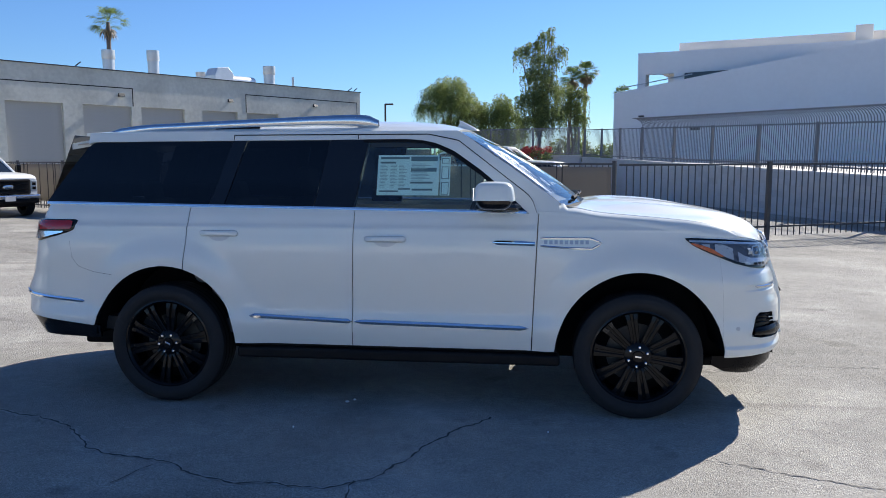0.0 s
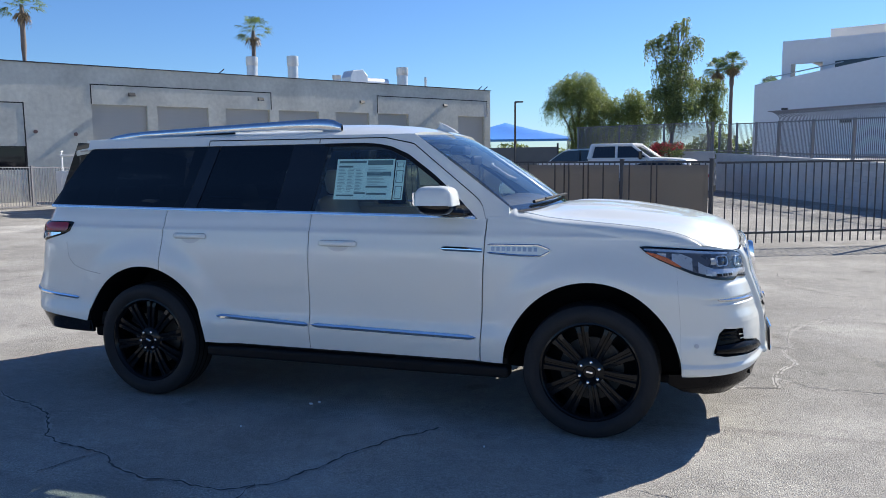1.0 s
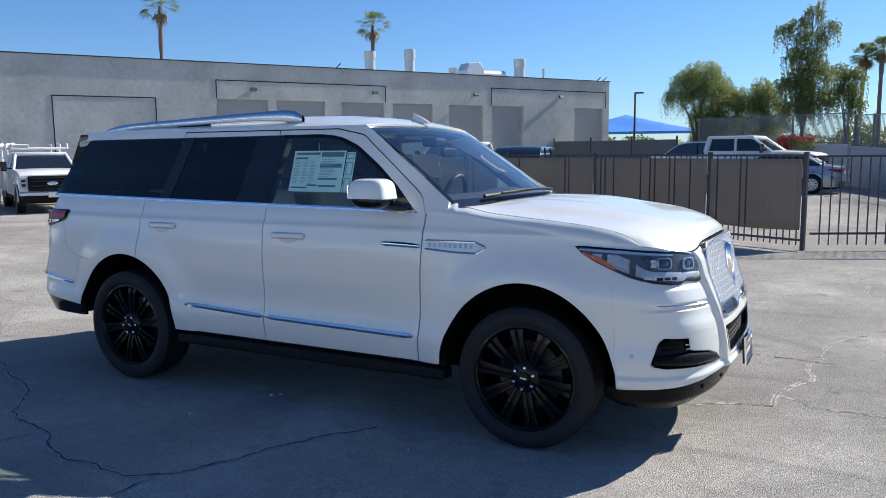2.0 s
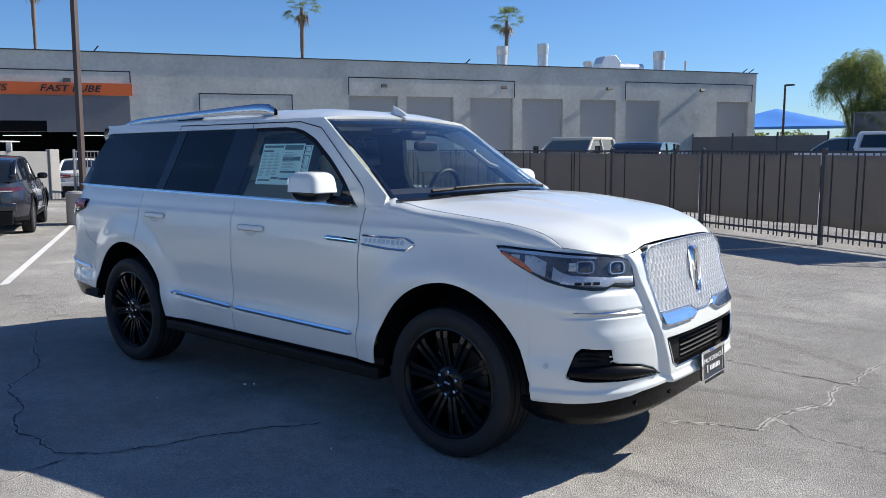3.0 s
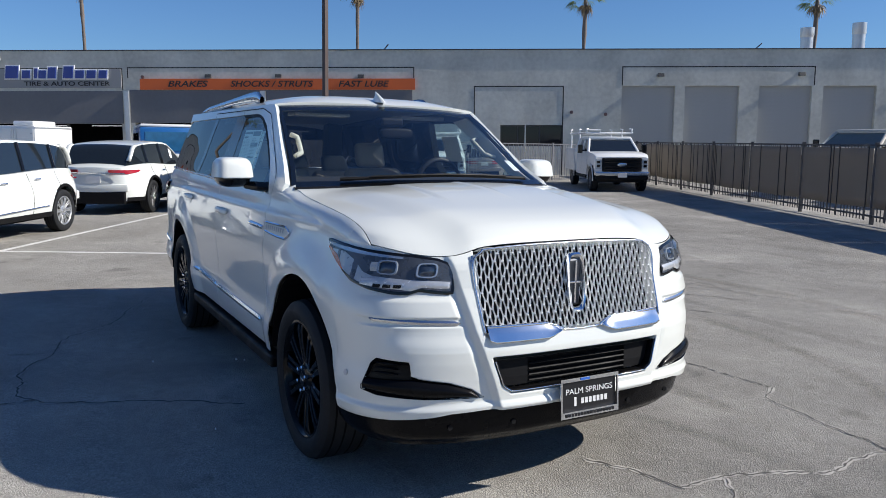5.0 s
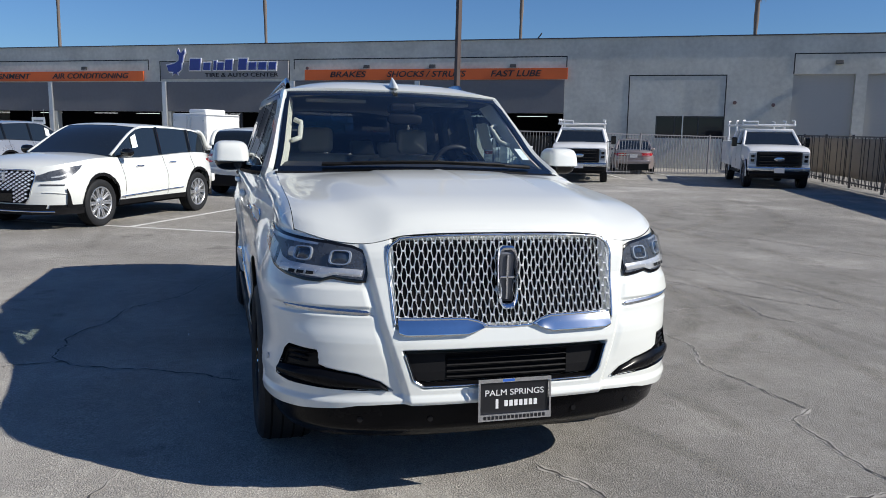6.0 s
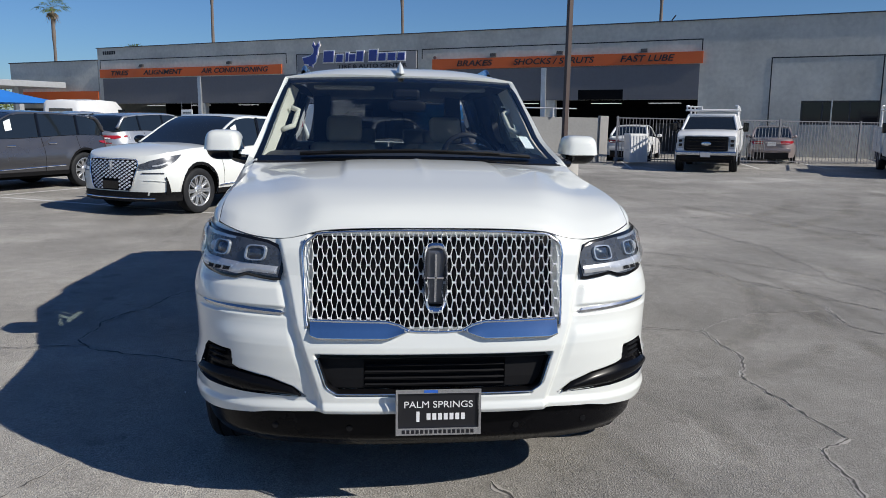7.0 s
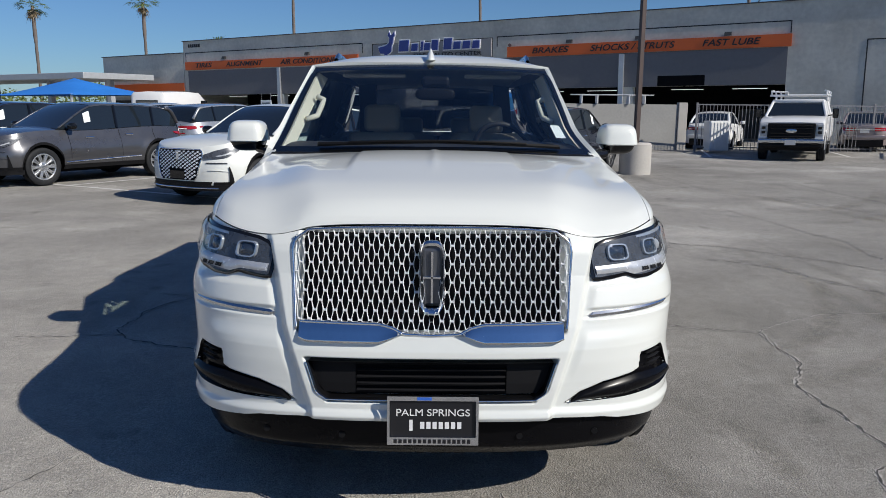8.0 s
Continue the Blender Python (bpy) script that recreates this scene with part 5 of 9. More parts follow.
bm = bmesh.new()
sheet(bm, [[shield(-0.985 + 1.97 * i / 30, -0.06 + 1.055 * j / 18) for i in range(31)] for j in range(19)])
part("windscreen", bm, SHIELD, car, "clear windscreen", smooth="all")
for lo, hi, a0, a1 in ((0.925, 1.0, -0.985, 0.985), (-0.06, 0.035, -0.985, 0.985)):
    bm = bmesh.new()
    sheet(bm, [[shield(a0 + (a1 - a0) * i / 30, lo + (hi - lo) * j / 3) + Vector((-0.004, 0, -0.006)) for i in range(31)] for j in range(4)])
    part("screen_border", bm, GLOSS_BLACK, car)
for s in (-1, 1):
    bm = bmesh.new()
    sheet(bm, [[shield(s * (0.954 + 0.034 * i / 3), j / 18) + Vector((-0.004, 0, -0.006)) for i in range(4)] for j in range(19)])
    part("screen_border", bm, GLOSS_BLACK, car)
bm = bmesh.new()
box(bm, 0.42, 0.54, -0.09, 0.09, 1.70, 1.765, 0.02)
part("sensor_housing", bm, TRIM_BLACK, car)
part("cowl", (lambda bm: (sheet(bm, [[Vector((1.07 + 0.165 * (1 - a * a) + d, 0.87 * a, 1.352 - 0.012 * abs(d) / 0.05 + 0.012 * (1 - a * a))) for a in [-1 + 2 * i / 24 for i in range(25)]] for d in (-0.06, -0.02, 0.02, 0.07)]), bm)[1])(bmesh.new()), TRIM_BLACK, car, "black cowl panel")
for y0, y1 in ((-0.62, 0.06), (0.70, 0.06 - 0.1)):
    pts = []
    for k in range(13):
        t = k / 12
        y = y0 + (y1 - y0) * t
        a = y / 0.885
        v = 0.012 + 0.045 * t * (1 - 0.4 * t)
        pts.append(shield(a, v) + Vector((0.012, 0, 0.016)))
    part("wiper", tube(pts, [0.012 - 0.005 * k / 12 for k in range(13)], 6), TRIM_BLACK, car, "black wiper arm")
    part("wiper", tube([p + Vector((0.012, 0, 0.008)) for p in pts[3:]], 0.006, 6), TRIM_BLACK, car)

# rear end
bm = bmesh.new()
sheet(bm, [[Vector((-2.33 - 0.05 * (1 - a * a) + (-0.15 - 0.04 * (1 - a * a)) * v, a * (0.725 + 0.085 * v), 1.815 - 0.47 * v)) for a in [-1 + 2 * i / 16 for i in range(17)]] for v in [k / 8 for k in range(9)]])
part("rear_glass", bm, glass("rear_glass", (0.06, 0.065, 0.07)), car, "tinted rear window", smooth="all")
bm = bmesh.new()
sheet(bm, [[Vector((-2.16 - 0.20 * v - 0.06 * (1 - a * a), 0.725 * a, 1.835 - 0.05 * abs(a) ** 2.5 - 0.03 * v)) for a in [-1 + 2 * i / 20 for i in range(21)]] for v in [k / 5 for k in range(6)]])
thick(part("spoiler", bm, CAR_WHITE, car, "white roof spoiler", smooth="all"), 0.04)
bm = bmesh.new()
sheet(bm, [[Vector((interp(z, REAR_X) + 0.10, y, z)) for y in (-0.8, 0, 0.8)] for z in (0.5, 0.9, 1.3)])
part("tail_inner", bm, TRIM_BLACK, car)

for side in (1, -1):
    part("rear_pillar_trim", slab([(-2.17, 1.79), (-2.02, 1.79), (-2.18, 1.33), (-2.38, 1.33)], 0.155, "y", -0.735 if side > 0 else 0.58), CABIN_TRIM, car)
# roof rails: a tall blade with a slit below
for side in (1, -1):
    bm = bmesh.new()
    rows = []
    prof = [(-2.10, 1.812, 1.832), (-2.0, 1.816, 1.862), (-1.88, 1.820, 1.880), (-1.75, 1.836, 1.889), (-1.0, 1.860, 1.920), (-0.55, 1.868, 1.938), (-0.32, 1.862, 1.945), (-0.22, 1.852, 1.938), (-0.15, 1.848, 1.905)]
    for k in range(9):
        a = 2 * math.pi * k / 8
        row = []
        for i in range(61):
            x = -2.10 + 1.95 * i / 60
            lo = interp(x, [(p[0], p[1]) for p in prof])
            hi = interp(x, [(p[0], p[2]) for p in prof])
            row.append(Vector((x, -side * (0.695 - 0.017 * math.cos(a)), (lo + hi) / 2 + (hi - lo) / 2 * math.sin(a))))
        rows.append(row)
    sheet(bm, rows)
    bmesh.ops.recalc_face_normals(bm, faces=bm.faces)
    rail = part("roof_rail", bm, SATIN, car, "satin silver roof rail", smooth="all")
    part("rail_foot", boxes((-1.30, -0.98, -0.012, 0.012, 0, 0.045), bevel=0.005), TRIM_BLACK, rail, m=pose(0, -side * 0.69, 1.83))
bm = bmesh.new()
rows = []
for k in range(7):
    v = k / 6
    rows.append([Vector((0.11 * math.cos(a) * (1 - v) - 0.075 * v * v, 0.034 * math.sin(a) * (1 - v) ** 0.8, v * 0.080)) for a in [2 * math.pi * i / 16 for i in range(17)]])
sheet(bm, rows)
bmesh.ops.recalc_face_normals(bm, faces=bm.faces)
part("antenna_fin", bm, CAR_WHITE, car, "white shark-fin aerial", smooth="all", m=pose(0.385, -0.035, 1.868, 0, 5, 0) @ Matrix.Scale(0.86, 4))


# --- mirrors ---
def rounded(cx, cy, cz, rx, ry, rz, e=3.0, cut=None, n=28, taper=0.0):
    """A rounded block; cut keeps what lies above (1) or below (-1) its middle plane."""
    bm = bmesh.new()
    rows = []
    v0, v1 = (-90, 90) if cut is None else ((-3, 90) if cut > 0 else (-90, -3))
    for j in range(15):
        f = radians(v0 + (v1 - v0) * j / 14)
        row = []
        for i in range(n + 1):
            a = 2 * math.pi * i / n
            ca, sa, cf, sf = math.cos(a), math.sin(a), math.cos(f), math.sin(f)
            pw = lambda q: math.copysign(abs(q) ** (2 / e), q)
            z = rz * pw(sf)
            k = 1 - taper * (z / rz)
            row.append(Vector((cx + rx * pw(cf) * pw(ca) * k, cy + ry * pw(cf) * pw(sa) * k, cz + z)))
        rows.append(row)
    sheet(bm, rows)
    bmesh.ops.remove_doubles(bm, verts=bm.verts, dist=1e-5)
    bmesh.ops.recalc_face_normals(bm, faces=bm.faces)
    return bm


for side, my in ((1, 1.088), (-1, 1.056)):
    mir = part("mirror", rounded(0.655, -my * side, 1.410, 0.126, 0.106, 0.092, 4.2, 1, taper=0.10), CAR_WHITE, car, "white door mirror with black base", smooth="all")
    part("mirror_base", rounded(0.655, -my * side, 1.405, 0.120, 0.101, 0.078, 3.6, -1, taper=-0.16), GLOSS_BLACK, mir, smooth="all")
    part("signal_strip", boxes((0.71, 0.776, -0.078, 0.078, 0, 0.012), bevel=0.004), mat("signal_clear", (0.6, 0.6, 0.58), 0.2, vary=0), mir, m=pose(0, -my * side, 1.382))
    part("mirror_arm", tube([(0.70, (0.07 - my) * side, 1.342), (0.76, -0.96 * side, 1.335), (0.79, -0.89 * side, 1.33)], [0.03, 0.035, 0.04], 10, flat=0.8), GLOSS_BLACK, mir)
    part("mirror_glass", boxes((0.527, 0.534, -0.072, 0.072, -0.03, 0.05), bevel=0.002), mat("mirror_silver", (0.9, 0.9, 0.9), 0.02, metal=1, vary=0), mir, m=pose(0, -my * side, 1.415))

# --- wheels ---
def lathe(profile, n=48):
    """Turn (radius, y) points round the y axis."""
    bm = bmesh.new()
    rows = [[Vector((r * math.cos(2 * math.pi * i / n), y, r * math.sin(2 * math.pi * i / n))) for i in range(n + 1)] for r, y in profile]
    sheet(bm, rows)
    bmesh.ops.remove_doubles(bm, verts=bm.verts, dist=1e-5)
    bmesh.ops.recalc_face_normals(bm, faces=bm.faces)
    return bm


RIM_BLACK = mat("black_alloy", (0.005, 0.0055, 0.007), 0.14, metal=0.0, vary=0.0, coat=0.12, spec=0.14)


def build_wheel(parent, m, r=0.403, rim=0.292, spokes=10, rim_mat=None, wide=0.137, name="wheel", lugs=6, split=True):
    """A wheel in the xz plane, its outer face towards -y: tyre, rim, spokes, nuts."""
    rm = rim_mat or RIM_BLACK
    w = new(name)
    w.parent = parent
    w.matrix_local = m
    tyre = part("tyre", lathe([(rim - 0.004, -wide * 0.80), (rim + 0.018, -wide * 0.93), (rim + (r - rim) * 0.45, -wide * 1.02), (r - 0.028, -wide * 0.95), (r - 0.008, -wide * 0.82), (r - 0.001, -wide * 0.5), (r, 0), (r - 0.001, wide * 0.5), (r - 0.008, wide * 0.82), (r - 0.03, wide), (rim, wide * 0.8)], 64), RUBBER, w, smooth=True)
    bm = bmesh.new()
    for g in (-0.58, -0.2, 0.2, 0.58):
        rows = [[Vector(((r + 0.0012) * math.cos(2 * math.pi * i / 64), wide * g + d, (r + 0.0012) * math.sin(2 * math.pi * i / 64))) for i in range(65)] for d in (-0.005, 0.005)]
        sheet(bm, rows)
    part("tread_groove", bm, BLACK_IN, tyre)
    part("rim", lathe([(rim + 0.004, -wide * 0.78), (rim + 0.008, -wide * 0.86), (rim - 0.004, -wide * 0.88), (rim - 0.016, -wide * 0.80), (rim - 0.024, -wide * 0.5), (rim - 0.034, 0.0), (rim - 0.03, wide * 0.7)], 64), rm, w, smooth=True)
    part("barrel_back", lathe([(0.02, wide * 0.2), (rim - 0.03, wide * 0.25)], 32), BLACK_IN, w)
    part("brake_disc", lathe([(0.07, -wide * 0.05), (0.19, -wide * 0.05), (0.19, wide * 0.1)], 40), mat("brake_steel", (0.06, 0.058, 0.056), 0.45, metal=0.5), w, smooth=True)
    # one spoke: a tapered beam with a groove down its face
    yo = -wide * 0.80
    ribs = ((-1, -0.22), (0.22, 1)) if split else ((-1, 1),)
    bm = bmesh.new()
    for e0, e1 in ribs:
        prof = [(0.058, 0.026, yo + 0.022), (0.10, 0.027, yo + 0.012), (0.17, 0.031, yo + 0.004), (0.24, 0.036, yo), (rim - 0.012, 0.045, yo + 0.006)]
        last = None
        for rad, hw, y in prof:
            ring = [bm.verts.new(p) for p in ((rad, y, hw * e0), (rad, y, hw * e1), (rad, y + 0.045, hw * e1 * 0.9), (rad, y + 0.045, hw * e0 * 0.9))]
            if last:
                for i in range(4):
                    bm.faces.new((last[i], last[(i + 1) % 4], ring[(i + 1) % 4], ring[i]))
            last = ring
    if split:
        last = None
        for rad, hw, y in [(0.058, 0.026, yo + 0.026), (0.17, 0.031, yo + 0.018), (rim - 0.012, 0.045, yo + 0.02)]:
            ring = [bm.verts.new(p) for p in ((rad, y, -hw * 0.5), (rad, y, hw * 0.5))]
            if last:
                bm.faces.new((last[0], last[1], ring[1], ring[0]))
            last = ring
    bmesh.ops.recalc_face_normals(bm, faces=bm.faces)
    es = [e for e in bm.edges if len(e.link_faces) == 2 and e.calc_face_angle(0) > 1.0]
    bmesh.ops.bevel(bm, geom=es, offset=0.003, segments=1, affect="EDGES")
    first = None
    for i in range(spokes):
        mm = Matrix.Rotation(2 * math.pi * i / spokes, 4, "Y")
        if first is None:
            first = part("spoke", bm, rm, w, m=mm).data
        else:
            shared("spoke", first, w, mm)
    part("hub", lathe([(0.001, yo - 0.004), (0.034, yo - 0.004), (0.038, yo + 0.004), (0.066, yo + 0.008), (0.088, yo + 0.02), (0.09, yo + 0.07)], 32), rm, w, smooth=True)
    part("cap_mark", boxes((-0.020, 0.020, -0.002, 0.002, -0.006, 0.006), bevel=0.0015), CHROME, w, m=pose(0, yo - 0.005, 0))
    nut = None
    for i in range(lugs):
        a = 2 * math.pi * (i + 0.5) / lugs
        mm = pose(0.062 * math.cos(a), yo + 0.002, 0.062 * math.sin(a))
        if nut is None:
            nut = part("lug_nut", tube([(0, 0.006, 0), (0, -0.012, 0), (0, -0.016, 0)], [0.0105, 0.0105, 0.006], 6), CHROME, w, m=mm).data
        else:
            shared("lug_nut", nut, w, mm)
    return w


for x, y, spin, yaw in ((AXF, -0.862, 8, 0), (AXR, -0.862, 25, 0), (AXF, 0.862, 0, 180), (AXR, 0.862, 12, 180)):
    build_wheel(car, pose(x, y, HUB, 0, spin, yaw) if yaw == 0 else pose(x, y, HUB, 0, 0, 180))
    # dark wheel well
    r = 0.512
    bm = bmesh.new()
    rows = [[Vector((x + r * math.cos(a), (abs(y) + d) * (1 if y > 0 else -1), HUB + r * 1.04 * math.sin(a))) for a in [radians(5 + 170 * i / 24) for i in range(25)]] for d in (-0.34, -0.1, 0.118)]
    sheet(bm, rows)
    part("wheel_well", bm, BLACK_IN, car)
    part("well_wall", boxes((x - 0.52, x + 0.52, 0, 0.02, 0.30, 0.95)), BLACK_IN, car, m=pose(0, y - 0.33 * (1 if y > 0 else -1), 0))
# underside and inner tub
part("underbody", boxes((-2.45, 2.2, -0.5, 0.5, 0.28, 0.46), (-1.0, 1.0, -0.88, 0.88, 0.36, 0.47), bevel=0.02), BLACK_IN, car)
part("engine_bay", boxes((0.98, 2.25, -0.5, 0.5, 0.40, 1.12), (0.95, 1.02, -0.86, 0.86, 0.46, 1.2)), BLACK_IN, car)
part("cabin_floor", boxes((-2.5, 1.0, -0.86, 0.86, 0.47, 0.56)), DARK_TRIM, car)
for side in (1, -1):
    part("door_card", boxes((-1.0, 0.95, -0.02, 0.02, 0.5, 1.27)), BEIGE, car, m=pose(0, -0.885 * side, 0))
    part("side_lining", boxes((-2.4, -1.01, -0.02, 0.02, 0.97, 1.29)), BEIGE, car, m=pose(0, -0.865 * side, 0))

# --- inside ---
def cushion(x0, x1, y0, y1, z0, z1, b=0.05):
    bm = bmesh.new()
    return box(bm, x0, x1, y0, y1, z0, z1, b, 4)


for y in (-0.42, 0.42):
    st = part("seat", cushion(-0.50, 0.06, y - 0.26, y + 0.26, 0.62, 0.82, 0.07), BEIGE, car, "beige leather front seat", smooth=True)
    part("seat_back", cushion(-0.1, 0.06, -0.26, 0.26, 0, 0.66, 0.06), BEIGE, st, smooth=True, m=pose(-0.52, y, 0.76, 0, -16, 0))
    part("headrest", cushion(-0.05, 0.05, -0.14, 0.14, 0, 0.2, 0.045), BEIGE, st, smooth=True, m=pose(-0.70, y, 1.40, 0, -10, 0))
for x in (-1.35, -2.05):
    for y in ((-0.42, 0.42) if x > -1.5 else (-0.27, 0.27)):
        st = part("seat", cushion(x - 0.05, x + 0.4, y - 0.22, y + 0.22, 0.62, 0.85, 0.06), BEIGE, car, "beige leather rear seat", smooth=True)
        part("seat_back", cushion(-0.1, 0.05, -0.25, 0.25, 0, 0.58, 0.06), BEIGE, st, smooth=True, m=pose(x - 0.05, y, 0.78, 0, -14, 0))
        part("headrest", cushion(-0.04, 0.04, -0.13, 0.13, 0, 0.15, 0.035), BEIGE, st, smooth=True, m=pose(x - 0.20, y, 1.33, 0, -8, 0))
bm = bmesh.new()
sheet(bm, [[Vector((0.62 + 0.55 * v + 0.13 * v * (1 - (y / 0.86) ** 2), y, 1.27 + 0.075 * math.sin(math.pi * min(1, v * 1.2)) + 0.03 * math.exp(-((y - 0.42) / 0.22) ** 2) * (1 - v))) for y in [-0.86 + 1.72 * i / 24 for i in range(25)]] for v in [-0.15 + 1.1 * k / 10 for k in range(11)]])
dash = part("dashboard", bm, DARK_TRIM, car, "dark dashboard", smooth="all")
thick(dash, 0.05)
part("screen", boxes((0.60, 0.625, -0.17, 0.17, 1.16, 1.38), bevel=0.008), GLOSS_BLACK, dash)
sw = part("steering_wheel", (lambda pts: tube(pts, 0.017, 8, cap=False))([Vector((0, 0.185 * math.cos(2 * math.pi * i / 32), 0.185 * math.sin(2 * math.pi * i / 32))) for i in range(33)]), DARK_TRIM, car, "dark steering wheel", smooth="all", m=pose(0.42, 0.43, 1.32, 0, 22, 0))
part("wheel_boss", rounded(0.02, 0, 0, 0.03, 0.07, 0.06, 3), DARK_TRIM, sw, smooth="all")
part("wheel_spoke", boxes((-0.01, 0.015, -0.18, 0.18, -0.025, 0.02), bevel=0.006), BEIGE, sw)
part("room_mirror", rounded(0.60, 0, 1.66, 0.02, 0.125, 0.035, 3.5), TRIM_BLACK, car, smooth="all")
for side in (1, -1):
    bm = bmesh.new()
    rows = []
    for k in range(11):
        v = 0.02 + 0.95 * k / 10
        wide = 0.055 + 0.05 * smooth(0.35, 0.9, v)
        rows.append([shield(-side * (0.958 - 0.045 * u), v) + Vector((-0.03 - (wide * 1.4) * u, 0, -0.03 - 0.03 * u)) for u in (0.0, 0.25, 0.5, 0.75, 1.0)])
    sheet(bm, rows)
    thick(part("pillar_trim", bm, mat("pale_trim", (0.70, 0.66, 0.55), 0.8, vary=0.05), car, "pale pillar trim", smooth="all"), 0.012, 0.0)
    h = [shield(-0.93 * side, v) + Vector((-0.10, 0.075 * side, -0.05)) for v in (0.40, 0.44, 0.50, 0.58, 0.64, 0.68)]
    h[0] += Vector((0.03, -0.05 * side, 0))
    h[-1] += Vector((0.03, -0.05 * side, 0))
    part("grab_handle", tube(h, 0.016, 8), mat("pale_trim", (0.5, 0.5, 0.5)), car, smooth="all")
    part("sun_visor", boxes((-0.08, 0.08, -0.2, 0.2, -0.012, 0.012), bevel=0.01), mat("pale_headliner", (0.5, 0.5, 0.5)), car, m=pose(0.20, 0.40 * side, 1.775, 0, 0, 0))


# --- price sheet in the front window, drawn as plain bars ---
def on_glass(x, z, out=-0.012):
    return cabin(x, z, out)


def glass_rect(x0, x1, z0, z1, out=-0.013):
    """A small rectangle on the pane, in the sheet's own measure."""
    x0, x1, z0, z1 = -0.128 + (x0 + 0.125) * 1.13, -0.128 + (x1 + 0.125) * 1.13, z0 + 0.018, z1 + 0.018
    bm = bmesh.new()
    sheet(bm, [[on_glass(x0 + (x1 - x0) * i / 6, z0 + (z1 - z0) * j / 4, out) for i in range(7)] for j in range(5)])
    return bm


stick = part("window_sheet", glass_rect(-0.125, 0.235, 1.395, 1.655), PAPER, car, "white printed price sheet inside the window")
thick(stick, 0.001)
rnd = random.Random(4)
for x0, x1, z0, z1 in [(-0.11, 0.06, 1.628, 1.643), (-0.11, -0.02, 1.60, 1.612), (0.07, 0.225, 1.615, 1.645), (0.07, 0.22, 1.545, 1.572), (0.07, 0.2, 1.47, 1.482), (0.0, 0.07, 1.43, 1.44), (0.08, 0.2, 1.425, 1.437), (-0.11, 0.0, 1.415, 1.425)]:
    part("print_bar", glass_rect(x0, x1, z0, z1, -0.0105), PAPER_INK, stick)
for k in range(16):
    z = 1.445 + k * 0.0095
    for x0 in (-0.11, -0.05, 0.0):
        part("print_line", glass_rect(x0, x0 + rnd.uniform(0.025, 0.048), z, z + 0.004, -0.0105), mat("faint_ink", (0.42, 0.46, 0.47), 0.7, vary=0), stick)
for k in range(12):
    z = 1.49 + k * 0.0095
    part("print_line", glass_rect(0.075, 0.075 + rnd.uniform(0.06, 0.14), z, z + 0.004, -0.0105), MATS["faint_ink"], stick)
side_tag = part("window_tag", glass_rect(0.243, 0.300, 1.395, 1.645), PAPER, car, "narrow printed label inside the window")
for z0, z1 in ((1.40, 1.48), (1.50, 1.58), (1.60, 1.635)):
    for b in ((0.25, 0.254, z0, z1), (0.289, 0.293, z0, z1), (0.25, 0.293, z0, z0 + 0.004), (0.25, 0.293, z1 - 0.004, z1)):
        part("print_line", glass_rect(*b, -0.0105), PAPER_INK, side_tag)
bm = bmesh.new()
sheet(bm, [[shield(a, v) + Vector((-0.006, 0, -0.006)) for a in (0.83, 0.90)] for v in (0.14, 0.27)])
part("screen_sticker", bm, PAPER, car, "small white sticker inside the windscreen")
bm = bmesh.new()
sheet(bm, [[mirrored(on_glass(x, z, -0.013), -1) for x in (-0.12, 0.0, 0.12)] for z in (1.47, 1.56, 1.66)])
part("window_sheet", bm, PAPER, car, "white printed sheet inside the far window")


def tuck(ob, left=0.118, right=0.026):
    """Draws a part of the cabin in above the belt, more on the driver's side."""
    to = car.matrix_world.inverted() @ ob.matrix_world
    back = to.inverted()
    for v in ob.data.vertices:
        p = to @ v.co
        k = smooth(1.24, 1.50, p.z)
        if k > 0.0:
            p.y *= 1.0 - k * (left if p.y > 0 else right)
            v.co = back @ p


bpy.context.view_layer.update()
for ob in car.children_recursive:
    if ob.type == "MESH" and not ob.name.startswith(("mirror", "signal", "antenna", "hood")):
        tuck(ob)

# ---- parked vehicles ----
SILVER_RIM = mat("silver_alloy", (0.55, 0.56, 0.57), 0.3, metal=0.8, vary=0.1, scale=10)
STEEL_RIM = mat("dark_steel_rim", (0.10, 0.10, 0.105), 0.4, metal=0.6, vary=0.1)
DARK_GLASS = mat("car_glass_dark", (0.012, 0.016, 0.02), 0.04, vary=0.0, coat=0.5)
LAMP_SILVER = mat("lamp_bright", (0.6, 0.6, 0.6))
PLATE_PALE = mat("pale_plate", (0.6, 0.6, 0.6), 0.5, vary=0.03)


class Spec:
    """The proportions of one kind of car: lengths in metres, x forward from the middle of the wheelbase."""

    def __init__(self, x0, x1, w, axle, tyre, rim, sill, top, cab, front_x, rear_x, yt, nose, clad, pillars):
        self.x0, self.x1, self.w, self.axle, self.tyre, self.rim, self.sill = x0, x1, w, axle, tyre, rim, sill
        self.top, self.cab, self.front_x, self.rear_x, self.yt, self.nose, self.clad, self.pillars = top, cab, front_x, rear_x, yt, nose, clad, pillars


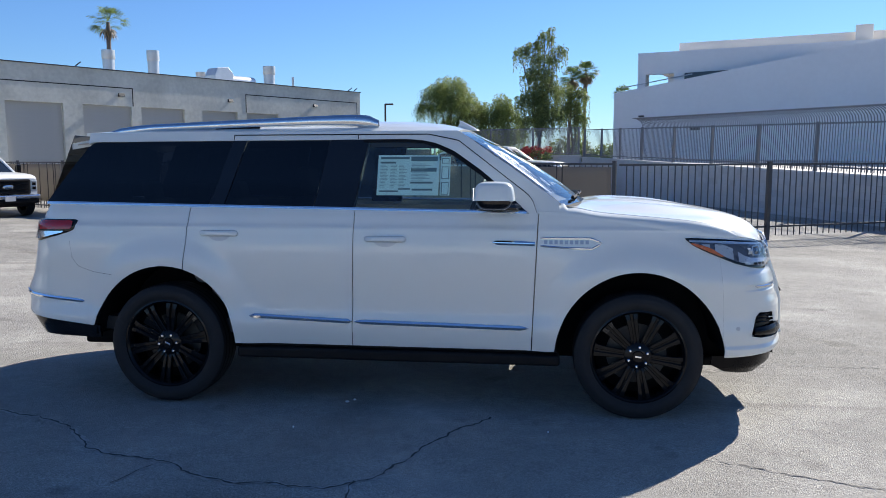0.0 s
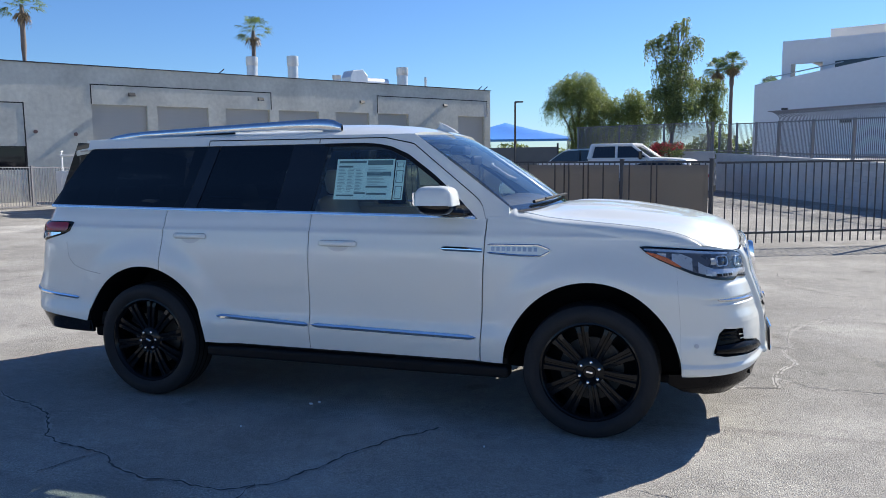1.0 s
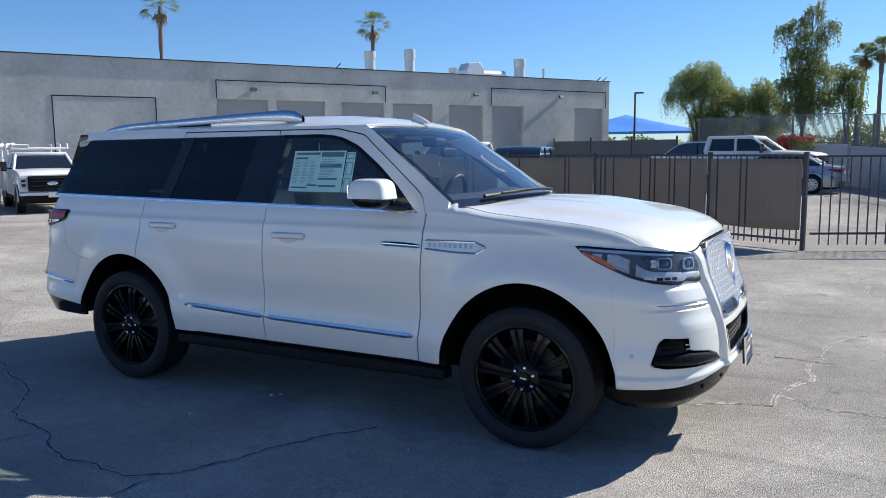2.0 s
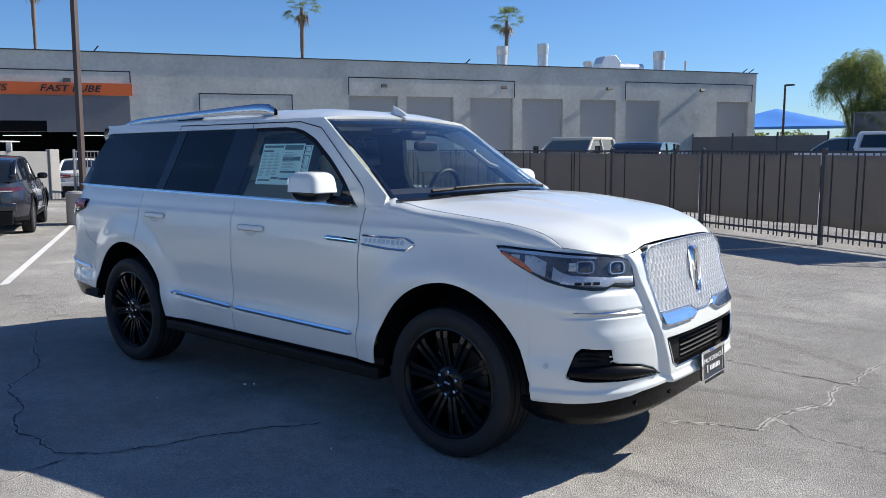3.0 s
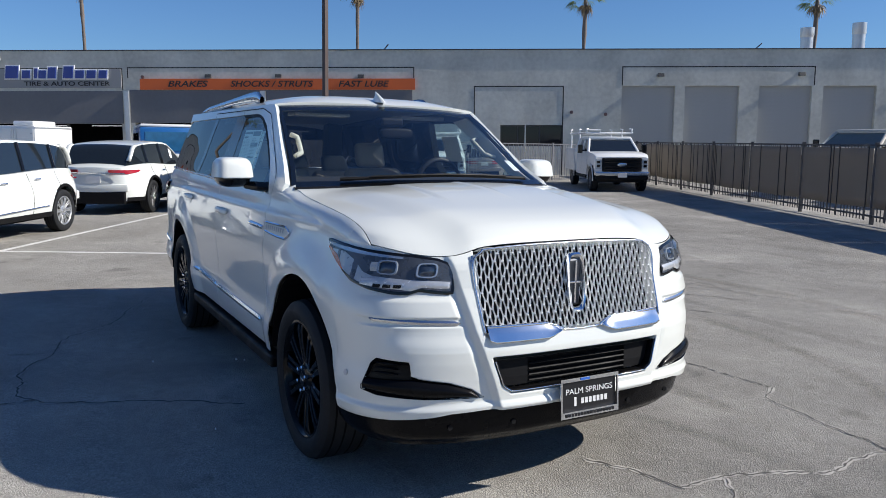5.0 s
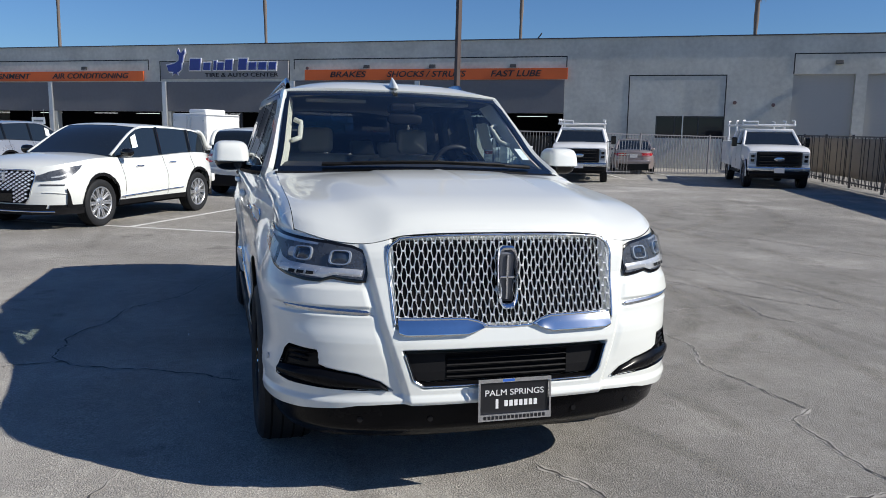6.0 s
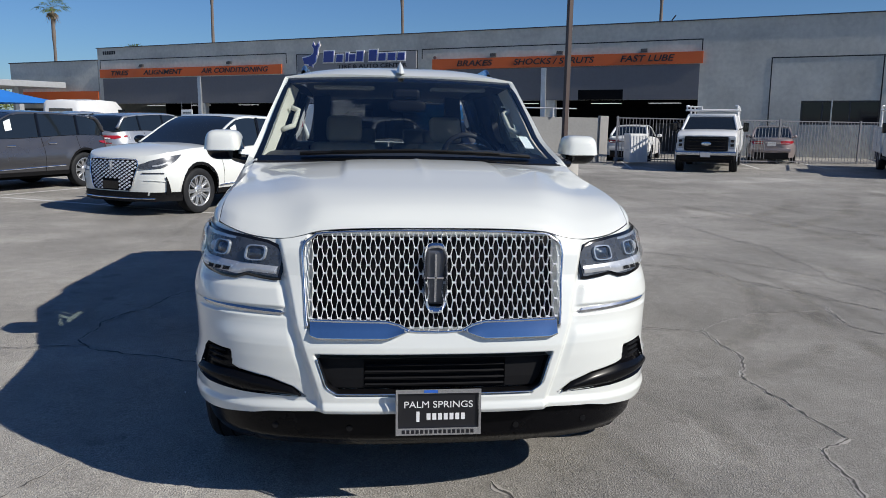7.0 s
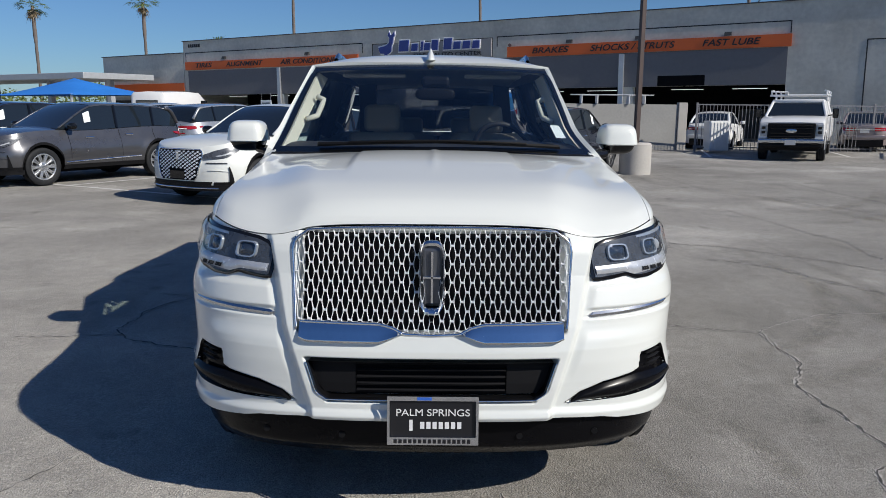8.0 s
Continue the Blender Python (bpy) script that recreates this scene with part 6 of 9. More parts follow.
CROSSOVER = Spec(x0=-2.30, x1=2.28, w=0.935, axle=1.355, tyre=0.365, rim=0.245, sill=0.30, top=[(-2.3, 1.0), (-2.0, 1.06), (0.6, 1.03), (0.95, 1.05), (1.4, 1.04), (1.85, 0.99), (2.08, 0.945), (2.2, 0.905), (2.28, 0.84)],
                 cab=[(-2.12, 1.06), (-1.88, 1.42), (-1.72, 1.475), (-1.2, 1.53), (-0.4, 1.555), (0.1, 1.525), (0.95, 1.07)], front_x=(0.06, 0.95), rear_x=(-2.12, -1.72), yt=0.66, nose=0.46, clad=True, pillars=(-1.35, -0.42))
SEDAN = Spec(x0=-2.35, x1=2.3, w=0.89, axle=1.38, tyre=0.325, rim=0.21, sill=0.24, top=[(-2.35, 0.92), (-1.9, 0.97), (0.8, 0.90), (1.7, 0.82), (2.1, 0.74), (2.3, 0.65)],
             cab=[(-1.75, 0.97), (-1.1, 1.33), (-0.7, 1.405), (-0.1, 1.42), (0.25, 1.38), (1.1, 0.93)], front_x=(0.2, 1.1), rear_x=(-1.75, -0.95), yt=0.58, nose=0.35, clad=False, pillars=(-0.85, -0.1))
SUV = Spec(x0=-2.45, x1=2.4, w=0.98, axle=1.45, tyre=0.385, rim=0.25, sill=0.36, top=[(-2.45, 1.08), (-2.1, 1.12), (0.9, 1.09), (1.2, 1.10), (2.0, 1.03), (2.4, 0.93)],
           cab=[(-2.40, 1.13), (-2.25, 1.66), (-2.1, 1.74), (-1.2, 1.79), (-0.2, 1.80), (0.25, 1.75), (1.15, 1.12)], front_x=(0.2, 1.15), rear_x=(-2.40, -2.2), yt=0.74, nose=0.5, clad=False, pillars=(-1.5, -0.4))


NOSE_L = 0.62


def car_half(sp, x):
    """Half the width at x: a rounded nose in plan, a squarer tail."""
    a = sp.x1 - NOSE_L
    if x > a:
        return sp.w * max(0.0, 1 - min(1.0, (x - a) / NOSE_L) ** 2.6) ** (1 / 2.6)
    k = min(0.0, (2 * x - sp.x0 - sp.x1) / (sp.x1 - sp.x0))
    return sp.w * max(0.0, 1 - abs(k) ** 7) ** 0.28


def nose_x(sp, y, z):
    """The nose's x at the sideways place y; its upper part leans back."""
    q = min(1.0, abs(y) / (sp.w * 0.99))
    return sp.x1 - NOSE_L + NOSE_L * (1 - q ** 2.6) ** (1 / 2.6) - 0.16 * max(0.0, z - 0.62)


def nose_sheet(sp, half, z0, z1, out, nz=8, ny=24):
    """A panel on the nose between two heights; half(z) is half its width."""
    bm = bmesh.new()
    sheet(bm, [[Vector((nose_x(sp, y, z) + out, y, z)) for y in [half(z) * (-1 + 2 * i / ny) for i in range(ny + 1)]] for z in [z0 + (z1 - z0) * k / nz for k in range(nz + 1)]])
    return bm


def build_car(name, m, paint, sp, label, rim_mat=None, front="mesh", tail=RED_LENS, glass_mat=None, group="", spokes=10):
    """A parked car: body with wheel arches, cabin glass, roof, pillars, lamps, grille, wheels and mirrors."""
    c = empty(name, m, label, "car", group)
    gl = glass_mat or DARK_GLASS
    arch = sp.tyre + 0.055
    lo = lambda x: max(sp.sill, *[sp.tyre + math.sqrt(max(0.0, arch ** 2 - (x - a) ** 2)) if abs(x - a) < arch else 0.0 for a in (sp.axle, -sp.axle)])

    def side_y(x, z):
        zt = spline(x, sp.top)
        k = max(0.0, min(1.0, (z - sp.sill) / (zt - sp.sill)))
        lean = 0.16 * max(0.0, z - 0.62) * smooth(sp.x1 - 0.9, sp.x1 - 0.4, x)
        y = car_half(sp, min(sp.x1, x + lean)) * (0.955 + 0.06 * math.sin(math.pi * min(1.0, k * 1.15)) - 0.075 * k ** 4)
        for a in (sp.axle, -sp.axle):
            y += 0.018 * smooth(arch + 0.16, arch + 0.02, math.hypot(x - a, z - sp.tyre))
        return y

    ends = [a + s for a in (sp.axle, -sp.axle) for s in (arch, -arch)]
    xs = columns(sp.x0, sp.x1, 44, ends)
    xs = sorted(set(xs + [sp.x0 + d for d in (0.0006, 0.003, 0.01, 0.02, 0.04, 0.07)] + [sp.x1 - d for d in (0.0006, 0.003, 0.007, 0.013, 0.02, 0.03, 0.04, 0.055, 0.07, 0.09, 0.12, 0.15)]))
    bm = bmesh.new()
    rows = []
    for x in xs:
        zt = spline(x, sp.top)
        l = lo(x)
        right = [Vector((x, -side_y(x, l + (zt - l) * j / 8), l + (zt - l) * j / 8)) for j in range(9)]
        yt = side_y(x, zt)
        right += [Vector((x, -yt * (1 - k), zt + 0.055 * min(1.0, 1.3 * yt / sp.w) * (1 - (1 - k) ** 2.4))) for k in (0.06, 0.15, 0.3, 0.5, 0.75, 1.0)]
        rows.append(right + [mirrored(p, -1) for p in right[-2::-1]])
    sheet(bm, rows)
    bmesh.ops.recalc_face_normals(bm, faces=bm.faces)
    body = part("body", bm, paint, c, smooth=True)
    part("underbody", boxes((sp.x0 + 0.25, sp.x1 - 0.25, -sp.w * 0.62, sp.w * 0.62, sp.sill - 0.08, sp.sill + 0.35)), BLACK_IN, c)
    for a in (sp.axle, -sp.axle):
        part("wheel_well", boxes((a - arch, a + arch, -sp.w * 0.8, sp.w * 0.8, sp.sill, sp.tyre + arch - 0.02)), BLACK_IN, c)
    # cabin of glass, then roof skin and pillars on it
    xb, xe = sp.cab[0][0], sp.cab[-1][0]

    def cab_pt(x, k, side, out=0.0):
        zt = spline(x, sp.top) + 0.01
        zr = max(zt + 0.001, spline(x, sp.cab))
        top = max(q[1] for q in sp.cab)
        full = (zr - zt) / (top - zt)
        yb = side_y(x, spline(x, sp.top)) * 0.955
        y = yb + (sp.yt - yb) * min(1.0, full) ** 1.1 * k
        return Vector((x, -side * (y + out), zt + (zr - zt) * k + out * 0.3))

    bm = bmesh.new()
    cols = columns(xb, xe, 46)
    rows = []
    for x in cols:
        right = [cab_pt(x, j / 6, 1) for j in range(7)]
        e = right[-1]
        right += [Vector((x, e.y * (1 - k), e.z + 0.03 * (1 - (1 - k) ** 2.2))) for k in (0.1, 0.3, 0.6, 1.0)]
        rows.append(right + [mirrored(p, -1) for p in right[-2::-1]])
    sheet(bm, rows)
    bmesh.ops.recalc_face_normals(bm, faces=bm.faces)
    part("cabin_glass", bm, gl, c, "dark cabin glass", smooth=True)
    bm = bmesh.new()
    rows = []
    for x in columns(sp.rear_x[1] - 0.04, sp.front_x[0] + 0.05, 24):
        e = cab_pt(x, 1.0, 1, 0.004)
        d = cab_pt(x, 0.93, 1, 0.006)
        right = [d, e] + [Vector((x, e.y * (1 - k), e.z + 0.004 + 0.03 * (1 - (1 - k) ** 2.2))) for k in (0.1, 0.3, 0.6, 1.0)]
        rows.append(right + [mirrored(p, -1) for p in right[-2::-1]])
    sheet(bm, rows)
    bmesh.ops.recalc_face_normals(bm, faces=bm.faces)
    part("roof", bm, paint, c, smooth=True)
    for side in (1, -1):
        for (xa, ka), (xc, kc), w, pm in (((sp.front_x[1] - 0.03, 0.0), (sp.front_x[0] + 0.05, 0.98), 0.045, paint), ((sp.rear_x[0] + 0.06, 0.0), (sp.rear_x[1] + 0.0, 0.98), 0.10, paint)):
            pts = []
            for i in range(9):
                t = i / 8
                x = xa + (xc - xa) * t
                pts.append(cab_pt(x, 0.985 if spline(x, sp.cab) - spline(x, sp.top) > 0.02 else 0.5, side, 0.0))
            part("pillar", tube(pts, w * 0.55, 8, flat=0.7), pm, c, smooth="all")
        for x in sp.pillars:
            part("pillar", tube([cab_pt(x + 0.02, 0.02, side, 0.002), cab_pt(x, 0.95, side, 0.002)], 0.03, 6), GLOSS_BLACK, c)
        # mirror
        mx = sp.front_x[1] - 0.22
        yb = side_y(mx, spline(mx, sp.top))
        part("mirror", rounded(mx, -side * (yb + 0.13), spline(mx, sp.top) + 0.09, 0.07, 0.11, 0.07, 2.6, n=14), GLOSS_BLACK if sp.clad else paint, c, smooth="all")
        part("mirror_arm", tube([(mx + 0.02, -side * (yb - 0.03), spline(mx, sp.top) + 0.02), (mx + 0.02, -side * (yb + 0.08), spline(mx, sp.top) + 0.05)], 0.022, 6), GLOSS_BLACK, c)
        # lamps wrap the corners
        def corner(s, zz, front_end):
            x = (sp.x1 - s) if front_end else (sp.x0 + s)
            return Vector((x, -side * (side_y(x, zz) + 0.006), zz))
        zt = spline(sp.x1 - 0.2, sp.top)
        for front_end, mt, nm in ((True, MATS["lamp_slate"], "headlamp"), (False, tail, "tail_lamp")):
            z1 = zt - 0.02 if front_end else spline(sp.x0 + 0.1, sp.top) - 0.06
            h = 0.13 if front_end else 0.09 if sp.clad else 0.12
            bm = bmesh.new()
            if front_end and sp.clad:
                # a slim lamp that sweeps up round the corner
                prof = [0.60, 0.54, 0.48, 0.42, 0.36, 0.30, 0.24, 0.18, 0.13, 0.10, 0.08]
                lo_l = lambda s: interp(s, [(0.08, 0.735), (0.25, 0.752), (0.45, 0.84), (0.60, 0.938)])
                hi_l = lambda s: interp(s, [(0.08, 0.795), (0.18, 0.862), (0.30, 0.902), (0.45, 0.936), (0.60, 0.950)])
                sheet(bm, [[corner(s, lo_l(s) + (hi_l(s) - lo_l(s)) * j / 4, True) + Vector((0.012 * (1 - s / 0.6), 0, 0)) for s in prof] for j in range(5)])
            else:
                prof = [0.62 if front_end else 0.46, 0.40, 0.26, 0.15, 0.09, 0.05, 0.028, 0.016, 0.010]
                sheet(bm, [[corner(s, (spline(sp.x1 - max(s, 0.10), sp.top) - 0.03 if front_end else z1) - h * (1 - j / 3) * min(1.0, 0.25 + i / 4), front_end) for i, s in enumerate(prof)] for j in range(4)])
            bmesh.ops.recalc_face_normals(bm, faces=bm.faces)
            o = part(nm, bm, mt, c, smooth="all")
            thick(o, 0.02, 0.0)
            if front_end:
                bm = bmesh.new()
                if sp.clad:
                    sheet(bm, [[corner(s, lo_l(s) + (hi_l(s) - lo_l(s)) * (0.26 + 0.16 * j / 2), True) + Vector((0.030 * (1 - s / 0.9), -side * 0.016, 0)) for s in (0.36, 0.32, 0.28, 0.24, 0.20, 0.17)] for j in range(3)])
                else:
                    sheet(bm, [[corner(s, spline(sp.x1 - max(s, 0.10), sp.top) - 0.03 - h * (0.70 - 0.14 * j / 2), True) + Vector((0.012, -side * 0.012, 0)) for s in (0.26, 0.15, 0.09, 0.05)] for j in range(3)])
                part("lamp_core", bm, LAMP_SILVER, o)
        bm = bmesh.new()
        sheet(bm, [[corner(s, z, True) + Vector((0.008, 0, 0)) for s in (0.55, 0.40, 0.26, 0.15, 0.09, 0.05, 0.028, 0.016, 0.008)] + [Vector((sp.x1 + 0.008, 0, z))] for z in (sp.sill - 0.06, sp.sill - 0.02, sp.sill + 0.03)])
        bmesh.ops.recalc_face_normals(bm, faces=bm.faces)
        thick(part("lower_lip", bm, TRIM_BLACK if sp.clad else paint, c, smooth="all"), 0.02, 0.0)
        if sp.clad:
            # an upright black blade at the bumper's corner, a dark slot under the lamp
            bm = bmesh.new()
            sheet(bm, [[corner(0.27 + 0.05 * (1 - j / 6) + d, 0.36 + 0.26 * j / 6, True) + Vector((0.008, -side * 0.008, 0)) for d in (-0.035 * (1 - j / 7), 0.0, 0.035 * (1 - j / 7))] for j in range(7)])
            bmesh.ops.recalc_face_normals(bm, faces=bm.faces)
            thick(part("corner_blade", bm, TRIM_BLACK, c), 0.012, 0.0)
            part("strip_light", tube([corner(s, 0.675, True) + Vector((0.006, 0, 0)) for s in (0.26, 0.2, 0.15, 0.11, 0.08)], 0.010, 6), MATS["lamp_slate"], c)
            part("bumper_crease", tube([corner(s, 0.565 - 0.02 * smooth(0.1, 0.3, s), True) + Vector((0.004, 0, 0)) for s in (0.30, 0.2, 0.15, 0.11, 0.08)], 0.008, 6), paint, c)
            part("side_sheet", (lambda bm: (sheet(bm, [[cab_pt(x, k, side, 0.012) for x in (0.18, 0.33)] for k in (0.35, 0.82)]), bm)[1])(bmesh.new()), PAPER, c, "white sheet in the side window")
            bm = bmesh.new()
            sheet(bm, [[Vector((x, -side * (side_y(x, max(z, lo(x))) + 0.012), max(z, lo(x)) if z < sp.sill + 0.02 else lo(x) + 0.05 if lo(x) > sp.sill else z)) for x in columns(sp.x0 + 0.12, sp.x1 - 0.12, 40, ends)] for z in (sp.sill - 0.03, sp.sill + 0.08)])
            o = part("cladding", bm, TRIM_BLACK, c, "dark lower cladding")
            thick(o, 0.012, 0.0)
            part("bright_strip", tube([Vector((x, -side * (side_y(x, sp.sill + 0.13) + 0.012), sp.sill + 0.13 + 0.03 * (0.9 - x))) for x in [-0.85 + 1.75 * i / 10 for i in range(11)]], 0.012, 6), CHROME, c)
        for x in (-0.62, 0.32):
            part("door_handle", tube([Vector((x + d, -side * (side_y(x, spline(x, sp.top) - 0.13) + 0.022), spline(x, sp.top) - 0.13)) for d in (-0.09, 0.09)], 0.014, 6), CHROME if sp.clad else paint, c)
        for x in (sp.pillars[1] + 0.02, sp.front_x[1] - 0.18, sp.pillars[0] + 0.1):
            part("shut_line", tube([Vector((x, -side * (side_y(x, z) + 0.001), z)) for z in [lo(x) + 0.02 + (spline(x, sp.top) - lo(x) - 0.04) * i / 6 for i in range(7)]], 0.004, 4), BLACK_IN, body)
    # nose: grille, lower intake, plates
    gx = sp.x1 + 0.004
    zt = spline(sp.x1 - 0.05, sp.top)
    if front == "mesh":
        # a wide grille that narrows downward, its bright scales on a dark ground
        half_g = lambda z: interp(z, [(0.40, 0.36), (0.46, 0.415), (0.78, 0.50), (0.84, 0.495), (0.88, 0.45)])
        g = part("grille", nose_sheet(sp, half_g, 0.40, 0.88, 0.008, 12), BLACK_IN, c, "dark grille")
        rim = [(half_g(z), z) for z in [0.40 + 0.48 * k / 12 for k in range(13)]]
        rim = [(-y, z) for y, z in rim] + [(0.45 * (-1 + 2 * k / 12), 0.88) for k in range(1, 12)] + rim[::-1]
        part("grille_rim", tube([Vector((nose_x(sp, y, z) + 0.012, y, z)) for y, z in rim], 0.010, 6), CHROME, g, smooth="all")
        bm = bmesh.new()
        for i in range(-11, 12):
            for j in range(9):
                y, z = i * 0.046, 0.42 + j * 0.056 + (0.028 if i % 2 else 0)
                if abs(y) > half_g(z) - 0.03 or z > 0.86 or (abs(y) < 0.17 and z < 0.57) or (abs(y) < 0.04 and z > 0.68):
                    continue
                vs = [bm.verts.new(Vector((nose_x(sp, y + p, z + q) + o, y + p, z + q))) for p, q, o in ((-0.030, 0.004, 0.012), (0.0, -0.012, 0.022), (0.030, 0.004, 0.012), (0.0, 0.024, 0.012))]
                bm.faces.new(vs)
        bmesh.ops.recalc_face_normals(bm, faces=bm.faces)
        tagged(part("grille_mesh", bm, MESH_SILVER, g, "bright grille scales"), kind="stuff")
        part("emblem", boxes((0, 0.02, -0.03, 0.03, 0.70, 0.85), bevel=0.008), SATIN, g, "plain upright emblem", m=pose(nose_x(sp, 0, 0.75), 0, 0))
        part("lower_band", nose_sheet(sp, lambda z: 0.66 - 0.3 * (0.40 - z), 0.29, 0.385, 0.012, 4), TRIM_BLACK, c, "black lower intake")
        part("lower_strip", tube([Vector((nose_x(sp, y, 0.285) + 0.016, y, 0.285)) for y in [-0.74 + 1.48 * k / 20 for k in range(21)]], 0.011, 6), CHROME, c)
    else:
        g = part("grille", boxes((-0.06, 0.0, -sp.nose, sp.nose, zt - 0.34, zt - 0.04), bevel=0.02), BLACK_IN, c, "dark grille", m=pose(gx, 0, 0))
        for j in range(4):
            part("grille_bar", boxes((0.0, 0.012, -sp.nose + 0.03, sp.nose - 0.03, zt - 0.30 + j * 0.065, zt - 0.275 + j * 0.065), bevel=0.003), GLOSS_BLACK, g)
    part("plate", boxes((0.002, 0.014, -0.16, 0.16, 0.42, 0.54)), GLOSS_BLACK, c, m=pose(gx, 0, 0))
    lb = part("lower_bumper", boxes((-0.14, -0.02, -sp.w * 0.5, sp.w * 0.5, sp.sill - 0.07, sp.sill - 0.01), bevel=0.02), TRIM_BLACK, c, m=pose(gx, 0, 0), smooth=True)
    if not sp.clad:
        part("lower_intake", boxes((-0.05, 0.004, -sp.w * 0.34, sp.w * 0.34, sp.sill + 0.05, sp.sill + 0.10), bevel=0.008), TRIM_BLACK, lb)
    part("rear_bumper", boxes((-0.006, 0.10, -sp.w * 0.78, sp.w * 0.78, sp.sill + 0.20, sp.sill + 0.36), bevel=0.03), paint, c, m=pose(sp.x0, 0, 0), smooth=True)
    part("rear_diffuser", boxes((0.0, 0.10, -sp.w * 0.7, sp.w * 0.7, sp.sill - 0.06, sp.sill + 0.199), bevel=0.02), TRIM_BLACK, c, m=pose(sp.x0 - 0.004, 0, 0))
    part("rear_plate", boxes((-0.012, 0.0, -0.15, 0.15, -0.075, 0.075)), PLATE_PALE, c, m=pose(sp.x0 - 0.002, 0, 0.76))
    part("light_bar", boxes((-0.012, 0.0, -sp.w * 0.72, sp.w * 0.72, -0.012, 0.012)), CHROME, c, m=pose(sp.x0 - 0.004, 0, spline(sp.x0 + 0.1, sp.top) - 0.13))
    for x in (sp.axle, -sp.axle):
        for side in (1, -1):
            build_wheel(c, pose(x, -side * (sp.w - 0.105), sp.tyre, 0, 0, 0 if side > 0 else 180), sp.tyre, sp.rim, spokes, rim_mat or SILVER_RIM, 0.11, lugs=5, split=sp.clad)
    return c


GREY_PAINT = mat("dark_grey_metallic", (0.10, 0.10, 0.107), 0.3, metal=0.6, vary=0.03, coat=1.0)
BLACK_PAINT = mat("black_car_paint", (0.012, 0.012, 0.018), 0.25, vary=0.0, coat=1.0)
SILVER_PAINT = mat("silver_car_paint", (0.42, 0.43, 0.44), 0.3, metal=0.6, vary=0.03, coat=1.0)
RED_PAINT = mat("faded_taupe_paint", (0.27, 0.225, 0.22), 0.35, metal=0.3, vary=0.05, coat=1.0)
FLAT_WHITE = mat("white_fleet_paint", (0.74, 0.74, 0.73), 0.4, vary=0.04, scale=2, coat=0.6)

ROW = "cars parked in the lot"
build_car("crossover", lot(-9.07, -2.97, -30.7), CAR_WHITE, CROSSOVER, "white crossover with a bright mesh grille on asphalt", group=ROW)
build_car("crossover", lot(-11.3, -7.63, -31), GREY_PAINT, CROSSOVER, "dark grey metallic crossover with silver wheels on asphalt", group=ROW)
build_car("crossover", lot(-12.75, -10.15, -31), BLACK_PAINT, CROSSOVER, "black crossover parked at the end of the row", group=ROW)
build_car("crossover", lot(-14.75, 0.35, 151), CAR_WHITE, CROSSOVER, "white crossover seen from its dark rear window", rim_mat=STEEL_RIM, group=ROW)
build_car("crossover", lot(-14.25, 3.0, 151), BLACK_PAINT, CROSSOVER, "dark blue-black crossover with a pale rear plate", rim_mat=STEEL_RIM, tail=mat("smoked_lens", (0.06, 0.005, 0.008), 0.15, vary=0.05, coat=0.5), group=ROW)
build_car("crossover", lot(-18.7, -6.4, 151), SILVER_PAINT, CROSSOVER, "silver-blue crossover parked nose to the building", group=ROW)
build_car("crossover", lot(-20.0, -8.7, 151), SILVER_PAINT, CROSSOVER, "silver crossover parked nose to the building", group=ROW)
build_car("crossover", lot(-21.3, -11.0, 151), SILVER_PAINT, CROSSOVER, "silver crossover at the end of the far row", group=ROW)
build_car("sedan", lot(-25.3, 16.6, 152), RED_PAINT, SEDAN, "faded taupe sedan parked behind the iron fence", front="bars")
build_car("sedan", lot(-27.0, 11.4, 152), FLAT_WHITE, SEDAN, "white sedan parked behind the iron fence", front="bars")
build_car("sedan", lot(0.3, 29.6, 176) @ Matrix.Scale(1.10, 4), SILVER_PAINT, SEDAN, "silver sedan parked by the block wall", front="bars")
build_car("suv", lot(-7.2, 20.6, -80) @ Matrix.Scale(1.06, 4), BLACK_PAINT, SUV, "dark blue sport utility vehicle behind the screened fence", front="bars")
build_car("suv", lot(-3.9, 34.2, 185) @ Matrix.Scale(1.16, 4), FLAT_WHITE, SUV, "white sport utility vehicle beyond the fence", front="bars")


